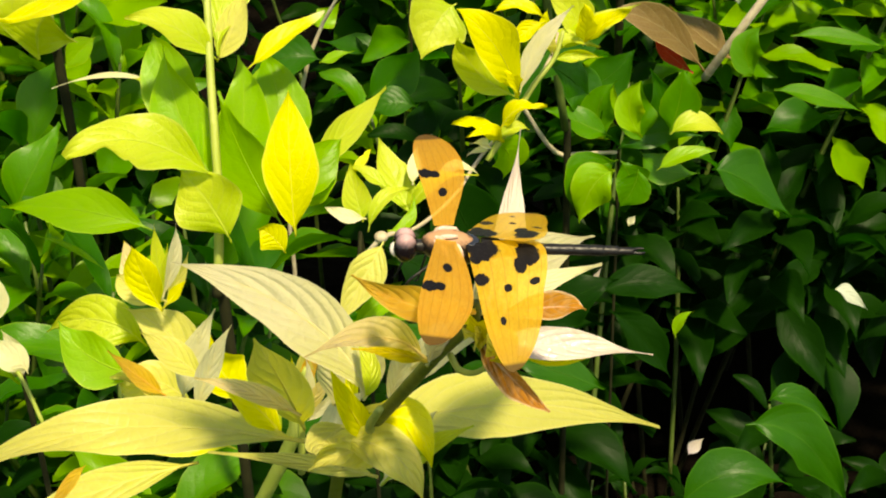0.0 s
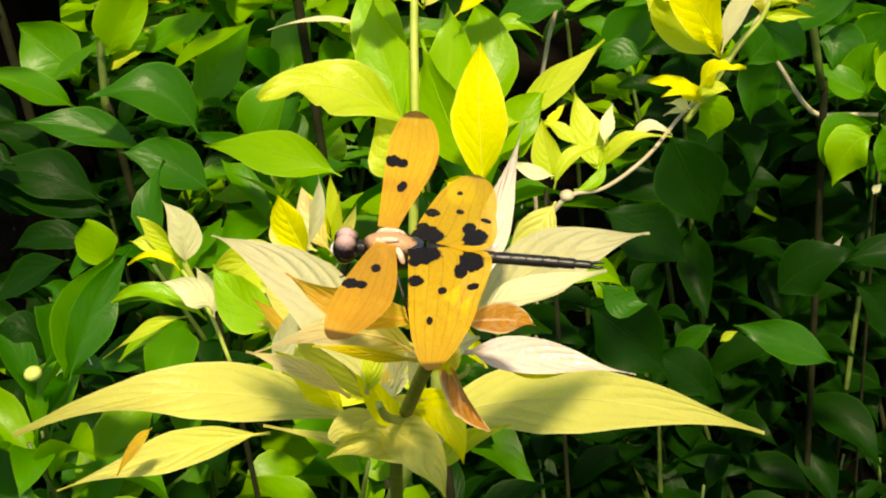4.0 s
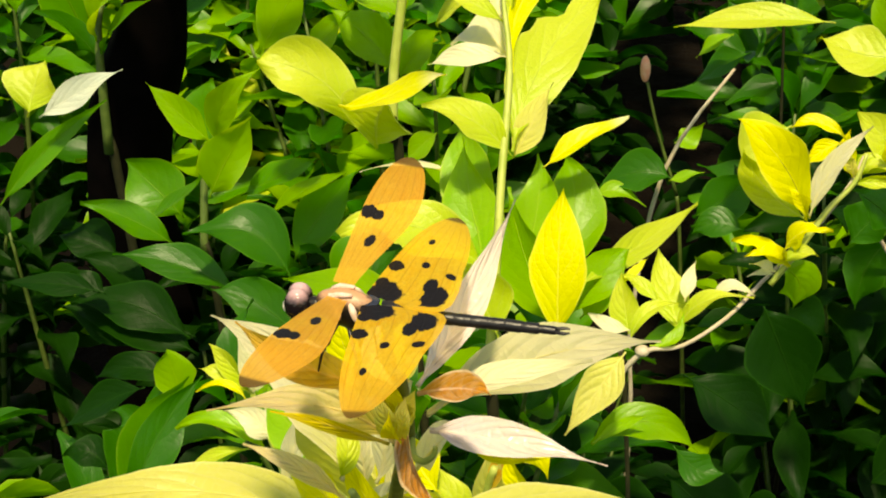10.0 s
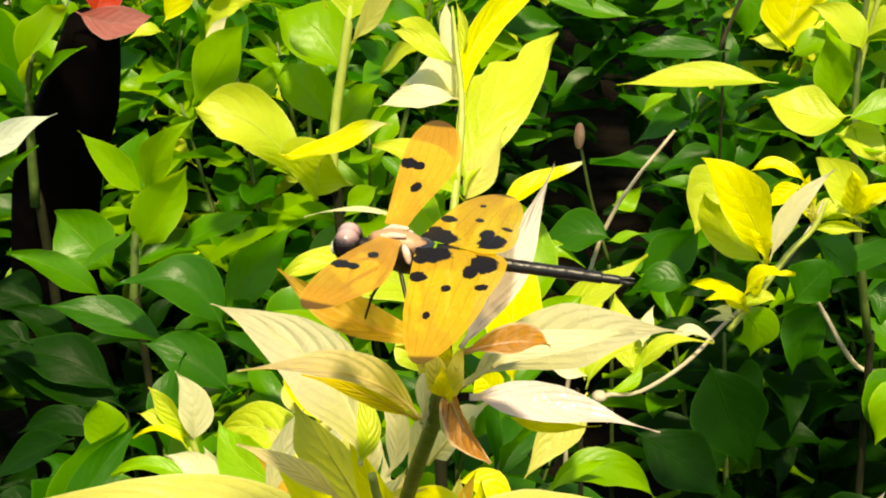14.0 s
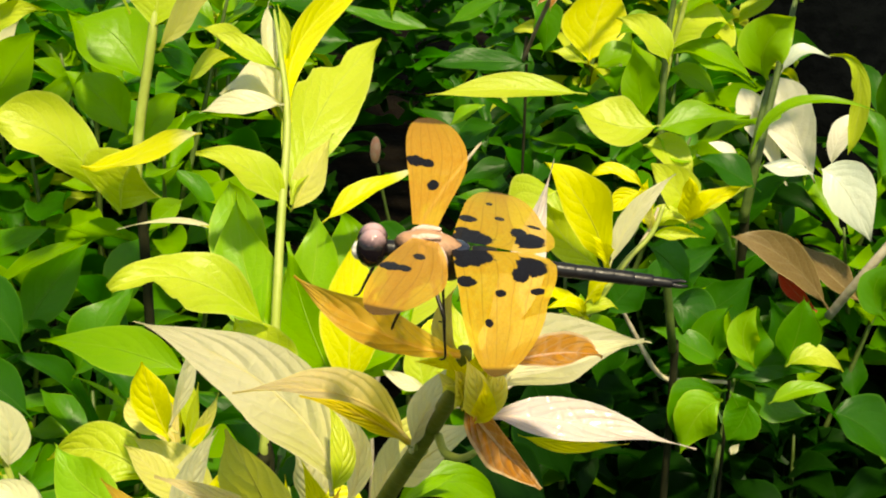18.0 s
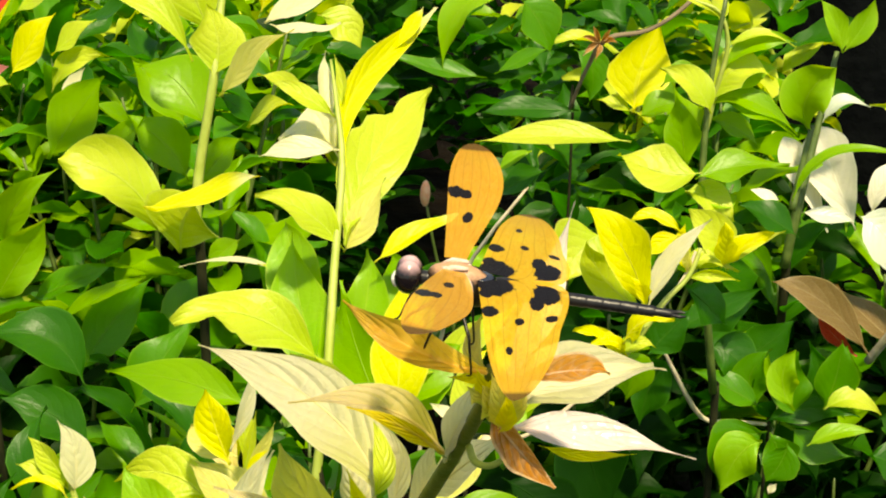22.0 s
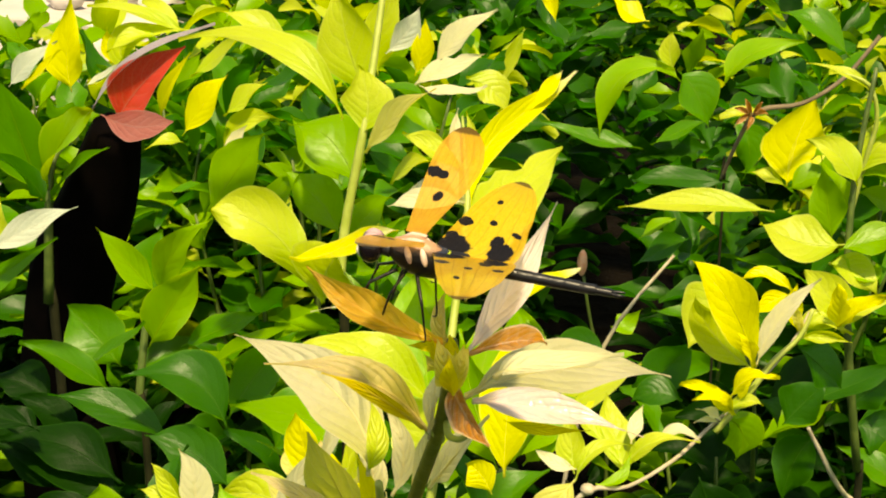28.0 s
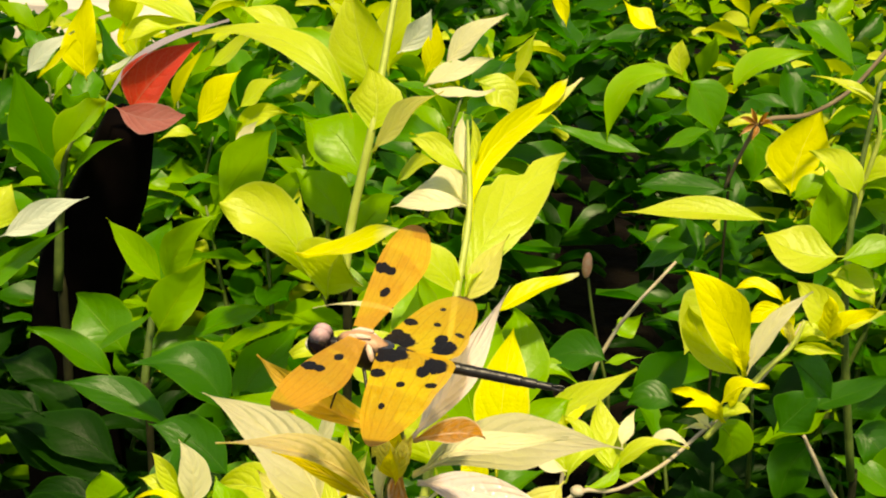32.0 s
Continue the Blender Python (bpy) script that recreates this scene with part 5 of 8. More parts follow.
leaf(low_bud_shoot, "lime", (-0.1826, 0.3850, -0.2589), (-0.1946, 0.3850, -0.2503), (-0.2065, 0.3850, -0.2477), 0.0100, fold=0.4)
leaf(low_bud_shoot, "green", (-0.2736, 0.4000, -0.3401), (-0.2537, 0.4050, -0.3014), (-0.2667, 0.4100, -0.2915), 0.0309, face=(0, -1, 0.3), fold=0.15)
leaf(low_bud_shoot, "green", (-0.2402, 0.3600, -0.3141), (-0.2289, 0.3800, -0.2836), (-0.2117, 0.4000, -0.2608), 0.0216, face=(0.4, -0.9, 0.3), fold=0.3, label='grey-green leaf with pale streaks of light')
leaf(low_bud_shoot, "cream", (-0.1602, 0.3500, -0.2610), (-0.1669, 0.3500, -0.2512), (-0.1818, 0.3500, -0.2458), 0.0134, face=(0, -0.6, 0.8), fold=0.25, wave=0.12, label='pale lit leaf under the bud')
# silver blade painted in for the highlight along the green leaf
leaf(low_bud_shoot, "silver", (-0.2356, 0.3800, -0.3163), (-0.2380, 0.3900, -0.2980), (-0.2244, 0.4000, -0.2733), 0.0104, face=(0.2, -0.6, 0.8), fold=0.4, label='grey-green leaf with pale streaks of light')
leaf(low_bud_shoot, "cream", (-0.1719, 0.3850, -0.2904), (-0.1724, 0.3850, -0.2742), (-0.1771, 0.3850, -0.2611), 0.0100, face=(0.2, -0.7, 0.7), fold=0.3)
leaf(low_bud_shoot, "spring", (-0.1673, 0.3600, -0.2733), (-0.1873, 0.3600, -0.2582), (-0.2108, 0.3600, -0.2649), 0.0092, face=(0, -0.5, 0.85), fold=0.4, wave=0.2, drip=0.7, label='narrow wavy yellow-green leaf')
leaf(low_bud_shoot, "spring", (-0.2171, 0.3700, -0.3065), (-0.1982, 0.3700, -0.2886), (-0.1788, 0.3700, -0.2787), 0.0084, face=(0, -0.5, 0.85), fold=0.35)
leaf(low_bud_shoot, "deep", (-0.2778, 0.4200, -0.3353), (-0.2880, 0.4200, -0.3250), (-0.3024, 0.4200, -0.3292), 0.0174, face=(0, -0.6, 0.8), fold=0.3)
leaf(low_bud_shoot, "deep", (-0.2715, 0.4600, -0.3092), (-0.2957, 0.4600, -0.3208), (-0.3240, 0.4600, -0.3403), 0.0181, face=(0, -0.6, 0.8), fold=0.3)
leaf(low_bud_shoot, "lime", (-0.1782, 0.3650, -0.2752), (-0.1960, 0.3600, -0.2794), (-0.2201, 0.3600, -0.2974), 0.0062, face=(0, -0.5, 0.85), fold=0.4, wave=0.15)
leaf(low_bud_shoot, "mid", (-0.2612, 0.4000, -0.3413), (-0.2436, 0.4000, -0.2985), (-0.2184, 0.4000, -0.2621), 0.0255, face=(-0.1, -0.75, 0.6), fold=0.25, wave=0.1, label='broad green leaf with a pale stripe of light')
leaf(low_bud_shoot, "yellow", (-0.1826, 0.3800, -0.2600), (-0.1924, 0.3800, -0.2514), (-0.2075, 0.3800, -0.2574), 0.0042, face=(0, -0.6, 0.8), fold=0.4, wave=0.2)
stalk(low_bud_shoot, "lit_stem", [(-0.1589, 0.3600, -0.2989), (-0.1690, 0.3700, -0.2745), (-0.1818, 0.3800, -0.2598)], [0.0010, 0.0010, 0.0009], LIME_STEM, 8)

part("berry", blob((0.0046, 0.0044, 0.0034), Vector((-0.2564, 0.3600, -0.3069)) - low_bud_shoot.location, pose(0, 0, 0, 0, -15, 0)), BUD_LIME, low_bud_shoot, "smooth yellow-green berry")

branch = thing("arching_branch", (-0.0040, 0.3840, -0.2195), "arching thin twig with yellow-green leaf clusters", "branch")
stalk(branch, "twig", [(-0.0142, 0.3850, -0.2339), (-0.0029, 0.3840, -0.2195), (0.0122, 0.3900, -0.2190), (0.0300, 0.4000, -0.2091), (0.0429, 0.4200, -0.2020), (0.0626, 0.4300, -0.1817), (0.0774, 0.4400, -0.1620), (0.0825, 0.4500, -0.1529)], [0.0012, 0.0012, 0.0009, 0.0009, 0.0009, 0.0009, 0.0008, 0.0006], TWIG, 8)
part("knot", blob((0.0032, 0.0028, 0.0026)), TWIG, branch, "knotty pinkish joint")
leaf(branch, "lime", (0.0805, 0.4500, -0.1626), (0.0999, 0.4550, -0.1525), (0.1224, 0.4600, -0.1441), 0.0111, face=(0.1, -0.7, 0.6), fold=0.3)
leaf(branch, "green", (0.0801, 0.4600, -0.1732), (0.0915, 0.4650, -0.1833), (0.1016, 0.4700, -0.1952), 0.0233, fold=0.15)
leaf(branch, "fresh", (0.0495, 0.4300, -0.1985), (0.0591, 0.4350, -0.2076), (0.0570, 0.4400, -0.2242), 0.0203, face=(0.2, -0.9, 0.4), fold=0.15)
leaf(branch, "lime", (0.0786, 0.4400, -0.1619), (0.0895, 0.4400, -0.1605), (0.1018, 0.4400, -0.1615), 0.0065, face=(0.1, -0.8, 0.5), fold=0.5, wave=0.16, curl=0.6, torn=0.4, label='small curled yellow leaf')
leaf(branch, "straw", (-0.0050, 0.3300, -0.1893), (-0.0141, 0.3200, -0.2006), (-0.0258, 0.3100, -0.2170), 0.0155, face=(0.1, -0.8, 0.6), fold=0.25)
leaf(branch, "yellow", (-0.0462, 0.2800, -0.2027), (-0.0337, 0.2800, -0.2039), (-0.0276, 0.2800, -0.2172), 0.0127, fold=0.25)
leaf(branch, "yellow", (0.0598, 0.4200, -0.1705), (0.0504, 0.4100, -0.1427), (0.0307, 0.4000, -0.1184), 0.0208, face=(0.05, -0.75, 0.6), fold=0.3, peak=0.55, drip=0.15, pucker=0.03, label='yellow leaf with clear veins')
leaf(branch, "lime", (0.0605, 0.4250, -0.1729), (0.0427, 0.4250, -0.1597), (0.0331, 0.4200, -0.1402), 0.0174, face=(-0.2, -0.75, 0.6), fold=0.2, peak=0.5, drip=0.3)
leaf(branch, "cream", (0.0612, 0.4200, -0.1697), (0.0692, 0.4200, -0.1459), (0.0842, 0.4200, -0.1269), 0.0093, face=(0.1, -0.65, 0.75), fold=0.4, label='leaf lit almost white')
leaf(branch, "yellow", (0.0742, 0.4400, -0.1407), (0.0621, 0.4400, -0.1342), (0.0510, 0.4400, -0.1372), 0.0075, face=(0, -0.6, 0.8), fold=0.4, wave=0.14, label='small curled yellow leaf')
leaf(branch, "yellow", (0.0731, 0.4300, -0.1385), (0.0643, 0.4300, -0.1433), (0.0568, 0.4300, -0.1501), 0.0084, face=(0, -0.7, 0.7), fold=0.3, torn=0.4, label='small curled yellow leaf')
leaf(branch, "lime", (0.0988, 0.4600, -0.1647), (0.0924, 0.4600, -0.1501), (0.0791, 0.4600, -0.1365), 0.0190, face=(0.15, -0.7, 0.7), fold=0.25, peak=0.5, drip=0.3)
leaf(branch, "yellow", (0.0784, 0.4400, -0.1589), (0.0750, 0.4400, -0.1475), (0.0757, 0.4400, -0.1368), 0.0085, face=(0.1, -0.8, 0.5), fold=0.3, label='small curled yellow leaf')
leaf(branch, "lime", (0.0819, 0.4500, -0.1638), (0.0870, 0.4500, -0.1565), (0.1026, 0.4500, -0.1610), 0.0092, face=(0, -0.5, 0.85), fold=0.4, wave=0.14, label='small curled yellow leaf')
leaf(branch, "yellow", (0.0537, 0.4200, -0.1934), (0.0430, 0.4150, -0.1824), (0.0300, 0.4100, -0.1772), 0.0098, face=(0, -0.6, 0.8), fold=0.35, wave=0.2, torn=0.5, drip=0.4, label='small ragged yellow leaf')
leaf(branch, "yellow", (0.0514, 0.4100, -0.1821), (0.0587, 0.4050, -0.1691), (0.0711, 0.4000, -0.1654), 0.0082, face=(0, -0.6, 0.8), fold=0.3, wave=0.2, torn=0.4, drip=0.5, label='small curled yellow leaf')
leaf(branch, "cream", (0.0484, 0.4200, -0.1976), (0.0429, 0.4180, -0.1959), (0.0367, 0.4150, -0.1971), 0.0030, rib=False, fold=0.3)
leaf(branch, "yellow", (0.0562, 0.4200, -0.1866), (0.0578, 0.4200, -0.1783), (0.0642, 0.4200, -0.1704), 0.0060, fold=0.4, rib=False, label='small curled yellow leaf')
leaf(branch, "lime", (0.0495, 0.4200, -0.1930), (0.0586, 0.4200, -0.1862), (0.0662, 0.4200, -0.1873), 0.0070, fold=0.4, label='small curled yellow leaf')
leaf(branch, "lime", (0.0109, 0.4000, -0.2198), (0.0037, 0.4150, -0.2072), (-0.0026, 0.4300, -0.1937), 0.0161, face=(0.1, -0.75, 0.6), fold=0.35, drip=0.6)
# cream blade: the sunlit half of the leaf above, as a colour
leaf(branch, "cream", (0.0117, 0.4050, -0.2055), (0.0124, 0.4100, -0.1986), (0.0149, 0.4200, -0.1933), 0.0069, face=(0.2, -0.7, 0.7), fold=0.3)
leaf(branch, "lime", (0.0094, 0.4000, -0.2175), (0.0202, 0.4000, -0.2019), (0.0410, 0.4000, -0.1987), 0.0083, face=(0.1, -0.5, 0.85), fold=0.35)
# the sunlit top of the narrow lime leaf, also put in as cream
leaf(branch, "cream", (0.0220, 0.4050, -0.2047), (0.0312, 0.4050, -0.1966), (0.0410, 0.4050, -0.2009), 0.0059, face=(0.1, -0.6, 0.8), fold=0.3)
leaf(branch, "lime", (-0.0098, 0.3850, -0.2171), (-0.0021, 0.3900, -0.2034), (0.0139, 0.4000, -0.2043), 0.0068, face=(0, -0.5, 0.85), fold=0.4)
leaf(branch, "lime", (-0.0115, 0.4000, -0.2209), (-0.0142, 0.4050, -0.2106), (-0.0163, 0.4100, -0.1957), 0.0140, face=(-0.1, -0.75, 0.6), fold=0.3, drip=0.5)
leaf(branch, "yellow", (-0.0169, 0.4100, -0.2031), (-0.0107, 0.4150, -0.1972), (-0.0060, 0.4200, -0.1936), 0.0045, fold=0.4, torn=0.4, label='small curled yellow leaf')
leaf(branch, "lime", (0.0013, 0.4050, -0.2080), (-0.0084, 0.4100, -0.2013), (-0.0163, 0.4100, -0.1974), 0.0075, face=(0, -0.5, 0.85), fold=0.3, wave=0.1)
leaf(branch, "cream", (-0.0100, 0.3950, -0.2162), (-0.0199, 0.3950, -0.2141), (-0.0287, 0.3950, -0.2092), 0.0069, face=(-0.1, -0.7, 0.7), fold=0.2, drip=0.2)
leaf(branch, "spring", (-0.0010, 0.3850, -0.2171), (0.0085, 0.3900, -0.2156), (0.0119, 0.4000, -0.2072), 0.0059, fold=0.4)
leaf(branch, "fresh", (-0.0195, 0.3400, -0.2394), (0.0015, 0.3450, -0.2295), (0.0227, 0.3540, -0.2485), 0.0164, face=(0.1, -0.6, 0.8), fold=0.3, wave=0.12, label='green leaf with a pale lit streak')
leaf(branch, "spring", (-0.0185, 0.3350, -0.2364), (-0.0070, 0.3350, -0.2264), (0.0037, 0.3350, -0.2205), 0.0056, face=(0, -0.5, 0.85), fold=0.3)
leaf(branch, "green", (0.0076, 0.4200, -0.2895), (0.0199, 0.4200, -0.3014), (0.0316, 0.4200, -0.3016), 0.0161, face=(0.1, -0.7, 0.7), fold=0.3)
# deep blades: they hang in shade, which their colour holds
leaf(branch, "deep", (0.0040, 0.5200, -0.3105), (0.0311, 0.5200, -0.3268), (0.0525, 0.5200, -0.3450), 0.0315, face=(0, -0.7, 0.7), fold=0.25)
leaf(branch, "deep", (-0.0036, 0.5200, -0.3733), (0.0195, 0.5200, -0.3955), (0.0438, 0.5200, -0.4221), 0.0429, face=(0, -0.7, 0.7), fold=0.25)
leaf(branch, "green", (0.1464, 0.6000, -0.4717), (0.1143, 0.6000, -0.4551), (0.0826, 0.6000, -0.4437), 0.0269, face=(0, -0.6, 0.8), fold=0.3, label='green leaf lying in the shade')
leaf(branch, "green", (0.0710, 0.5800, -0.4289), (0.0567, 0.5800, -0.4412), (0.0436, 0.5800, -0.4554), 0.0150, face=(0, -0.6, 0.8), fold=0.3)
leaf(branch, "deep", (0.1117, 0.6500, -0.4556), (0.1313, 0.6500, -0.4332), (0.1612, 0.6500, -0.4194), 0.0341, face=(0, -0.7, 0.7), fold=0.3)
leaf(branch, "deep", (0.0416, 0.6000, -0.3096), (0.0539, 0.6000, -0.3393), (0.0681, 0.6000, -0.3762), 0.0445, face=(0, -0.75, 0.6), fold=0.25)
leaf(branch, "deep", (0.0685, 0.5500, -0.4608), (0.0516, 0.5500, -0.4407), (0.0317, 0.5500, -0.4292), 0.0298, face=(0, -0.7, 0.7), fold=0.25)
leaf(branch, "green", (0.0880, 0.6800, -0.3063), (0.0986, 0.6800, -0.2911), (0.1097, 0.6800, -0.2761), 0.0285, face=(0, -0.75, 0.6), fold=0.25, drip=0.3)
leaf(branch, "green", (0.1050, 0.7000, -0.2962), (0.1290, 0.7000, -0.2824), (0.1562, 0.7000, -0.2652), 0.0191, face=(0, -0.6, 0.8), fold=0.3)
leaf(branch, "green", (-0.0020, 0.6400, -0.2762), (0.0175, 0.6400, -0.2615), (0.0302, 0.6400, -0.2437), 0.0281, face=(0, -0.75, 0.6), fold=0.25)
leaf(branch, "green", (0.0279, 0.6200, -0.2732), (0.0119, 0.6200, -0.2698), (-0.0010, 0.6200, -0.2771), 0.0193, face=(0, -0.7, 0.7), fold=0.25)
leaf(branch, "yellow", (0.0524, 0.4200, -0.1904), (0.0465, 0.4100, -0.1812), (0.0357, 0.4050, -0.1823), 0.0063, face=(0, -0.7, 0.7), fold=0.4, wave=0.25, torn=0.5, drip=0.3, label='small ragged yellow leaf')
leaf(branch, "cream", (0.0491, 0.4200, -0.1963), (0.0444, 0.4150, -0.1911), (0.0375, 0.4100, -0.1883), 0.0049, face=(0, -0.6, 0.8), fold=0.3, wave=0.2)
leaf(branch, "yellow", (0.0613, 0.4200, -0.1694), (0.0573, 0.4100, -0.1575), (0.0514, 0.4050, -0.1500), 0.0063, face=(0.1, -0.8, 0.5), fold=0.4, wave=0.2, torn=0.4, drip=0.4, label='small ragged yellow leaf')
leaf(branch, "straw", (0.0795, 0.4400, -0.1597), (0.0759, 0.4350, -0.1499), (0.0698, 0.4300, -0.1436), 0.0059, face=(-0.1, -0.7, 0.6), fold=0.4, wave=0.2, torn=0.4)
leaf(branch, "yellow", (0.0945, 0.4500, -0.1598), (0.0951, 0.4450, -0.1469), (0.0925, 0.4400, -0.1350), 0.0099, face=(-0.1, -0.8, 0.5), fold=0.3, wave=0.22, torn=0.5, drip=0.2, label='ragged curled yellow leaf')
leaf(branch, "yellow", (0.0953, 0.4500, -0.1586), (0.1034, 0.4450, -0.1467), (0.1145, 0.4400, -0.1383), 0.0094, face=(0, -0.6, 0.8), fold=0.35, wave=0.2, drip=0.4, label='long curled yellow leaf')
stalk(branch, "green_twig", [(0.0469, 0.4180, -0.2013), (0.0584, 0.4240, -0.1858), (0.0689, 0.4300, -0.1699), (0.0790, 0.4360, -0.1595), (0.0834, 0.4400, -0.1475)], [0.0014, 0.0015, 0.0013, 0.0011, 0.0008], LIME_STEM, 8)

right_shoot = thing("leafy_shoot", (0.0800, 0.7500, -0.4500), "yellow-green shoot with broad rounded leaves", "plant", "hedge shoots")
stalk(right_shoot, "stem", [(0.1469, 0.8000, -0.3847), (0.1246, 0.7800, -0.2613), (0.1205, 0.7900, -0.1793), (0.1262, 0.8000, -0.1070)], [0.003, 0.0026, 0.002, 0.0014], GREEN_STEM, 8)
leaf(right_shoot, "lime", (0.0723, 0.7700, -0.1988), (0.0233, 0.7701, -0.1985), (-0.0273, 0.7703, -0.2054), 0.0204, face=(0, -0.5, 0.85), fold=0.3, label='long horizontal yellow-green leaf')
leaf(right_shoot, "fresh", (0.1132, 0.7500, -0.2150), (0.1383, 0.7550, -0.2062), (0.1723, 0.7600, -0.2046), 0.0236, fold=0.2)
leaf(right_shoot, "fresh", (0.1098, 0.7800, -0.2173), (0.1048, 0.7800, -0.1927), (0.0989, 0.7800, -0.1697), 0.0248, face=(0, -1, 0.2), fold=0.15)
leaf(right_shoot, "fresh", (0.1296, 0.8000, -0.1549), (0.1493, 0.8000, -0.1368), (0.1735, 0.8000, -0.1353), 0.0164, fold=0.3)
leaf(right_shoot, "lime", (0.1216, 0.8000, -0.1821), (0.1368, 0.8000, -0.1545), (0.1629, 0.8000, -0.1603), 0.0293, fold=0.15)
leaf(right_shoot, "fresh", (0.1284, 0.8000, -0.1778), (0.1543, 0.8000, -0.1798), (0.1801, 0.8000, -0.1973), 0.0221, fold=0.2)
leaf(right_shoot, "green", (0.0420, 0.9000, -0.2175), (0.0032, 0.9000, -0.2180), (-0.0274, 0.9000, -0.2222), 0.0225, fold=0.2)
leaf(right_shoot, "lime", (0.1087, 0.7600, -0.2262), (0.1265, 0.7550, -0.2290), (0.1400, 0.7500, -0.2416), 0.0253, fold=0.15)
leaf(right_shoot, "lime", (0.0505, 0.6200, -0.2086), (0.0384, 0.6100, -0.2160), (0.0287, 0.6000, -0.2330), 0.0377, face=(0, -0.9, 0.4), fold=0.12, label='broad lit leaf')
leaf(right_shoot, "lime", (0.1159, 0.7400, -0.2072), (0.0896, 0.7400, -0.2081), (0.0633, 0.7400, -0.1986), 0.0340, face=(0, -0.65, 0.75), fold=0.2, drip=0.3, peak=0.5, label='broad yellow-green leaf')
leaf(right_shoot, "lime", (0.1219, 0.7800, -0.1799), (0.1082, 0.7800, -0.1611), (0.0871, 0.7800, -0.1522), 0.0231, face=(-0.1, -0.6, 0.8), fold=0.3)
leaf(right_shoot, "spring", (0.1207, 0.8000, -0.1986), (0.1086, 0.8000, -0.1892), (0.0977, 0.8000, -0.1665), 0.0223, face=(0.1, -0.7, 0.7), fold=0.3)
leaf(right_shoot, "fresh", (0.0820, 0.8600, -0.2078), (0.0985, 0.8600, -0.1978), (0.1137, 0.8600, -0.1961), 0.0235, face=(0, -0.6, 0.8), fold=0.3)
stalk(right_shoot, "stem", [(0.1213, 0.8000, -0.2032), (0.1267, 0.8000, -0.1672), (0.1303, 0.8000, -0.1403), (0.1231, 0.8000, -0.1187), (0.1052, 0.8000, -0.1123)], [0.0019, 0.0017, 0.0015, 0.0013, 0.0009], LIME_STEM, 8)
leaf(right_shoot, "lime", (0.1269, 0.8000, -0.1257), (0.1088, 0.8000, -0.1127), (0.0825, 0.8000, -0.1079), 0.0094, face=(0, -0.4, 0.9), fold=0.3)
leaf(right_shoot, "spring", (0.0098, 0.7900, -0.2158), (-0.0024, 0.7900, -0.2220), (-0.0136, 0.7900, -0.2329), 0.0098, fold=0.3)
leaf(right_shoot, "green", (0.0212, 0.8000, -0.2309), (0.0017, 0.8000, -0.2413), (-0.0155, 0.8000, -0.2548), 0.0199, face=(0, -0.6, 0.8), fold=0.3)
leaf(right_shoot, "fresh", (0.1186, 0.8000, -0.1818), (0.1459, 0.8000, -0.1741), (0.1818, 0.8000, -0.1966), 0.0195, face=(0.1, -0.55, 0.8), fold=0.3)
leaf(right_shoot, "lime", (0.1274, 0.8000, -0.1428), (0.1503, 0.8000, -0.1312), (0.1739, 0.8000, -0.1385), 0.0092, face=(0, -0.4, 0.9), fold=0.3)
leaf(right_shoot, "spring", (0.1210, 0.8100, -0.1753), (0.1442, 0.8100, -0.1611), (0.1666, 0.8100, -0.1553), 0.0225, face=(0, -0.6, 0.8), fold=0.3)
leaf(right_shoot, "fresh", (0.1255, 0.8200, -0.1952), (0.1429, 0.8200, -0.1987), (0.1624, 0.8200, -0.2129), 0.0178, face=(0, -0.6, 0.8), fold=0.3)
leaf(right_shoot, "fresh", (0.0955, 0.8600, -0.1853), (0.1099, 0.8600, -0.1766), (0.1214, 0.8600, -0.1955), 0.0191, face=(0, -0.6, 0.8), fold=0.3)
leaf(right_shoot, "spring", (0.1167, 0.7600, -0.2200), (0.1319, 0.7600, -0.2302), (0.1414, 0.7600, -0.2266), 0.0213, face=(0, -0.6, 0.8), fold=0.3, drip=0.3)
leaf(right_shoot, "green", (0.1921, 0.8000, -0.2672), (0.1682, 0.8000, -0.2530), (0.1489, 0.8000, -0.2464), 0.0237, face=(0, -0.6, 0.8), fold=0.3)
leaf(right_shoot, "green", (-0.0269, 0.8000, -0.3239), (-0.0515, 0.8000, -0.3197), (-0.0797, 0.8000, -0.3366), 0.0306, face=(0, -0.65, 0.75), fold=0.3)
leaf(right_shoot, "spring", (-0.0792, 0.7900, -0.3356), (-0.0639, 0.7900, -0.3304), (-0.0438, 0.7900, -0.3407), 0.0130, face=(0, -0.6, 0.8), fold=0.3)
leaf(right_shoot, "spring", (-0.0292, 0.7900, -0.3207), (-0.0180, 0.7900, -0.3167), (-0.0047, 0.7900, -0.3126), 0.0083, fold=0.3)
leaf(right_shoot, "spring", (-0.0320, 0.8700, -0.3257), (-0.0234, 0.8800, -0.3269), (-0.0114, 0.8800, -0.3131), 0.0179, face=(0, -0.75, 0.6), fold=0.2)

yellow_leaf_shoot = thing("leafy_shoot", (0.0900, 0.9300, -0.4200), "shoot with one bright yellow leaf on a brown twig", "plant", "hedge shoots")
stalk(yellow_leaf_shoot, "twig", [(0.0357, 0.9000, -0.2158), (0.0452, 0.8900, -0.1832), (0.0571, 0.8850, -0.1600), (0.0870, 0.9000, -0.1551), (0.1145, 0.9200, -0.1386), (0.1362, 0.9300, -0.1088)], [0.0012, 0.0015, 0.002, 0.0016, 0.0016, 0.0016], BARK, 8)
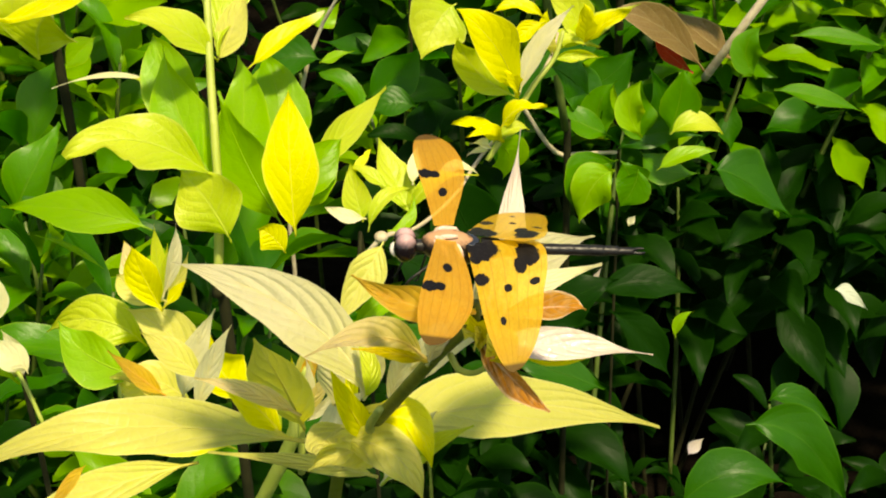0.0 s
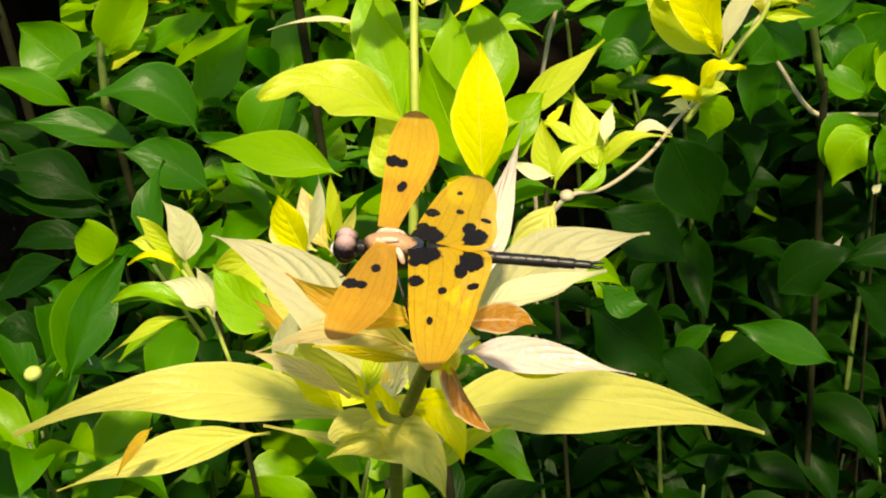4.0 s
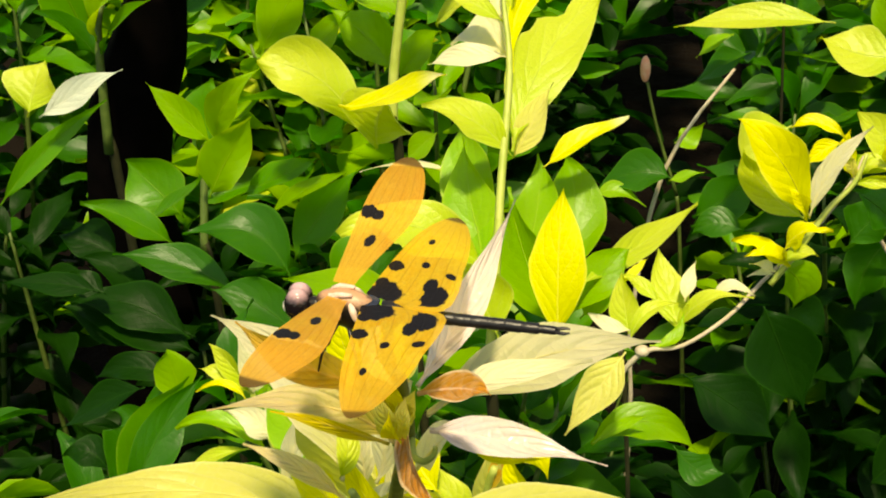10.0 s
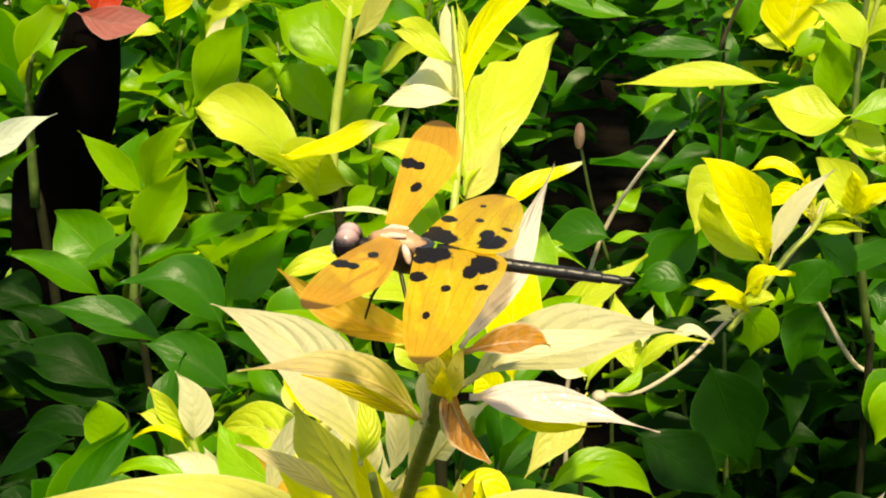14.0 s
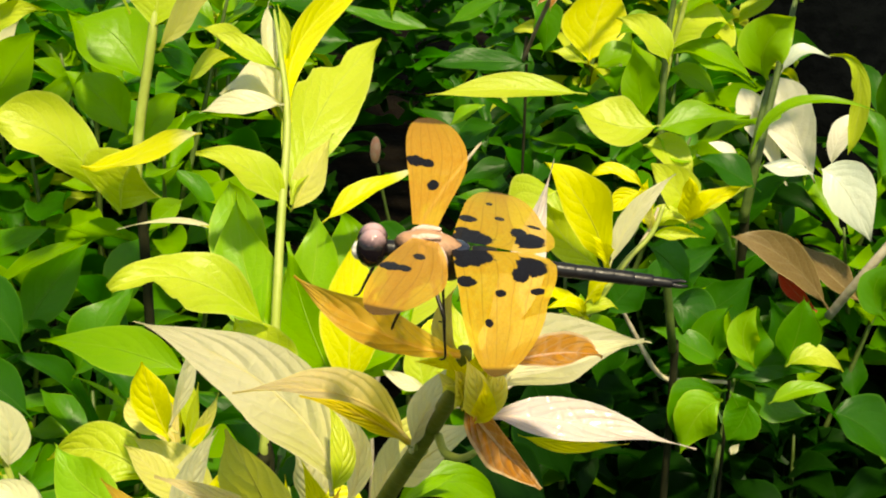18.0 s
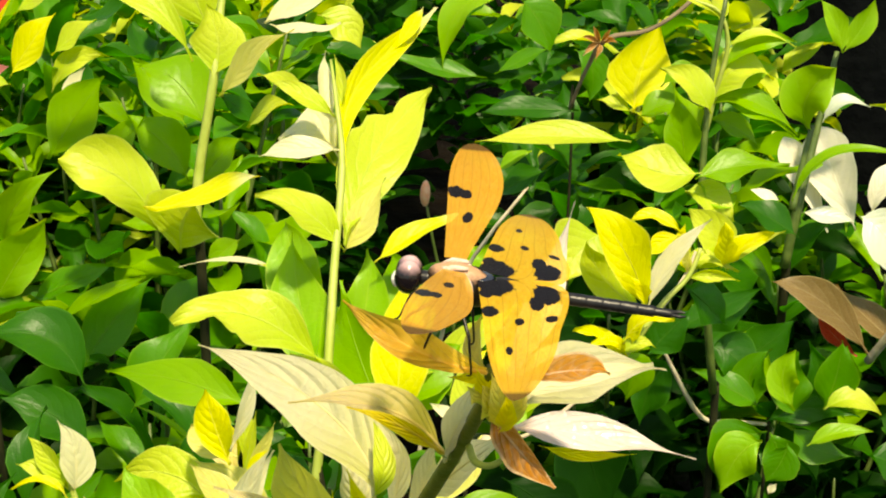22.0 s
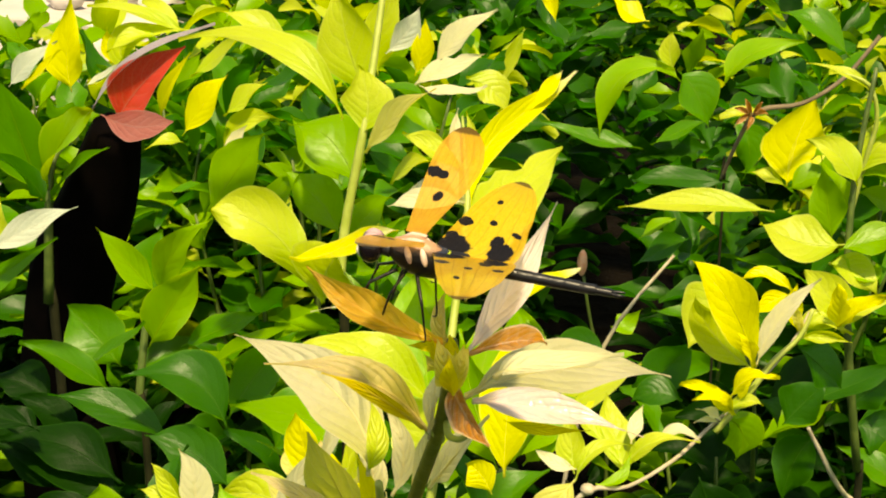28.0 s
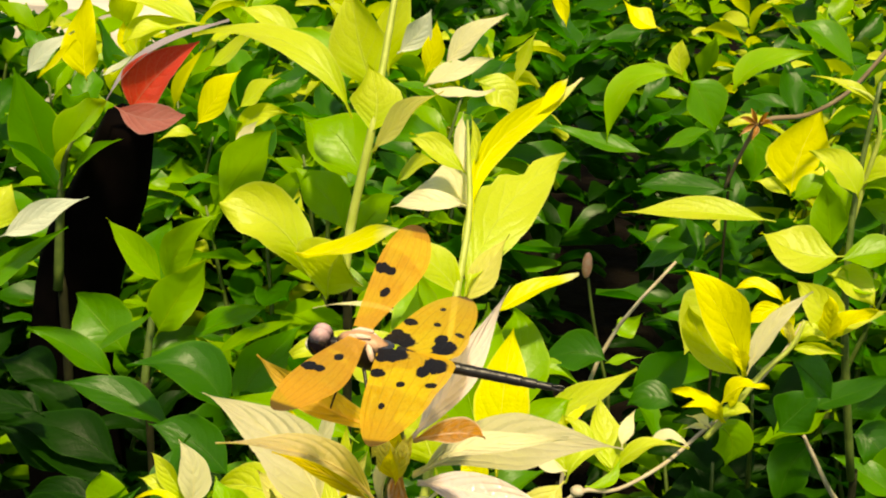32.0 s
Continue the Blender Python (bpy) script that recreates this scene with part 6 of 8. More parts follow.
leaf(yellow_leaf_shoot, "yellow", (0.0832, 0.9300, -0.2244), (0.0871, 0.9354, -0.1920), (0.0978, 0.9409, -0.1559), 0.0466, face=(0.1, -1, 0.2), fold=0.12, label='bright yellow ovate leaf')
leaf(yellow_leaf_shoot, "lime", (0.0832, 0.9300, -0.2244), (0.0693, 0.9300, -0.2175), (0.0558, 0.9300, -0.2163), 0.0125, fold=0.3)
leaf(yellow_leaf_shoot, "brown", (0.0532, 0.8842, -0.1629), (0.0454, 0.8802, -0.1589), (0.0402, 0.8812, -0.1589), 0.0043, face=(-0.4, -0.9, 0.3), fold=0.6, wave=0.15, curl=0.8, rib=False, label='dry brown bud scale')
leaf(yellow_leaf_shoot, "brown", (0.0532, 0.8842, -0.1629), (0.0496, 0.8802, -0.1549), (0.0472, 0.8802, -0.1509), 0.0043, face=(-0.2, -0.9, 0.3), fold=0.6, wave=0.15, curl=0.8, rib=False, label='dry brown bud scale')
leaf(yellow_leaf_shoot, "brown", (0.0532, 0.8842, -0.1629), (0.0568, 0.8802, -0.1554), (0.0592, 0.8792, -0.1519), 0.0043, face=(0.0, -0.9, 0.3), fold=0.6, wave=0.15, curl=0.8, rib=False, label='dry brown bud scale')
leaf(yellow_leaf_shoot, "brown", (0.0532, 0.8842, -0.1629), (0.0598, 0.8802, -0.1599), (0.0642, 0.8782, -0.1609), 0.0043, face=(0.2, -0.9, 0.3), fold=0.6, wave=0.15, curl=0.8, rib=False, label='dry brown bud scale')
leaf(yellow_leaf_shoot, "brown", (0.0532, 0.8842, -0.1629), (0.0514, 0.8802, -0.1669), (0.0502, 0.8772, -0.1749), 0.0044, face=(0.4, -0.9, 0.3), fold=0.6, wave=0.15, curl=0.8, rib=False, label='dry brown bud scale')
leaf(yellow_leaf_shoot, "brown", (0.0532, 0.8842, -0.1629), (0.0460, 0.8802, -0.1649), (0.0412, 0.8762, -0.1709), 0.0044, face=(0.6000000000000001, -0.9, 0.3), fold=0.6, wave=0.15, curl=0.8, rib=False, label='dry brown bud scale')
leaf(yellow_leaf_shoot, "spring", (-0.0081, 1.0000, -0.1582), (-0.0495, 1.0000, -0.1686), (-0.0623, 1.0000, -0.2176), 0.0275, face=(-0.1, -0.6, 0.8), fold=0.3)
leaf(yellow_leaf_shoot, "lime", (-0.0088, 1.0000, -0.1592), (-0.0131, 1.0000, -0.1426), (-0.0119, 1.0000, -0.1283), 0.0167, face=(0, -0.8, 0.5), fold=0.3)
leaf(yellow_leaf_shoot, "mid", (-0.0275, 1.0000, -0.2231), (-0.0704, 1.0000, -0.2175), (-0.1114, 1.0000, -0.2070), 0.0198, face=(0, -0.5, 0.85), fold=0.3)
leaf(yellow_leaf_shoot, "mid", (-0.0216, 1.0000, -0.2197), (0.0003, 1.0000, -0.2063), (0.0213, 1.0000, -0.1959), 0.0151, face=(0, -0.5, 0.85), fold=0.3)
leaf(yellow_leaf_shoot, "green", (0.0780, 1.0000, -0.1738), (0.0577, 1.0000, -0.1696), (0.0385, 1.0000, -0.1688), 0.0149, face=(0, -0.5, 0.85), fold=0.3)
leaf(yellow_leaf_shoot, "mid", (-0.0053, 1.0200, -0.1637), (0.0098, 1.0200, -0.1804), (0.0215, 1.0200, -0.2069), 0.0359, face=(0, -0.7, 0.7), fold=0.3)
leaf(yellow_leaf_shoot, "yellow", (-0.0333, 1.0500, -0.1306), (-0.0512, 1.0500, -0.1249), (-0.0662, 1.0500, -0.1107), 0.0228, face=(0, -0.6, 0.8), fold=0.3)
leaf(yellow_leaf_shoot, "yellow", (-0.1070, 0.9500, -0.0867), (-0.1015, 0.9500, -0.1032), (-0.0967, 0.9500, -0.1198), 0.0119, face=(0, -0.8, 0.5), fold=0.3)
leaf(yellow_leaf_shoot, "spring", (0.0305, 1.0400, -0.1733), (0.0500, 1.0400, -0.1484), (0.0883, 1.0400, -0.1366), 0.0269, face=(0, -0.5, 0.85), fold=0.3)
leaf(yellow_leaf_shoot, "mid", (0.0389, 1.0000, -0.1958), (0.0539, 1.0000, -0.2125), (0.0526, 1.0000, -0.2402), 0.0248, face=(0, -0.7, 0.7), fold=0.3)
leaf(yellow_leaf_shoot, "mid", (0.1221, 1.0000, -0.1384), (0.0938, 1.0000, -0.1150), (0.0635, 1.0000, -0.1091), 0.0258, face=(0, -0.6, 0.8), fold=0.3)
leaf(yellow_leaf_shoot, "lime", (-0.1238, 0.9800, -0.1317), (-0.1320, 0.9800, -0.1547), (-0.1384, 0.9800, -0.1779), 0.0115, face=(0.1, -0.7, 0.7), fold=0.4, torn=0.4)

far_right_shoot = thing("leafy_shoot", (0.2700, 1.0200, -0.5200), "dark green shoot with cream and wine-red leaves", "plant", "hedge shoots")
stalk(far_right_shoot, "stem", [(0.2199, 1.0000, -0.3634), (0.2244, 1.0000, -0.3100), (0.2346, 1.0200, -0.2567), (0.2462, 1.0400, -0.1943)], [0.004, 0.004, 0.003, 0.002], GREEN_STEM, 8)
leaf(far_right_shoot, "bronze", (0.2857, 0.9500, -0.4144), (0.2460, 0.9450, -0.3714), (0.2013, 0.9400, -0.3534), 0.0285, face=(-0.3, -0.6, 0.75), fold=0.35, peak=0.5, drip=0.5, label='tan-brown withered leaf, red beneath')
leaf(far_right_shoot, "red", (0.2774, 0.9550, -0.4172), (0.2575, 0.9500, -0.4001), (0.2398, 0.9500, -0.3809), 0.0149, face=(-0.5, -0.8, -0.1), fold=0.1, peak=0.5, label='red underside of the withered leaf')
leaf(far_right_shoot, "white", (0.2807, 1.0400, -0.3423), (0.2618, 1.0500, -0.3042), (0.2411, 1.0600, -0.2618), 0.0422, face=(-0.25, -0.85, 0.45), fold=0.3, peak=0.78, drip=0, wave=0.03, label='long blunt white leaf')
leaf(far_right_shoot, "white", (0.2604, 1.0500, -0.3492), (0.2374, 1.0600, -0.3090), (0.2177, 1.0700, -0.2757), 0.0277, face=(0.3, -0.8, 0.45), fold=0.3, peak=0.75, drip=0, wave=0.03, label='long blunt white leaf')
leaf(far_right_shoot, "white", (0.2947, 1.0500, -0.3302), (0.2969, 1.0500, -0.3067), (0.3141, 1.0600, -0.2857), 0.0183, face=(-0.2, -0.8, 0.5), fold=0.3, peak=0.6, drip=0.3, label='curled white leaf')
leaf(far_right_shoot, "white", (0.2124, 1.0000, -0.3123), (0.1940, 1.0000, -0.3065), (0.1782, 1.0000, -0.3113), 0.0177, face=(0, -0.6, 0.8), fold=0.2, drip=0.3)
leaf(far_right_shoot, "silver", (0.2262, 1.0000, -0.3165), (0.2485, 1.0000, -0.3179), (0.2706, 1.0000, -0.3211), 0.0160, face=(0, -0.6, 0.8), fold=0.25, drip=0.4, label='silvery grey-green leaf')
leaf(far_right_shoot, "silver", (0.2666, 0.9700, -0.3062), (0.2861, 0.9600, -0.3179), (0.3083, 0.9500, -0.3551), 0.0430, face=(-0.2, -0.7, 0.65), fold=0.3, peak=0.5, drip=0.6, wave=0.05, label='broad silvery grey-green leaf')
leaf(far_right_shoot, "silver", (0.2382, 1.0200, -0.2478), (0.2512, 1.0200, -0.2296), (0.2744, 1.0200, -0.2327), 0.0132, face=(0, -0.5, 0.85), fold=0.3)
leaf(far_right_shoot, "spring", (0.2241, 1.0000, -0.2475), (0.2183, 0.9900, -0.2201), (0.2352, 0.9800, -0.1929), 0.0411, face=(-0.1, -0.75, 0.6), fold=0.45, peak=0.6, drip=0.2, wave=0.12)
leaf(far_right_shoot, "fresh", (0.2243, 1.0000, -0.2493), (0.2090, 1.0000, -0.2233), (0.1933, 1.0000, -0.2075), 0.0173, face=(-0.2, -0.7, 0.6), fold=0.3)
leaf(far_right_shoot, "fresh", (0.2157, 0.9800, -0.3011), (0.2440, 0.9800, -0.2593), (0.3043, 0.9800, -0.2616), 0.0120, face=(0, -0.4, 0.9), fold=0.3)
stalk(far_right_shoot, "stem", [(0.2166, 0.9800, -0.3084), (0.2213, 0.9900, -0.2783), (0.2272, 1.0000, -0.2446)], [0.0031, 0.0026, 0.0022], GREEN_STEM, 8)
leaf(far_right_shoot, "spring", (0.2460, 1.0200, -0.1905), (0.2388, 1.0200, -0.1689), (0.2232, 1.0200, -0.1481), 0.0190, face=(0, -0.7, 0.6), fold=0.3)
leaf(far_right_shoot, "spring", (0.2468, 1.0200, -0.1904), (0.2601, 1.0200, -0.1676), (0.2656, 1.0200, -0.1455), 0.0190, face=(0, -0.7, 0.6), fold=0.3)
leaf(far_right_shoot, "lime", (0.2688, 1.0000, -0.2258), (0.2918, 1.0000, -0.2360), (0.2937, 1.0000, -0.3036), 0.0156, face=(-0.3, -0.8, 0.4), fold=0.3, peak=0.6, drip=0.3, torn=0.4, wave=0.15, label='curled yellow-green leaf with a ragged edge', mid2=(0.2974, 1.0, -0.2683))
leaf(far_right_shoot, "bronze", (0.3162, 0.9700, -0.4153), (0.2864, 0.9700, -0.3922), (0.2561, 0.9700, -0.3638), 0.0266, face=(0.2, -0.6, 0.75), fold=0.3, label='pale withered leaf')
leaf(far_right_shoot, "red", (0.2329, 0.9000, -0.4321), (0.2387, 0.9000, -0.4176), (0.2400, 0.9000, -0.4082), 0.0110, rib=False)
stalk(far_right_shoot, "twig", [(0.3258, 0.9000, -0.3104), (0.2929, 0.9000, -0.3632), (0.2779, 0.9200, -0.4058)], [0.0035, 0.0035, 0.0035], TWIG, 8)

low_twig = thing("twig", (0.1434, 0.8228, -0.4151), "bent pale bare twig with small green leaves", "twig")
stalk(low_twig, "twig_wood", [(0.1119, 0.8100, -0.3618), (0.1195, 0.8150, -0.3765), (0.1434, 0.8228, -0.4151), (0.1659, 0.8200, -0.4159), (0.1899, 0.8200, -0.4161)], [0.0012, 0.0016, 0.002, 0.0016, 0.0014], TWIG, 8)
leaf(low_twig, "mid", (0.2110, 0.8200, -0.4089), (0.2021, 0.8200, -0.3851), (0.2055, 0.8200, -0.3586), 0.0288, face=(0, -1, 0.3), fold=0.15)
leaf(low_twig, "mid", (0.2373, 0.8200, -0.3976), (0.2360, 0.8200, -0.3735), (0.2389, 0.8200, -0.3515), 0.0318, face=(0, -1, 0.3), fold=0.15)
leaf(low_twig, "mid", (0.1872, 0.8000, -0.4120), (0.1653, 0.8000, -0.4273), (0.1596, 0.8000, -0.4586), 0.0419, face=(0, -1, 0.3), fold=0.15)
leaf(low_twig, "mid", (0.1892, 0.8000, -0.4127), (0.1993, 0.8000, -0.4310), (0.2054, 0.8000, -0.4485), 0.0279, face=(0, -1, 0.3), fold=0.15)
leaf(low_twig, "green", (0.1878, 0.8200, -0.4154), (0.2180, 0.8200, -0.4015), (0.2541, 0.8200, -0.4051), 0.0201, face=(0, -1, 0.3), fold=0.15)
leaf(low_twig, "mid", (0.2079, 0.8200, -0.4159), (0.2259, 0.8200, -0.4324), (0.2544, 0.8200, -0.4366), 0.0243, face=(0, -0.8, 0.6), fold=0.15)
leaf(low_twig, "green", (0.1202, 0.8300, -0.3745), (0.1064, 0.8300, -0.3980), (0.1012, 0.8300, -0.4303), 0.0325, face=(0, -0.8, 0.6), fold=0.15)
leaf(low_twig, "green", (0.1395, 0.8400, -0.3597), (0.1535, 0.8400, -0.3410), (0.1761, 0.8400, -0.3305), 0.0301, face=(0, -0.8, 0.6), fold=0.15)
leaf(low_twig, "green", (0.1444, 0.8400, -0.3682), (0.1646, 0.8350, -0.3731), (0.1787, 0.8300, -0.3964), 0.0343, face=(0, -0.8, 0.6), fold=0.15)
leaf(low_twig, "green", (0.2126, 0.8300, -0.4114), (0.2266, 0.8350, -0.3902), (0.2152, 0.8400, -0.3579), 0.0283, face=(0, -0.8, 0.6), fold=0.15)
leaf(low_twig, "green", (0.1606, 0.8600, -0.3894), (0.1874, 0.8600, -0.3735), (0.2088, 0.8600, -0.3494), 0.0329, face=(0, -0.8, 0.6), fold=0.15)
leaf(low_twig, "spring", (0.2037, 0.8000, -0.3941), (0.1930, 0.8000, -0.3698), (0.1999, 0.8000, -0.3485), 0.0221, face=(0, -0.75, 0.6), fold=0.3, drip=0.5)
leaf(low_twig, "mid", (0.2237, 0.8000, -0.3922), (0.2291, 0.8000, -0.3658), (0.2304, 0.8000, -0.3399), 0.0302, face=(0, -0.75, 0.6), fold=0.3, drip=0.6)
leaf(low_twig, "lime", (0.2221, 0.7900, -0.3870), (0.2404, 0.7900, -0.3777), (0.2605, 0.7900, -0.3886), 0.0188, face=(0, -0.5, 0.85), fold=0.3)
leaf(low_twig, "spring", (0.2118, 0.7800, -0.4109), (0.2317, 0.7800, -0.3988), (0.2548, 0.7800, -0.3970), 0.0147, face=(0, -0.5, 0.85), fold=0.3)
leaf(low_twig, "spring", (0.1831, 0.7900, -0.4151), (0.1678, 0.7900, -0.4276), (0.1582, 0.7900, -0.4570), 0.0341, face=(0, -0.7, 0.7), fold=0.25, drip=0.6)
leaf(low_twig, "mid", (0.2006, 0.7900, -0.4149), (0.1974, 0.7900, -0.4309), (0.1890, 0.7900, -0.4459), 0.0267, face=(0, -0.7, 0.7), fold=0.25, drip=0.3)
leaf(low_twig, "spring", (0.1740, 0.8400, -0.3879), (0.1849, 0.8400, -0.3836), (0.1884, 0.8400, -0.3707), 0.0178, face=(0, -0.7, 0.7), fold=0.3)
leaf(low_twig, "green", (0.2693, 0.8400, -0.4451), (0.2970, 0.8400, -0.4563), (0.3367, 0.8400, -0.4907), 0.0439, face=(0, -0.6, 0.8), fold=0.3)
leaf(low_twig, "mid", (0.3172, 0.8600, -0.3892), (0.3489, 0.8600, -0.3952), (0.3912, 0.8600, -0.4115), 0.0174, face=(0, -0.5, 0.85), fold=0.3)
leaf(low_twig, "mid", (0.3090, 0.8800, -0.3888), (0.2977, 0.8800, -0.3644), (0.3087, 0.8800, -0.3433), 0.0286, face=(0, -0.7, 0.7), fold=0.3)
leaf(low_twig, "mid", (0.3382, 0.9000, -0.3625), (0.3745, 0.9000, -0.3648), (0.4178, 0.9000, -0.3760), 0.0150, face=(0, -0.5, 0.85), fold=0.3)
# darkened green: the shade of the hollow is in the colour of these two
leaf(low_twig, "deep", (0.1589, 0.7000, -0.4630), (0.1904, 0.7000, -0.4553), (0.2273, 0.7000, -0.4666), 0.0276, face=(0, -0.6, 0.8), fold=0.3)
leaf(low_twig, "deep", (0.1594, 0.6600, -0.4507), (0.1841, 0.6600, -0.4752), (0.2046, 0.6600, -0.5088), 0.0278, face=(0, -0.7, 0.7), fold=0.3)
leaf(low_twig, "mid", (0.1853, 0.8200, -0.4031), (0.1593, 0.8200, -0.3892), (0.1329, 0.8200, -0.3773), 0.0244, face=(0, -0.6, 0.8), fold=0.3)
leaf(low_twig, "mid", (0.1827, 0.8300, -0.4108), (0.1757, 0.8300, -0.3849), (0.1889, 0.8300, -0.3622), 0.0278, face=(0, -0.7, 0.7), fold=0.3)
leaf(low_twig, "green", (0.2632, 0.6200, -0.5030), (0.2824, 0.6200, -0.5013), (0.3124, 0.6200, -0.5291), 0.0191, face=(0, -0.6, 0.8), fold=0.3)
leaf(low_twig, "green", (0.2366, 0.5800, -0.4907), (0.2758, 0.5800, -0.5061), (0.3118, 0.5800, -0.5614), 0.0385, face=(0.1, -0.7, 0.7), fold=0.25)
leaf(low_twig, "green", (0.1890, 0.5500, -0.5322), (0.2198, 0.5500, -0.5063), (0.2615, 0.5500, -0.5184), 0.0324, face=(0, -0.6, 0.8), fold=0.25)
# small pale bits: sun flecks in the dark hollow, put in as leaf colour
leaf(low_twig, "pink", (0.1428, 0.6600, -0.4342), (0.1468, 0.6600, -0.4267), (0.1516, 0.6600, -0.4163), 0.0052, fold=0.3, label='narrow pale leaf standing in for a fleck of sun')
leaf(low_twig, "cream", (0.1678, 0.6600, -0.3847), (0.1696, 0.6600, -0.3809), (0.1722, 0.6600, -0.3771), 0.0051, fold=0.3)
leaf(low_twig, "spring", (0.1901, 0.6000, -0.4339), (0.1917, 0.6000, -0.4205), (0.2007, 0.6000, -0.4137), 0.0070, fold=0.3)
leaf(low_twig, "lime", (0.0741, 0.5800, -0.4418), (0.0788, 0.5800, -0.4375), (0.0849, 0.5800, -0.4336), 0.0056, fold=0.3)
leaf(low_twig, "pink", (0.1949, 0.5600, -0.4962), (0.1988, 0.5600, -0.4900), (0.2041, 0.5600, -0.4840), 0.0079, fold=0.4, label='small pink bit standing in for a fleck of sun')
leaf(low_twig, "silver", (0.3357, 0.7200, -0.4814), (0.3455, 0.7200, -0.4858), (0.3618, 0.7200, -0.5005), 0.0123, fold=0.3)

grey_twig = thing("twig", (-0.0120, 0.8300, -0.4200), "straight thin grey bare twig", "twig")
stalk(grey_twig, "twig_wood", [(-0.0756, 0.8150, -0.9300), (-0.0556, 0.8150, -0.5484), (-0.0556, 0.8150, -0.4484), (-0.0356, 0.8200, -0.3284), (0.0092, 0.8400, -0.2571)], [0.0018, 0.0017, 0.0016, 0.0015, 0.001], TWIG, 8)

pink_bud_stem = thing("flower_stem", (-0.0773, 1.0972, -0.4113), "thin stem with one closed pink bud", "flower")
part("bud", blob((0.0046, 0.0046, 0.012), (0, 0, 0.057)), BUD_PINK, pink_bud_stem, "closed pink bud")
part("stem", tube([(0.03, 0, -0.06), (0.012, 0, 0.0), (0.002, 0, 0.045)], [0.0016, 0.0014, 0.0012]), GREEN_STEM, pink_bud_stem)

red_flower = thing("red_bract_flower", (-0.4000, 0.8200, -0.5500), "red boat-shaped bract flower on a dark cone, shade below built as stalk", "flower")
# top is the dark cone; the wide length below stands for black shade
stalk(red_flower, "stalk", [(-0.4591, 0.8600, -0.4366), (-0.4389, 0.8400, -0.3230), (-0.4047, 0.8200, -0.2469), (-0.3830, 0.8000, -0.1915)], [0.036, 0.034, 0.028, 0.018], STALK_AND_SHADE, 8)
leaf(red_flower, "red", (-0.3740, 0.7750, -0.1803), (-0.3485, 0.7650, -0.1479), (-0.3160, 0.7550, -0.1198), 0.0353, face=(0.1, -0.85, 0.5), fold=0.4, peak=0.26, drip=0.6, wave=0.0, pucker=0.0, label='long glossy red bract')
leaf(red_flower, "rose", (-0.3784, 0.7600, -0.1722), (-0.3493, 0.7520, -0.1761), (-0.3231, 0.7500, -0.1699), 0.0235, face=(-0.1, -0.9, 0.35), fold=0.3, peak=0.5, drip=0.5, wave=0.0, pucker=0.0, label='short dull red bract')
leaf(red_flower, "lavender", (-0.3910, 0.7720, -0.1750), (-0.3566, 0.7650, -0.1346), (-0.2923, 0.7450, -0.1016), 0.0115, face=(-0.5, -0.55, 0.7), fold=0.3, peak=0.55, label='dull lavender back of the bract')

left_far_shoot = thing("leafy_shoot", (-0.5000, 0.8600, -0.6000), "green shoot with upright leaves beside a red flower", "plant", "hedge shoots")
stalk(left_far_shoot, "stem", [(-0.4391, 0.8000, -0.3278), (-0.4349, 0.8000, -0.2323), (-0.4326, 0.8200, -0.2116)], [0.004, 0.003, 0.002], GREEN_STEM, 8)
leaf(left_far_shoot, "yellow", (-0.4829, 0.9500, -0.2050), (-0.4858, 0.9500, -0.1731), (-0.4803, 0.9500, -0.1296), 0.0335, face=(0, -0.9, 0.4), fold=0.2)
leaf(left_far_shoot, "silver", (-0.5367, 0.9500, -0.2056), (-0.5190, 0.9500, -0.1854), (-0.4934, 0.9500, -0.1646), 0.0191, face=(0, -0.9, 0.4), fold=0.2)
leaf(left_far_shoot, "yellow", (-0.3894, 0.9500, -0.2328), (-0.3707, 0.9500, -0.2032), (-0.3523, 0.9500, -0.1809), 0.0269, face=(0, -0.9, 0.4), fold=0.2)
leaf(left_far_shoot, "lime", (-0.4424, 1.0000, -0.2064), (-0.4571, 1.0000, -0.1698), (-0.3936, 1.0000, -0.1570), 0.0233, face=(0, -0.9, 0.4), fold=0.2)
leaf(left_far_shoot, "lime", (-0.3728, 1.0000, -0.2571), (-0.3537, 1.0000, -0.2286), (-0.3247, 1.0000, -0.2247), 0.0187, face=(0, -0.9, 0.4), fold=0.2)
leaf(left_far_shoot, "mid", (-0.4414, 0.8000, -0.2447), (-0.4510, 0.7900, -0.2032), (-0.4617, 0.7800, -0.1580), 0.0396, face=(0.1, -0.75, 0.65), fold=0.3)
leaf(left_far_shoot, "spring", (-0.4358, 0.7900, -0.2393), (-0.4130, 0.7700, -0.1986), (-0.3798, 0.7500, -0.1667), 0.0442, face=(-0.1, -0.65, 0.75), fold=0.3, drip=0.5)
leaf(left_far_shoot, "green", (-0.4296, 0.7800, -0.2452), (-0.4407, 0.7700, -0.2229), (-0.4559, 0.7500, -0.2033), 0.0231, face=(-0.1, -0.5, 0.85), fold=0.3)
leaf(left_far_shoot, "mid", (-0.4252, 0.7800, -0.2438), (-0.4004, 0.7600, -0.2135), (-0.3644, 0.7400, -0.1894), 0.0180, face=(0.1, -0.5, 0.85), fold=0.35)
leaf(left_far_shoot, "yellow", (-0.5258, 0.9500, -0.2067), (-0.5041, 0.9400, -0.1886), (-0.4827, 0.9300, -0.1673), 0.0136, fold=0.4)
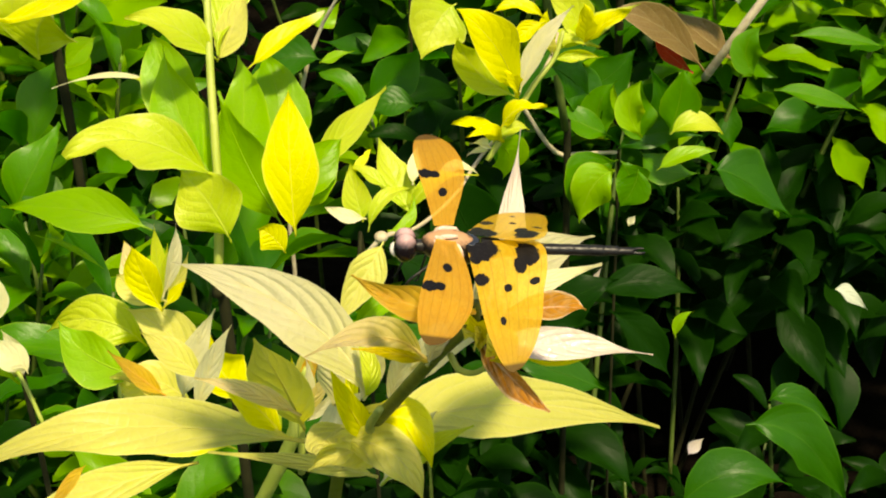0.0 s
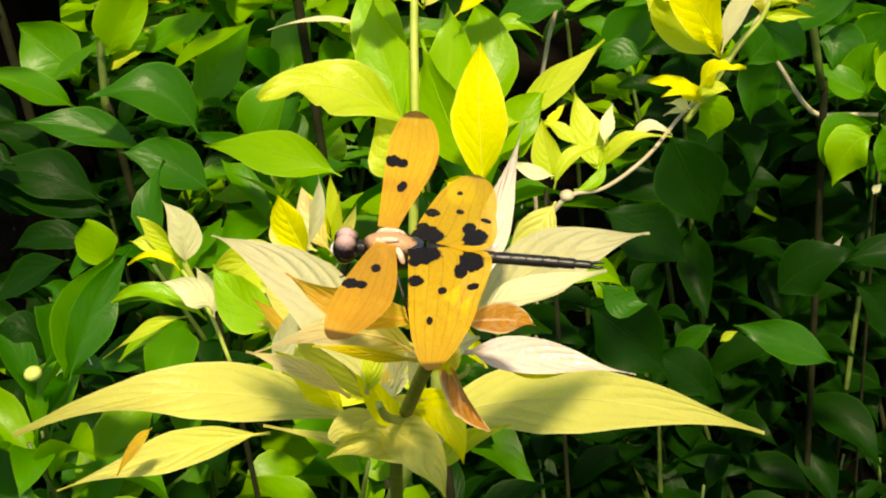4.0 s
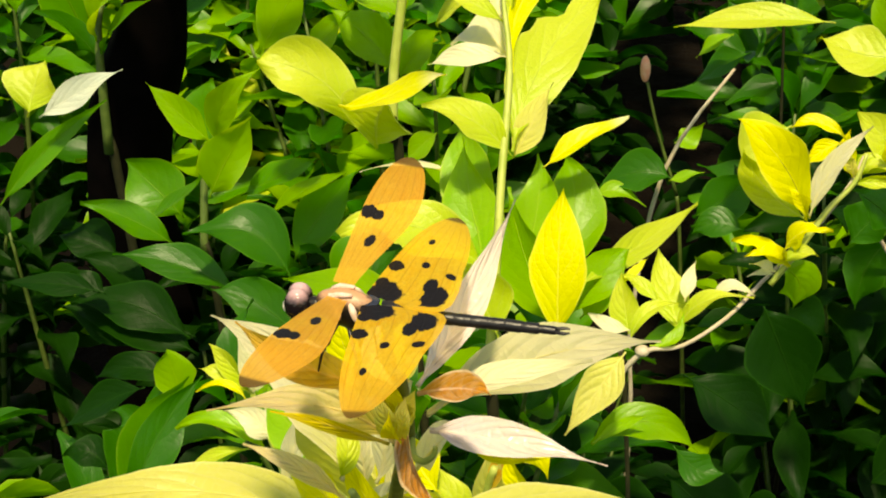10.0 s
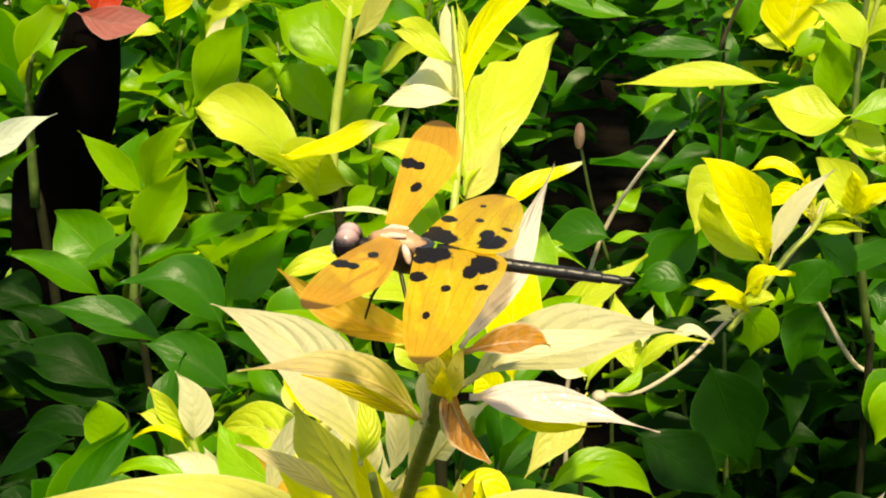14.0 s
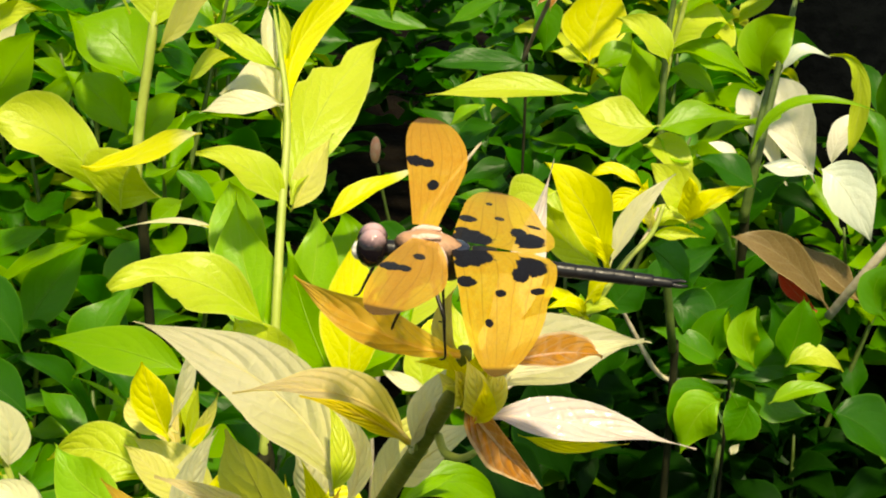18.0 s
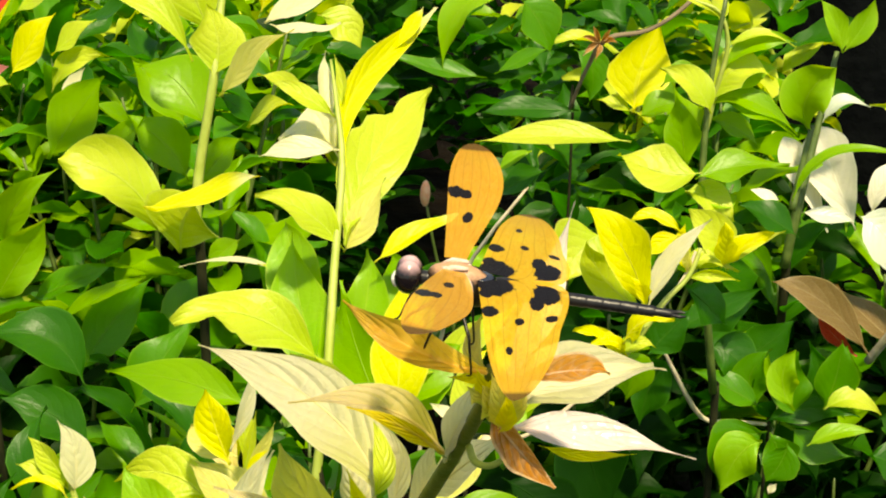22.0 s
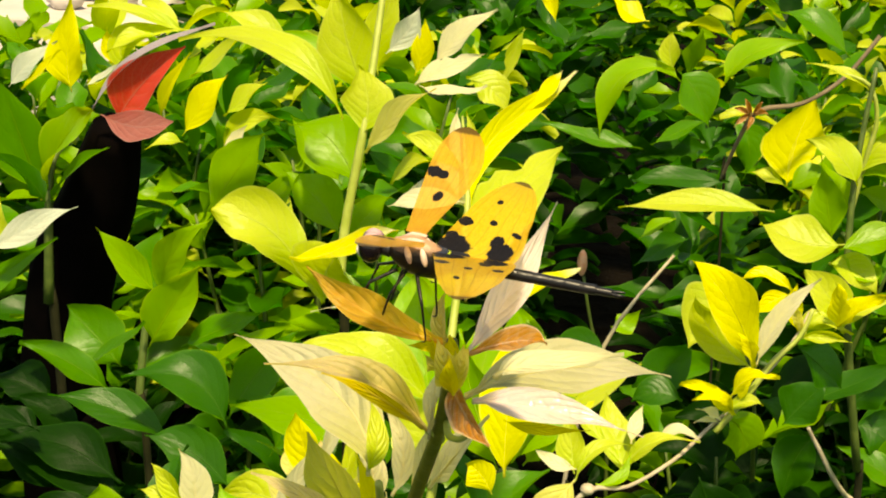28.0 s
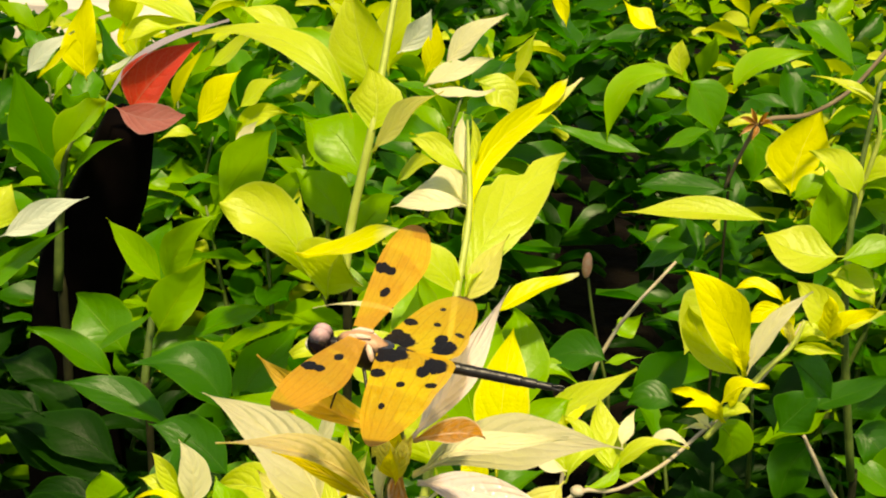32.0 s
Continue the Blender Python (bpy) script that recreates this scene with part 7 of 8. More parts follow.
leaf(left_far_shoot, "lime", (-0.4053, 1.0000, -0.1602), (-0.4432, 1.0000, -0.1468), (-0.4806, 0.9800, -0.1405), 0.0196, face=(0, -0.4, 0.9), fold=0.3)
leaf(left_far_shoot, "lime", (-0.4264, 1.0000, -0.1640), (-0.4451, 0.9900, -0.1641), (-0.4647, 0.9800, -0.1773), 0.0167, face=(0, -0.5, 0.85), fold=0.3)
leaf(left_far_shoot, "yellow", (-0.4652, 1.0000, -0.1924), (-0.4701, 1.0000, -0.1767), (-0.4720, 1.0000, -0.1607), 0.0151, face=(0.1, -0.8, 0.5))
leaf(left_far_shoot, "silver", (-0.4828, 0.9800, -0.2056), (-0.4678, 0.9800, -0.1965), (-0.4469, 0.9700, -0.1813), 0.0093)
leaf(left_far_shoot, "lime", (-0.3716, 1.0000, -0.2269), (-0.3533, 1.0000, -0.2092), (-0.3351, 1.0000, -0.1950), 0.0206, face=(0, -0.6, 0.8), fold=0.3)
leaf(left_far_shoot, "lime", (-0.3887, 0.9500, -0.2386), (-0.3993, 0.9400, -0.2355), (-0.4136, 0.9300, -0.2421), 0.0136, fold=0.3)
leaf(left_far_shoot, "yellow", (-0.4080, 0.9500, -0.2196), (-0.3967, 0.9400, -0.1909), (-0.3749, 0.9300, -0.1607), 0.0117, face=(0.2, -0.7, 0.6), fold=0.3)
leaf(left_far_shoot, "lime", (-0.4073, 1.0200, -0.2008), (-0.3826, 1.0200, -0.1815), (-0.3543, 1.0000, -0.1574), 0.0217, fold=0.3)
leaf(left_far_shoot, "lime", (-0.3301, 1.0500, -0.1869), (-0.3557, 1.0500, -0.1602), (-0.3960, 1.0500, -0.1484), 0.0258, face=(0, -0.5, 0.85), fold=0.3)
leaf(left_far_shoot, "spring", (-0.2669, 1.0000, -0.1948), (-0.2965, 1.0000, -0.1678), (-0.3351, 1.0000, -0.1537), 0.0285, face=(-0.1, -0.6, 0.8), fold=0.3)
stalk(pale_shoot, "lower_stem", [(-0.0720, 0.2700, -0.3000), (-0.0680, 0.2760, -0.3500), (-0.0520, 0.3000, -0.9300)], [0.003, 0.0027, 0.0027], SHADED_STEM, 8)
stalk(centre_shoot, "lower_stem", [(-0.0822, 0.4300, -0.2768), (-0.0782, 0.4360, -0.3268), (-0.0622, 0.4600, -0.9300)], [0.0032, 0.00288, 0.00288], SHADED_STEM, 8)
stalk(left_shoot, "lower_stem", [(-0.1899, 0.6800, -0.2558), (-0.1859, 0.6860, -0.3058), (-0.1699, 0.7100, -0.9300)], [0.0034, 0.00306, 0.00306], SHADED_STEM, 8)
stalk(side_shoot, "lower_stem", [(-0.3312, 0.7000, -0.3531), (-0.3272, 0.7060, -0.4031), (-0.3112, 0.7300, -0.9300)], [0.003, 0.0027, 0.0027], SHADED_STEM, 8)
stalk(low_bud_shoot, "lower_stem", [(-0.1739, 0.3850, -0.2863), (-0.1699, 0.3910, -0.3363), (-0.1539, 0.4150, -0.9300)], [0.0016, 0.00144, 0.00144], SHADED_STEM, 8)
stalk(branch, "lower_stem", [(-0.0142, 0.3850, -0.2339), (-0.0102, 0.3910, -0.2839), (0.0058, 0.4150, -0.9300)], [0.0012, 0.00108, 0.00108], SHADED_STEM, 8)
stalk(right_shoot, "lower_stem", [(0.1469, 0.8000, -0.3847), (0.1509, 0.8060, -0.4347), (0.1669, 0.8300, -0.9300)], [0.003, 0.0027, 0.0027], SHADED_STEM, 8)
stalk(yellow_leaf_shoot, "lower_stem", [(0.0357, 0.9000, -0.2158), (0.0397, 0.9060, -0.2658), (0.0557, 0.9300, -0.9300)], [0.0012, 0.00108, 0.00108], SHADED_STEM, 8)
stalk(far_right_shoot, "lower_stem", [(0.2199, 1.0000, -0.3634), (0.2239, 1.0060, -0.4134), (0.2399, 1.0300, -0.9300)], [0.004, 0.0036, 0.0036], SHADED_STEM, 8)
stalk(low_twig, "lower_stem", [(0.1899, 0.8200, -0.4161), (0.1939, 0.8260, -0.4661), (0.2099, 0.8500, -0.9300)], [0.0014, 0.00126, 0.00126], SHADED_STEM, 8)
# near-black column added where only shade lies under the bracts
stalk(red_flower, "lower_stem", [(-0.4591, 0.8600, -0.4366), (-0.4551, 0.8660, -0.4866), (-0.4391, 0.8900, -0.9300)], [0.036, 0.0396, 0.0456], STALK_AND_SHADE, 8)
stalk(left_far_shoot, "lower_stem", [(-0.4391, 0.8000, -0.3278), (-0.4351, 0.8060, -0.3778), (-0.4191, 0.8300, -0.9300)], [0.004, 0.0036, 0.0036], SHADED_STEM, 8)
stalk(pink_bud_stem, "lower_stem", [(-0.0473, 1.0972, -0.4713), (-0.0423, 1.1022, -0.5513), (-0.0273, 1.1172, -0.9300)], [0.0016, 0.0018, 0.0024], GREEN_STEM, 8)


# ---------------------------------------------------------------- the dragonfly
def wing_material(name, spots, tip, tone, other, shine, clearness):
    """Amber wing membrane with black patches, fine veins and a see-through outer part."""
    m, nt = tree_of(name)
    link = nt.links.new
    uv = nt.nodes.new("ShaderNodeUVMap")
    wob = node(nt, "TexNoise", Scale=17.0, Detail=4.0)
    link(uv.outputs[0], wob.inputs["Vector"])
    sep = nt.nodes.new("ShaderNodeSeparateXYZ")
    link(uv.outputs[0], sep.inputs[0])
    jag = maths(nt, "MULTIPLY", maths(nt, "SUBTRACT", wob.outputs["Fac"], 0.5), 1.5)
    black = None
    for us, vs, a, b in spots:
        du = maths(nt, "DIVIDE", maths(nt, "SUBTRACT", sep.outputs[0], us), a)
        dv = maths(nt, "DIVIDE", maths(nt, "SUBTRACT", sep.outputs[1], vs), b)
        d = maths(nt, "ADD", maths(nt, "ADD", maths(nt, "MULTIPLY", du, du), maths(nt, "MULTIPLY", dv, dv)), jag)
        one = ramp(nt, d, 1.15, 0.85)
        black = one if black is None else maths(nt, "MAXIMUM", black, one)
    edge = ramp(nt, sep.outputs[0], tip, tip + 0.03)
    black = maths(nt, "MAXIMUM", black, maths(nt, "MULTIPLY", edge, 0.8))
    stretch = nt.nodes.new("ShaderNodeMapping")
    stretch.inputs["Scale"].default_value = (34, 22, 1)
    link(uv.outputs[0], stretch.inputs["Vector"])
    cells = nt.nodes.new("ShaderNodeTexVoronoi")
    cells.feature = "DISTANCE_TO_EDGE"
    cells.inputs["Scale"].default_value = 1.0
    link(stretch.outputs[0], cells.inputs["Vector"])
    net = ramp(nt, cells.outputs["Distance"], 0.09, 0.03)
    long_vein = maths(nt, "ABSOLUTE", maths(nt, "SUBTRACT", maths(nt, "FRACT", maths(nt, "MULTIPLY", sep.outputs[1], 6.0)), 0.5))
    net = maths(nt, "MAXIMUM", maths(nt, "MULTIPLY", net, 0.5), ramp(nt, long_vein, 0.07, 0.02))
    amber = mixed(nt, ramp(nt, wob.outputs["Fac"], 0.35, 0.7), tone, other)
    amber = mixed(nt, maths(nt, "MULTIPLY", ramp(nt, sep.outputs[0], 0.55, 1.0), 0.6), amber, (0.74, 0.36, 0.05))
    amber = mixed(nt, maths(nt, "MULTIPLY", net, 0.26), amber, (0.25, 0.09, 0.02))
    colour = mixed(nt, black, amber, (0.012, 0.010, 0.012))
    bump = node(nt, "Bump", Strength=0.5, Distance=0.0001)
    link(net, bump.inputs["Height"])
    skin = node(nt, "BsdfPrincipled", Roughness=0.36)
    skin.inputs["Specular IOR Level"].default_value = 0.35
    link(colour, skin.inputs["Base Color"])
    link(bump.outputs[0], skin.inputs["Normal"])
    glow = nt.nodes.new("ShaderNodeBsdfTranslucent")
    link(mixed(nt, black, mixed(nt, maths(nt, "MULTIPLY", net, 0.3), shine, (0.4, 0.15, 0.02)), (0.008, 0.006, 0.008)), glow.inputs["Color"])
    solid = nt.nodes.new("ShaderNodeMixShader")
    solid.inputs[0].default_value = 0.45
    link(skin.outputs[0], solid.inputs[1])
    link(glow.outputs[0], solid.inputs[2])
    clear = nt.nodes.new("ShaderNodeBsdfTransparent")
    clear.inputs["Color"].default_value = (1.0, 0.86, 0.46, 1)
    film = nt.nodes.new("ShaderNodeMixShader")
    link(maths(nt, "MULTIPLY", maths(nt, "SUBTRACT", 1.0, black), clearness), film.inputs[0])
    link(solid.outputs[0], film.inputs[1])
    link(clear.outputs[0], film.inputs[2])
    out = nt.nodes.new("ShaderNodeOutputMaterial")
    link(film.outputs[0], out.inputs[0])
    return m


def two_tone(name, low, high, z0, z1, rough, mottle=0.0, hairs=0.0018):
    """Dark below, paler above: own colouring with light from above put in, with fine hairs or facets."""
    m, nt = tree_of(name)
    link = nt.links.new
    coord = nt.nodes.new("ShaderNodeTexCoord")
    sep = nt.nodes.new("ShaderNodeSeparateXYZ")
    link(coord.outputs["Object"], sep.inputs[0])
    fine = node(nt, "TexNoise", Scale=1800.0, Detail=3.0)
    link(coord.outputs["Object"], fine.inputs["Vector"])
    z = maths(nt, "ADD", sep.outputs[2], maths(nt, "MULTIPLY", maths(nt, "SUBTRACT", fine.outputs["Fac"], 0.5), hairs))
    skin = node(nt, "BsdfPrincipled", Roughness=rough)
    mark = node(nt, "TexNoise", Scale=520.0, Detail=2.0)
    link(coord.outputs["Object"], mark.inputs["Vector"])
    top = mixed(nt, maths(nt, "MULTIPLY", ramp(nt, mark.outputs["Fac"], 0.45, 0.62), mottle), high, low)
    link(mixed(nt, ramp(nt, z, z0, z1), low, top), skin.inputs["Base Color"])
    bump = node(nt, "Bump", Strength=0.5, Distance=0.0002)
    link(fine.outputs["Fac"], bump.inputs["Height"])
    link(bump.outputs[0], skin.inputs["Normal"])
    out = nt.nodes.new("ShaderNodeOutputMaterial")
    link(skin.outputs[0], out.inputs[0])
    return m


FORE_WING = wing_material("amber_forewing", [(0.31, 0.48, 0.045, 0.12), (0.51, 0.14, 0.05, 0.16), (0.50, 0.34, 0.04, 0.12)], 0.91, (0.92, 0.50, 0.07), (0.86, 0.40, 0.04), (1.0, 0.62, 0.08), 0.26)
HIND_WING = wing_material("amber_hindwing", [(0.00, 0.20, 0.16, 0.24), (0.13, 0.08, 0.05, 0.08), (0.31, 0.09, 0.05, 0.10), (0.15, 0.76, 0.10, 0.15), (0.23, 0.64, 0.07, 0.09),
                                             (0.40, 0.45, 0.032, 0.06), (0.37, 0.84, 0.030, 0.08), (0.64, 0.32, 0.032, 0.055)], 0.93, (0.95, 0.62, 0.06), (0.90, 0.49, 0.03), (1.0, 0.80, 0.10), 0.27)
# two-tone eye; its pink top also holds the glint of the sky
EYE = two_tone("compound_eye", (0.008, 0.006, 0.008), (0.58, 0.36, 0.37), 0.0012, 0.0032, 0.07, 0.0, 0.0006)
FACE = plain_material("pale_face", (0.70, 0.64, 0.56), (0.82, 0.78, 0.72), 500, 0.25)
STRIPE = plain_material("tan_stripe", (0.60, 0.38, 0.28), (0.76, 0.58, 0.50), 500, 0.18)
SHINE = plain_material("blue_black_shine", (0.010, 0.012, 0.020), (0.03, 0.034, 0.05), 600, 0.2, bump_height=0.0001, spec=0.9)
BODY = plain_material("black_body", (0.006, 0.006, 0.007), (0.014, 0.013, 0.014), 500, 0.36, bump_height=0.0001, spec=0.35)
THORAX = two_tone("hairy_bronze_thorax", (0.010, 0.008, 0.008), (0.44, 0.24, 0.13), 0.0008, 0.0026, 0.4, 0.6)


def wing_mesh(length, chord, lead, side):
    """A corrugated membrane along +x, its front edge towards +y; side -1 mirrors its upper face."""
    bm = bmesh.new()
    uvs = bm.loops.layers.uv.new("UVMap")
    nu, nv, grid = 26, 12, []
    for i in range(nu + 1):
        s = 1 - (1 - i / nu) ** 1.7
        c = chord(s) * length
        end = math.sqrt(max(0.0, 1 - max(0, (s - 0.50) / 0.50) ** 2.3))
        row = []
        for j in range(nv + 1):
            q = j / nv
            x = length * s
            y = lead(s) * length - c * (0.42 + (q - 0.42) * end)
            z = side * (0.0002 * math.sin(q * 38) * (1 - q) + 0.035 * length * math.sin(s * 3.1) + 0.01 * length * q * q * math.sin(s * 9))
            row.append((bm.verts.new((x, y, z)), (s, q)))
        grid.append(row)
    for r0, r1 in zip(grid, grid[1:]):
        for j in range(nv):
            quad = (r0[j], r0[j + 1], r1[j + 1], r1[j])
            f = bm.faces.new([v for v, _ in quad])
            for loop, (_, uv) in zip(f.loops, quad):
                loop[uvs].uv = uv
    return bm


def fore_chord(s):
    return 0.12 + 0.20 * math.sin(math.pi / 2 * min(1, s / 0.72)) ** 1.1


def hind_chord(s):
    return (0.51 + 0.03 * math.sin(math.pi * min(1, s / 0.45)) - 0.21 * s ** 1.3) * min(1, 0.80 + s * 2.4)


def dragonfly_thing():
    fly = thing("dragonfly", (-0.0047, 0.0045, 0.0057), "amber-winged dragonfly with black wing patches perched on a leaf tip", "dragonfly")
    bm = blob((0.0056, 0.0025, 0.0033), (0.0012, 0, -0.0002), pose(0, 0, 0, 0, -12, 0), 18, 12)
    for v in bm.verts:
        v.co *= 1 + 0.05 * noise.noise(v.co * 900)
    part("thorax", bm, THORAX, fly, "hairy thorax, pale tan above and black below")
    for y in (-1, 1):
        for x in (0.0028, 0.0002):
            part("thorax_stripe", blob((0.0006, 0.0006, 0.0016), (x, y * 0.0026, 0.0010), pose(0, 0, 0, y * 20, 25, 0), 8, 6), STRIPE, fly, "pale shining side stripe")
        part("thorax_stripe", tube([(0.0050, y * 0.0010, 0.0016), (0.0030, y * 0.0012, 0.0029), (0.0006, y * 0.0011, 0.0031)], [0.0003, 0.0006, 0.0003], 8), STRIPE, fly, "pale tan stripe along the back")
    part("wing_root", blob((0.0013, 0.0024, 0.0003), (0.0034, 0, 0.0026), None, 12, 6), STRIPE, fly, "pale wing root")
    part("wing_root", blob((0.0017, 0.0018, 0.0002), (-0.0018, 0, 0.0017), None, 14, 6), SHINE, fly, "blue-black shining wing root")
    part("neck", tube([(0.0062, 0, 0.0), (0.0085, 0, 0.0)], [0.0013, 0.0010], 8), BODY, fly)
    head = part("head", blob((0.0016, 0.0022, 0.0019), (0.0092, 0, -0.0003), None, 14, 9), BODY, fly)
    for y in (-1, 1):
        part("eye", blob((0.0021, 0.0019, 0.0026), (0.0094, y * 0.0011, 0.0003), pose(0, 0, 0, y * 12, 0, 0), 18, 12), EYE, head, "large dark brown glossy eye")
    part("face", blob((0.0010, 0.0014, 0.0013), (0.0110, 0, -0.0008), None, 12, 8), FACE, head, "pale greyish face")
    x = -0.0040
    for i in range(10):
        n = 0.0030 if i < 2 else 0.00262
        r0 = (0.0019, 0.0015, 0.00115, 0.00105, 0.00102, 0.00100, 0.00100, 0.00098, 0.00090, 0.0007)[i]
        part("abdomen_segment", tube([(x + 0.0002, 0, 0), (x - n * 0.3, 0, 0), (x - n * 0.85, 0, 0), (x - n, 0, 0)], [r0 * 0.93, r0, r0 * 0.99, r0 * 0.92], 12), BODY, fly)
        x -= n
    for y in (-1, 1):
        part("tail_appendage", tube([(x, y * 0.0004, 0), (x - 0.0012, y * 0.0007, 0.0001), (x - 0.0021, y * 0.0005, 0.0002)], [0.00035, 0.0003, 0.00012], 6), BODY, fly)
    for y in (-1, 1):
        for k, (x0, knee, foot) in enumerate((((0.0045), (0.0085, 0.0036, -0.0048), (0.0100, 0.0030, -0.0092)),
                                              ((0.0030), (0.0046, 0.0052, -0.0054), (0.0058, 0.0044, -0.0110)),
                                              ((0.0012), (-0.0010, 0.0058, -0.0060), (-0.0022, 0.0048, -0.0128)))):
            leg = part("leg", tube([(x0, y * 0.0015, -0.0025), (knee[0], y * knee[1], knee[2])], [0.00034, 0.00026], 6), BODY, fly)
            part("shin", tube([(knee[0], y * knee[1], knee[2]), ((knee[0] + foot[0]) / 2, y * (knee[1] + foot[1]) / 2, (knee[2] + foot[2]) / 2), (foot[0], y * foot[1], foot[2]), (foot[0] + 0.0007, y * foot[1], foot[2] - 0.0004)], [0.00026, 0.0002, 0.00016, 0.0001], 6), BODY, leg)
    wings = []
    for name, length, chord, material, side, lead in (
            ("far_forewing", 0.0285, fore_chord, FORE_WING, 1, lambda s: 0.05 + 0.03 * s), ("far_hindwing", 0.0262, hind_chord, HIND_WING, 1, lambda s: 0.05 + 0.06 * s),
            ("near_forewing", 0.0285, fore_chord, FORE_WING, -1, lambda s: 0.05 + 0.03 * s), ("near_hindwing", 0.0262, hind_chord, HIND_WING, -1, lambda s: 0.05 + 0.06 * s)):
        wings.append(part(name.split("_")[1], wing_mesh(length, chord, lead, side), material, fly, "amber wing with black patches"))
    return (fly, *wings)


dragonfly, far_forewing, far_hindwing, near_forewing, near_hindwing = dragonfly_thing()


def motions():
    """The shoot sways in the breeze; the insect rides on it and shifts its wings."""
    walk(young_shoot, [(0, pose(-0.0253, 0.0854, -0.1145)), (1, pose(-0.0231, 0.0844, -0.1177)), (2, pose(-0.0227, 0.0833, -0.1137)), (3, pose(-0.0262, 0.0817, -0.1172)), (5.5, pose(-0.0276, 0.0859, -0.1152)), (6, pose(-0.0281, 0.0868, -0.1170)), (6.5, pose(-0.0272, 0.0864, -0.1157)), (7, pose(-0.0275, 0.0876, -0.1160)), (7.5, pose(-0.0273, 0.0862, -0.1149)), (8, pose(-0.0253, 0.0879, -0.1169)), (8.5, pose(-0.0273, 0.0863, -0.1132)), (9, pose(-0.0271, 0.0872, -0.1168)), (9.5, pose(-0.0261, 0.0862, -0.1152)), (10, pose(-0.0305, 0.0814, -0.1140)), (10.5, pose(-0.0277, 0.0859, -0.1199)), (11, pose(-0.0282, 0.0861, -0.1190)), (12, pose(-0.0302, 0.0874, -0.1193)), (13, pose(-0.0278, 0.0871, -0.1171)), (14, pose(-0.0288, 0.0887, -0.1162)), (16.5, pose(-0.0250, 0.0882, -0.1186)), (17, pose(-0.0245, 0.0863, -0.1185)), (18, pose(-0.0226, 0.0856, -0.1172)), (19, pose(-0.0249, 0.0827, -0.1195)), (20, pose(-0.0260, 0.0851, -0.1198)), (21, pose(-0.0261, 0.0868, -0.1174)), (22, pose(-0.0244, 0.0847, -0.1168)), (23, pose(-0.0272, 0.0851, -0.1153)), (24, pose(-0.0297, 0.0897, -0.1157)), (24.5, pose(-0.0291, 0.0875, -0.1163)), (26.5, pose(-0.0270, 0.0826, -0.1178)), (27, pose(-0.0252, 0.0886, -0.1166)), (27.5, pose(-0.0279, 0.0860, -0.1168)), (28, pose(-0.0261, 0.0889, -0.1169)), (28.5, pose(-0.0255, 0.0860, -0.1174)), (29, pose(-0.0254, 0.0871, -0.1187)), (29.5, pose(-0.0243, 0.0861, -0.1157)), (30, pose(-0.0226, 0.0848, -0.1244)), (30.5, pose(-0.0217, 0.0862, -0.1173)), (31, pose(-0.0259, 0.0827, -0.1182)), (31.5, pose(-0.0319, 0.0857, -0.1201)), (32, pose(-0.0289, 0.0795, -0.1284))])
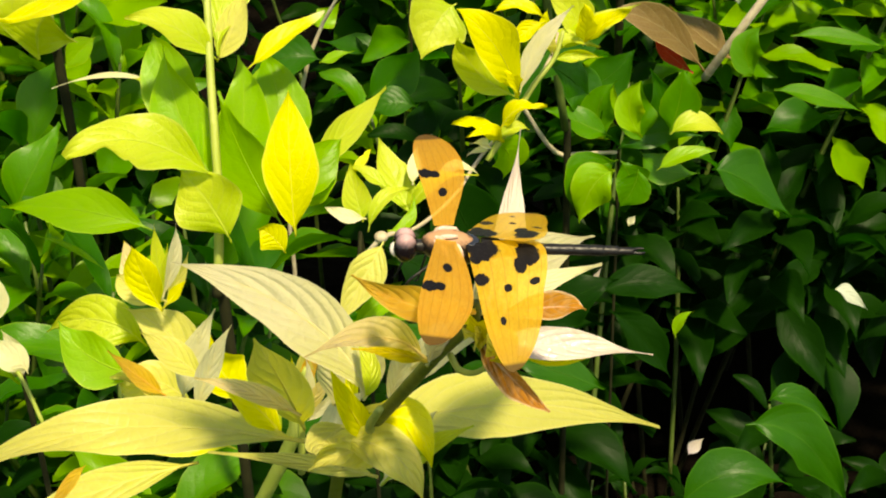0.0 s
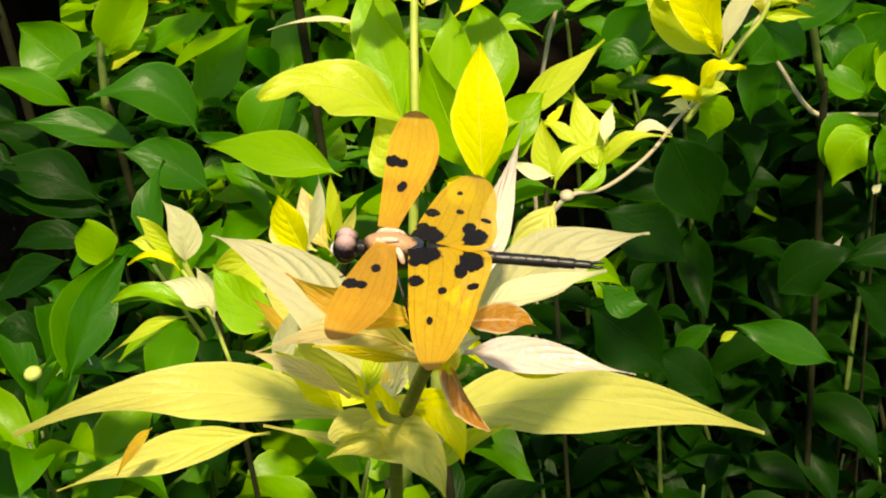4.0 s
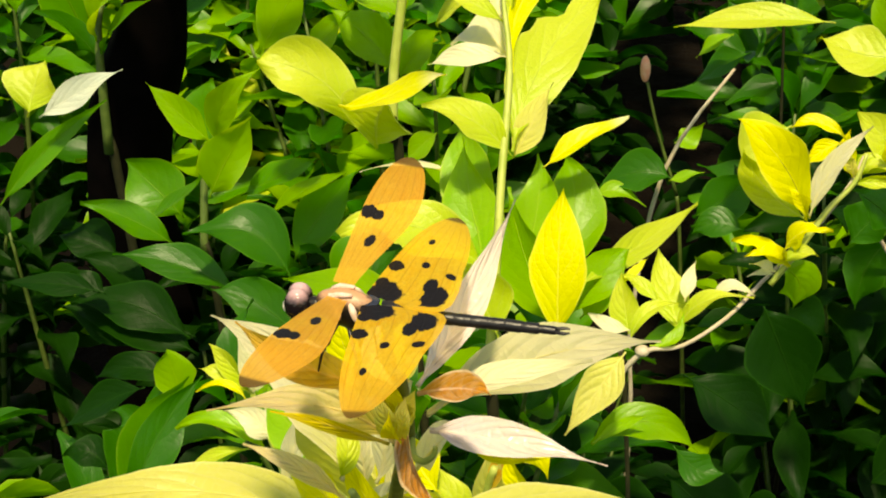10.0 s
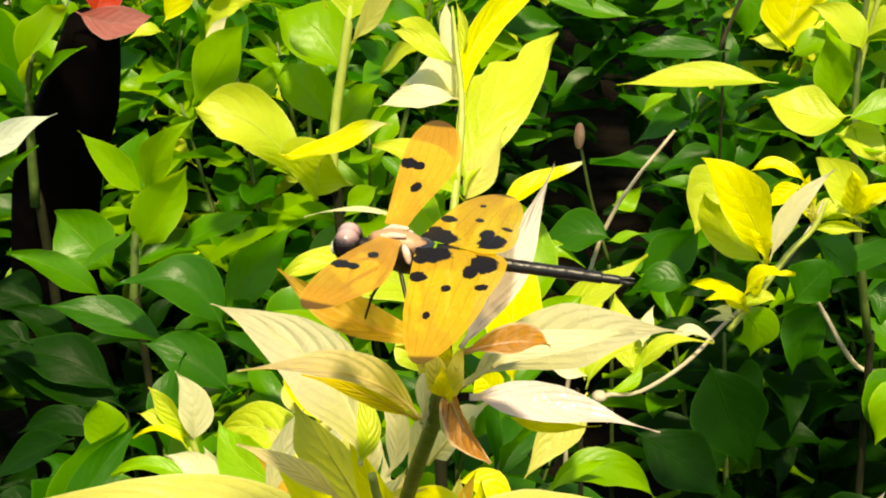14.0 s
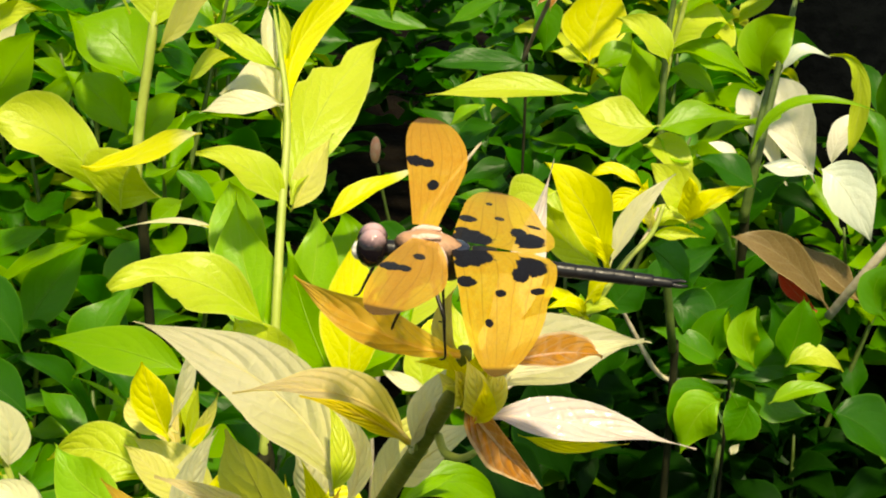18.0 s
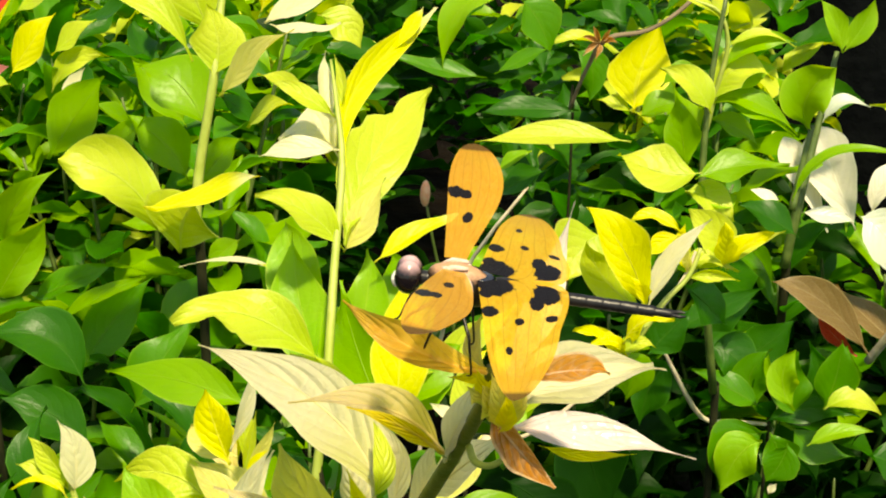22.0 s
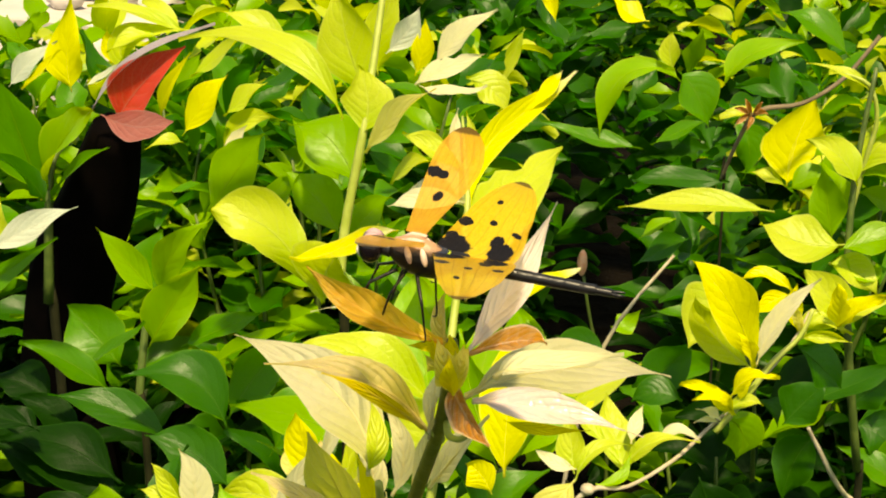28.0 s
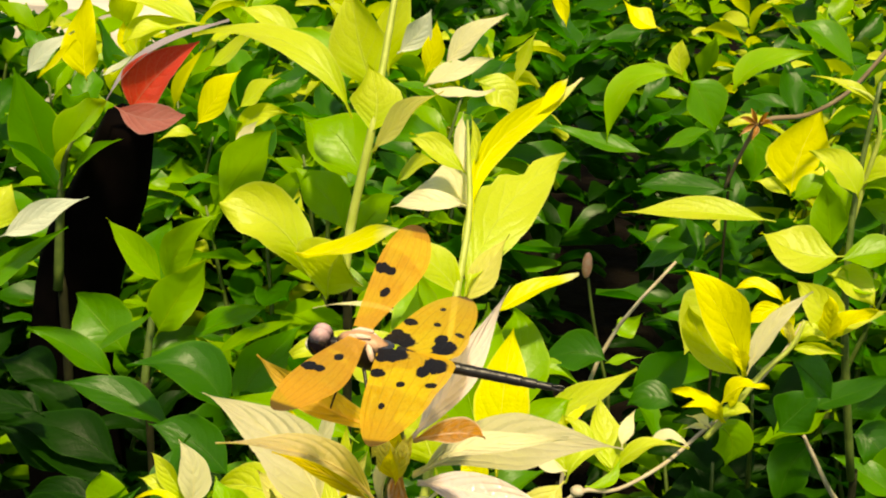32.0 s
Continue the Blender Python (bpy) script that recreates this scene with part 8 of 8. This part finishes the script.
    walk(dragonfly, [(0, pose(-0.0047, 0.0045, 0.0057, -6.9, -5.2, -178.9)),
        (1, pose(-0.0028, 0.0030, 0.0025, -6.8, -2.3, 179.5)),
        (2, pose(-0.0011, 0.0023, 0.0068, -6.9, -3.9, 179.5)),
        (3, pose(-0.0053, 0.0016, 0.0030, -6.9, -6.6, -176.3)),
        (6, pose(-0.0072, 0.0063, 0.0033, -6.9, -5.5, -178.2)),
        (7, pose(-0.0064, 0.0068, 0.0044, -6.9, -4.1, -179.3)),
        (8, pose(-0.0045, 0.0074, 0.0035, -6.9, -5.1, -177.3)),
        (9, pose(-0.0063, 0.0066, 0.0038, -6.9, -4.9, -178.6)),
        (10, pose(-0.0102, 0.0006, 0.0058, -6.9, -4.3, -176.5)),
        (11, pose(-0.0076, 0.0056, 0.0015, -6.9, -5.5, -177.9)),
        (12, pose(-0.0099, 0.0069, 0.0011, -6.9, -5.5, -176.5)),
        (13, pose(-0.0068, 0.0062, 0.0033, -6.9, -4.0, -179.6)),
        (14, pose(-0.0081, 0.0081, 0.0043, -6.9, -4.9, -178.1)),
        (17, pose(-0.0036, 0.0056, 0.0022, -6.9, -3.9, -179.3)),
        (18, pose(-0.0018, 0.0054, 0.0031, -6.9, -5.7, -176.2)),
        (19, pose(-0.0041, 0.0021, 0.0009, -6.9, -5.0, -177.9)),
        (20, pose(-0.0056, 0.0049, 0.0008, -6.9, -5.2, -176.0)),
        (21, pose(-0.0055, 0.0061, 0.0033, -6.9, -4.0, -179.0)),
        (22, pose(-0.0039, 0.0040, 0.0036, -6.9, -5.3, -178.8)),
        (22.7, pose(-0.0069, 0.0059, 0.0047, -6.9, -6.4, -178.8)),
        (23, pose(-0.0070, 0.0049, 0.0054, -6.9, -7.5, -177.2)),
        (23.3, pose(-0.0070, 0.0066, 0.0051, -6.9, -7.3, -177.2)),
        (24, pose(-0.0091, 0.0089, 0.0050, -6.9, -5.6, 179.7)),
        (24.5, pose(-0.0084, 0.0071, 0.0043, -6.9, -5.0, -177.8)),
        (26.5, pose(-0.0066, 0.0019, 0.0027, -6.9, -5.2, -178.7)),
        (27, pose(-0.0051, 0.0080, 0.0045, -6.9, -6.4, -178.8)),
        (28, pose(-0.0052, 0.0083, 0.0036, -6.9, -5.9, -178.8)),
        (29, pose(-0.0051, 0.0065, 0.0018, -6.9, -5.3, -177.7)),
        (30, pose(-0.0015, 0.0043, -0.0042, -6.9, -7.2, -178.4)),
        (31, pose(-0.0044, 0.0025, 0.0024, -6.9, -5.5, -177.3)),
        (32, pose(-0.0079, -0.0011, -0.0084, -6.9, -4.7, -177.0))])
    walk(far_forewing, [(0, pose(0.0030, -0.0020, 0.0030, 0.1, 1.0, -85.0)),
        (1, pose(0.0030, -0.0020, 0.0030, -0.3, -3.6, -86.0)),
        (2, pose(0.0030, -0.0020, 0.0030, -0.6, -3.9, -81.5)),
        (3, pose(0.0030, -0.0020, 0.0030, -0.0, -0.3, -87.7)),
        (6, pose(0.0030, -0.0020, 0.0030, 1.9, -26.0, -94.3)),
        (7, pose(0.0030, -0.0020, 0.0030, 1.1, -22.0, -93.0)),
        (8, pose(0.0030, -0.0020, 0.0030, 3.0, -24.7, -97.1)),
        (9, pose(0.0030, -0.0020, 0.0030, 1.3, -16.0, -94.7)),
        (10, pose(0.0030, -0.0020, 0.0030, 2.6, -16.1, -99.3)),
        (11, pose(0.0030, -0.0020, 0.0030, 1.0, -12.6, -94.7)),
        (12, pose(0.0030, -0.0020, 0.0030, 0.7, -10.6, -93.8)),
        (13, pose(0.0030, -0.0020, 0.0030, 0.3, -11.2, -91.7)),
        (14, pose(0.0030, -0.0020, 0.0030, 0.1, -7.9, -90.9)),
        (17, pose(0.0030, -0.0020, 0.0030, -0.4, -6.0, -86.5)),
        (18, pose(0.0030, -0.0020, 0.0030, -0.3, -5.2, -87.2)),
        (19, pose(0.0030, -0.0020, 0.0030, -0.3, -7.6, -88.1)),
        (20, pose(0.0030, -0.0020, 0.0030, -0.1, -6.9, -89.4)),
        (21, pose(0.0030, -0.0020, 0.0030, -0.4, -5.7, -86.3)),
        (22, pose(0.0030, -0.0020, 0.0030, -0.4, -14.1, -88.3)),
        (22.5, pose(0.0030, -0.0020, 0.0030, 2.0, -24.0, -94.0)),
        (22.7, pose(0.0030, -0.0020, 0.0030, 9.0, -66.0, -98.0)),
        (23, pose(0.0030, -0.0020, 0.0030, 8.0, -60.0, -100.0)),
        (23.3, pose(0.0030, -0.0020, 0.0030, 7.0, -46.0, -100.0)),
        (24, pose(0.0030, -0.0020, 0.0030, 6.7, -37.6, -100.9)),
        (24.5, pose(0.0030, -0.0020, 0.0030, 3.7, -32.6, -96.8)),
        (26.5, pose(0.0030, -0.0020, 0.0030, 2.7, -24.8, -96.5)),
        (27, pose(0.0030, -0.0020, 0.0030, 0.7, -15.9, -92.4)),
        (28, pose(0.0030, -0.0020, 0.0030, 1.0, -19.7, -93.1)),
        (29, pose(0.0030, -0.0020, 0.0030, 1.7, -17.7, -95.5)),
        (30, pose(0.0030, -0.0020, 0.0030, -0.2, -18.1, -89.4)),
        (31, pose(0.0030, -0.0020, 0.0030, 0.5, -17.7, -91.6)),
        (32, pose(0.0030, -0.0020, 0.0030, 1.0, -16.8, -93.4))])
    walk(far_hindwing, [(0, pose(-0.0022, -0.0012, 0.0018, -14.3, 22.3, -123.8)),
        (1, pose(-0.0022, -0.0012, 0.0018, -3.8, 16.6, -102.9)),
        (2, pose(-0.0022, -0.0012, 0.0018, -1.8, 16.0, -96.7)),
        (3, pose(-0.0022, -0.0012, 0.0018, -5.6, 18.8, -107.0)),
        (6, pose(-0.0022, -0.0012, 0.0018, 4.9, -13.2, -110.5)),
        (7, pose(-0.0022, -0.0012, 0.0018, 4.2, -12.1, -109.2)),
        (8, pose(-0.0022, -0.0012, 0.0018, 4.0, -10.4, -111.2)),
        (9, pose(-0.0022, -0.0012, 0.0018, 2.6, -6.4, -112.0)),
        (10, pose(-0.0022, -0.0012, 0.0018, 0.0, -0.1, -110.0)),
        (11, pose(-0.0022, -0.0012, 0.0018, -3.0, 10.7, -105.6)),
        (12, pose(-0.0022, -0.0012, 0.0018, -3.3, 7.9, -112.8)),
        (13, pose(-0.0022, -0.0012, 0.0018, -2.8, 9.8, -106.1)),
        (14, pose(-0.0022, -0.0012, 0.0018, -3.3, 9.3, -109.5)),
        (17, pose(-0.0022, -0.0012, 0.0018, -1.9, 11.1, -99.6)),
        (18, pose(-0.0022, -0.0012, 0.0018, -2.5, 10.5, -103.5)),
        (19, pose(-0.0022, -0.0012, 0.0018, -2.1, 11.9, -100.0)),
        (20, pose(-0.0022, -0.0012, 0.0018, -3.0, 10.1, -106.5)),
        (21, pose(-0.0022, -0.0012, 0.0018, -1.8, 14.0, -97.5)),
        (22, pose(-0.0022, -0.0012, 0.0018, -0.9, 3.9, -103.2)),
        (22.5, pose(-0.0022, -0.0012, 0.0018, 6.0, -14.0, -108.0)),
        (22.7, pose(-0.0022, -0.0012, 0.0018, 18.0, -52.0, -120.0)),
        (23, pose(-0.0022, -0.0012, 0.0018, 17.0, -46.0, -119.0)),
        (23.3, pose(-0.0022, -0.0012, 0.0018, 15.0, -36.0, -118.0)),
        (24, pose(-0.0022, -0.0012, 0.0018, 13.0, -27.3, -116.8)),
        (24.5, pose(-0.0022, -0.0012, 0.0018, 12.0, -24.0, -117.7)),
        (26.5, pose(-0.0022, -0.0012, 0.0018, 3.7, -9.6, -111.1)),
        (27, pose(-0.0022, -0.0012, 0.0018, 2.4, -6.4, -110.4)),
        (28, pose(-0.0022, -0.0012, 0.0018, 3.2, -8.4, -111.1)),
        (29, pose(-0.0022, -0.0012, 0.0018, 3.4, -8.4, -112.1)),
        (30, pose(-0.0022, -0.0012, 0.0018, 3.0, -8.7, -109.3)),
        (31, pose(-0.0022, -0.0012, 0.0018, 2.8, -7.0, -112.2)),
        (32, pose(-0.0022, -0.0012, 0.0018, -1.2, 3.1, -110.4))])
    walk(near_forewing, [(0, pose(0.0030, 0.0020, 0.0030, -179.7, -1.2, 77.3)),
        (1, pose(0.0030, 0.0020, 0.0030, -179.0, -4.7, 77.7)),
        (2, pose(0.0030, 0.0020, 0.0030, -178.9, -5.3, 77.9)),
        (3, pose(0.0030, 0.0020, 0.0030, -178.9, -4.0, 75.1)),
        (6, pose(0.0030, 0.0020, 0.0030, -176.4, -19.2, 79.2)),
        (7, pose(0.0030, 0.0020, 0.0030, -176.6, -18.1, 79.1)),
        (8, pose(0.0030, 0.0020, 0.0030, -176.7, -15.7, 78.0)),
        (9, pose(0.0030, 0.0020, 0.0030, -177.2, -16.1, 79.9)),
        (10, pose(0.0030, 0.0020, 0.0030, -178.1, -6.0, 72.7)),
        (11, pose(0.0030, 0.0020, 0.0030, -179.4, -2.1, 74.3)),
        (12, pose(0.0030, 0.0020, 0.0030, -179.3, -2.2, 71.6)),
        (13, pose(0.0030, 0.0020, 0.0030, -178.2, -7.0, 75.8)),
        (14, pose(0.0030, 0.0020, 0.0030, -177.8, -7.9, 74.4)),
        (17, pose(0.0030, 0.0020, 0.0030, -177.6, -10.8, 77.2)),
        (18, pose(0.0030, 0.0020, 0.0030, -177.5, -8.8, 73.9)),
        (19, pose(0.0030, 0.0020, 0.0030, -177.8, -8.6, 75.7)),
        (20, pose(0.0030, 0.0020, 0.0030, -177.1, -10.3, 74.1)),
        (21, pose(0.0030, 0.0020, 0.0030, -177.9, -9.4, 77.2)),
        (22, pose(0.0030, 0.0020, 0.0030, -178.0, -9.0, 77.5)),
        (22.5, pose(0.0030, 0.0020, 0.0030, -177.5, -14.0, 78.5)),
        (22.7, pose(0.0030, 0.0020, 0.0030, -176.0, -82.0, 86.0)),
        (23, pose(0.0030, 0.0020, 0.0030, -176.7, -60.0, 86.1)),
        (23.3, pose(0.0030, 0.0020, 0.0030, -176.8, -42.0, 85.0)),
        (24, pose(0.0030, 0.0020, 0.0030, -176.8, -33.1, 84.1)),
        (24.5, pose(0.0030, 0.0020, 0.0030, -174.9, -31.0, 80.2)),
        (26.5, pose(0.0030, 0.0020, 0.0030, -177.1, -17.8, 80.6)),
        (27, pose(0.0030, 0.0020, 0.0030, -177.2, -18.2, 81.2)),
        (28, pose(0.0030, 0.0020, 0.0030, -176.7, -21.8, 81.1)),
        (29, pose(0.0030, 0.0020, 0.0030, -177.2, -20.9, 82.2)),
        (30, pose(0.0030, 0.0020, 0.0030, -177.4, -11.7, 77.3)),
        (31, pose(0.0030, 0.0020, 0.0030, -177.4, -10.3, 75.7)),
        (32, pose(0.0030, 0.0020, 0.0030, -179.8, -0.7, 73.5))])
    walk(near_hindwing, [(0, pose(-0.0022, 0.0012, 0.0018, -177.0, 16.4, 100.5)),
        (1, pose(-0.0022, 0.0012, 0.0018, -177.6, 11.0, 102.3)),
        (2, pose(-0.0022, 0.0012, 0.0018, -178.5, 7.8, 101.1)),
        (3, pose(-0.0022, 0.0012, 0.0018, -178.9, 8.8, 97.5)),
        (6, pose(-0.0022, 0.0012, 0.0018, 178.7, -5.9, 102.1)),
        (7, pose(-0.0022, 0.0012, 0.0018, 179.2, -3.4, 103.1)),
        (8, pose(-0.0022, 0.0012, 0.0018, 179.5, -3.1, 99.3)),
        (9, pose(-0.0022, 0.0012, 0.0018, 179.2, -3.8, 102.0)),
        (10, pose(-0.0022, 0.0012, 0.0018, -179.8, 2.2, 94.4)),
        (11, pose(-0.0022, 0.0012, 0.0018, -178.6, 12.3, 96.3)),
        (12, pose(-0.0022, 0.0012, 0.0018, -179.3, 12.2, 93.2)),
        (13, pose(-0.0022, 0.0012, 0.0018, -179.1, 6.0, 98.9)),
        (14, pose(-0.0022, 0.0012, 0.0018, -179.3, 6.0, 96.6)),
        (17, pose(-0.0022, 0.0012, 0.0018, -179.3, 3.3, 101.7)),
        (18, pose(-0.0022, 0.0012, 0.0018, -179.3, 5.2, 97.4)),
        (19, pose(-0.0022, 0.0012, 0.0018, -179.0, 4.9, 101.7)),
        (20, pose(-0.0022, 0.0012, 0.0018, -179.3, 4.1, 99.2)),
        (21, pose(-0.0022, 0.0012, 0.0018, -178.8, 5.8, 101.3)),
        (22, pose(-0.0022, 0.0012, 0.0018, -178.0, 9.9, 101.6)),
        (22.5, pose(-0.0022, 0.0012, 0.0018, -179.0, 4.0, 102.0)),
        (22.7, pose(-0.0022, 0.0012, 0.0018, 158.0, -64.0, 118.0)),
        (23, pose(-0.0022, 0.0012, 0.0018, 157.0, -54.0, 119.0)),
        (23.3, pose(-0.0022, 0.0012, 0.0018, 164.0, -34.0, 115.0)),
        (24, pose(-0.0022, 0.0012, 0.0018, 171.1, -23.4, 111.5)),
        (24.5, pose(-0.0022, 0.0012, 0.0018, 174.4, -17.5, 108.2)),
        (26.5, pose(-0.0022, 0.0012, 0.0018, 178.4, -5.9, 105.2)),
        (27, pose(-0.0022, 0.0012, 0.0018, 177.2, -8.3, 108.9)),
        (28, pose(-0.0022, 0.0012, 0.0018, 177.1, -11.1, 104.5)),
        (29, pose(-0.0022, 0.0012, 0.0018, 177.6, -9.0, 105.3)),
        (30, pose(-0.0022, 0.0012, 0.0018, 179.1, -3.3, 105.4)),
        (31, pose(-0.0022, 0.0012, 0.0018, 179.8, -2.8, 94.6)),
        (32, pose(-0.0022, 0.0012, 0.0018, -179.2, 7.1, 96.4))])


motions()
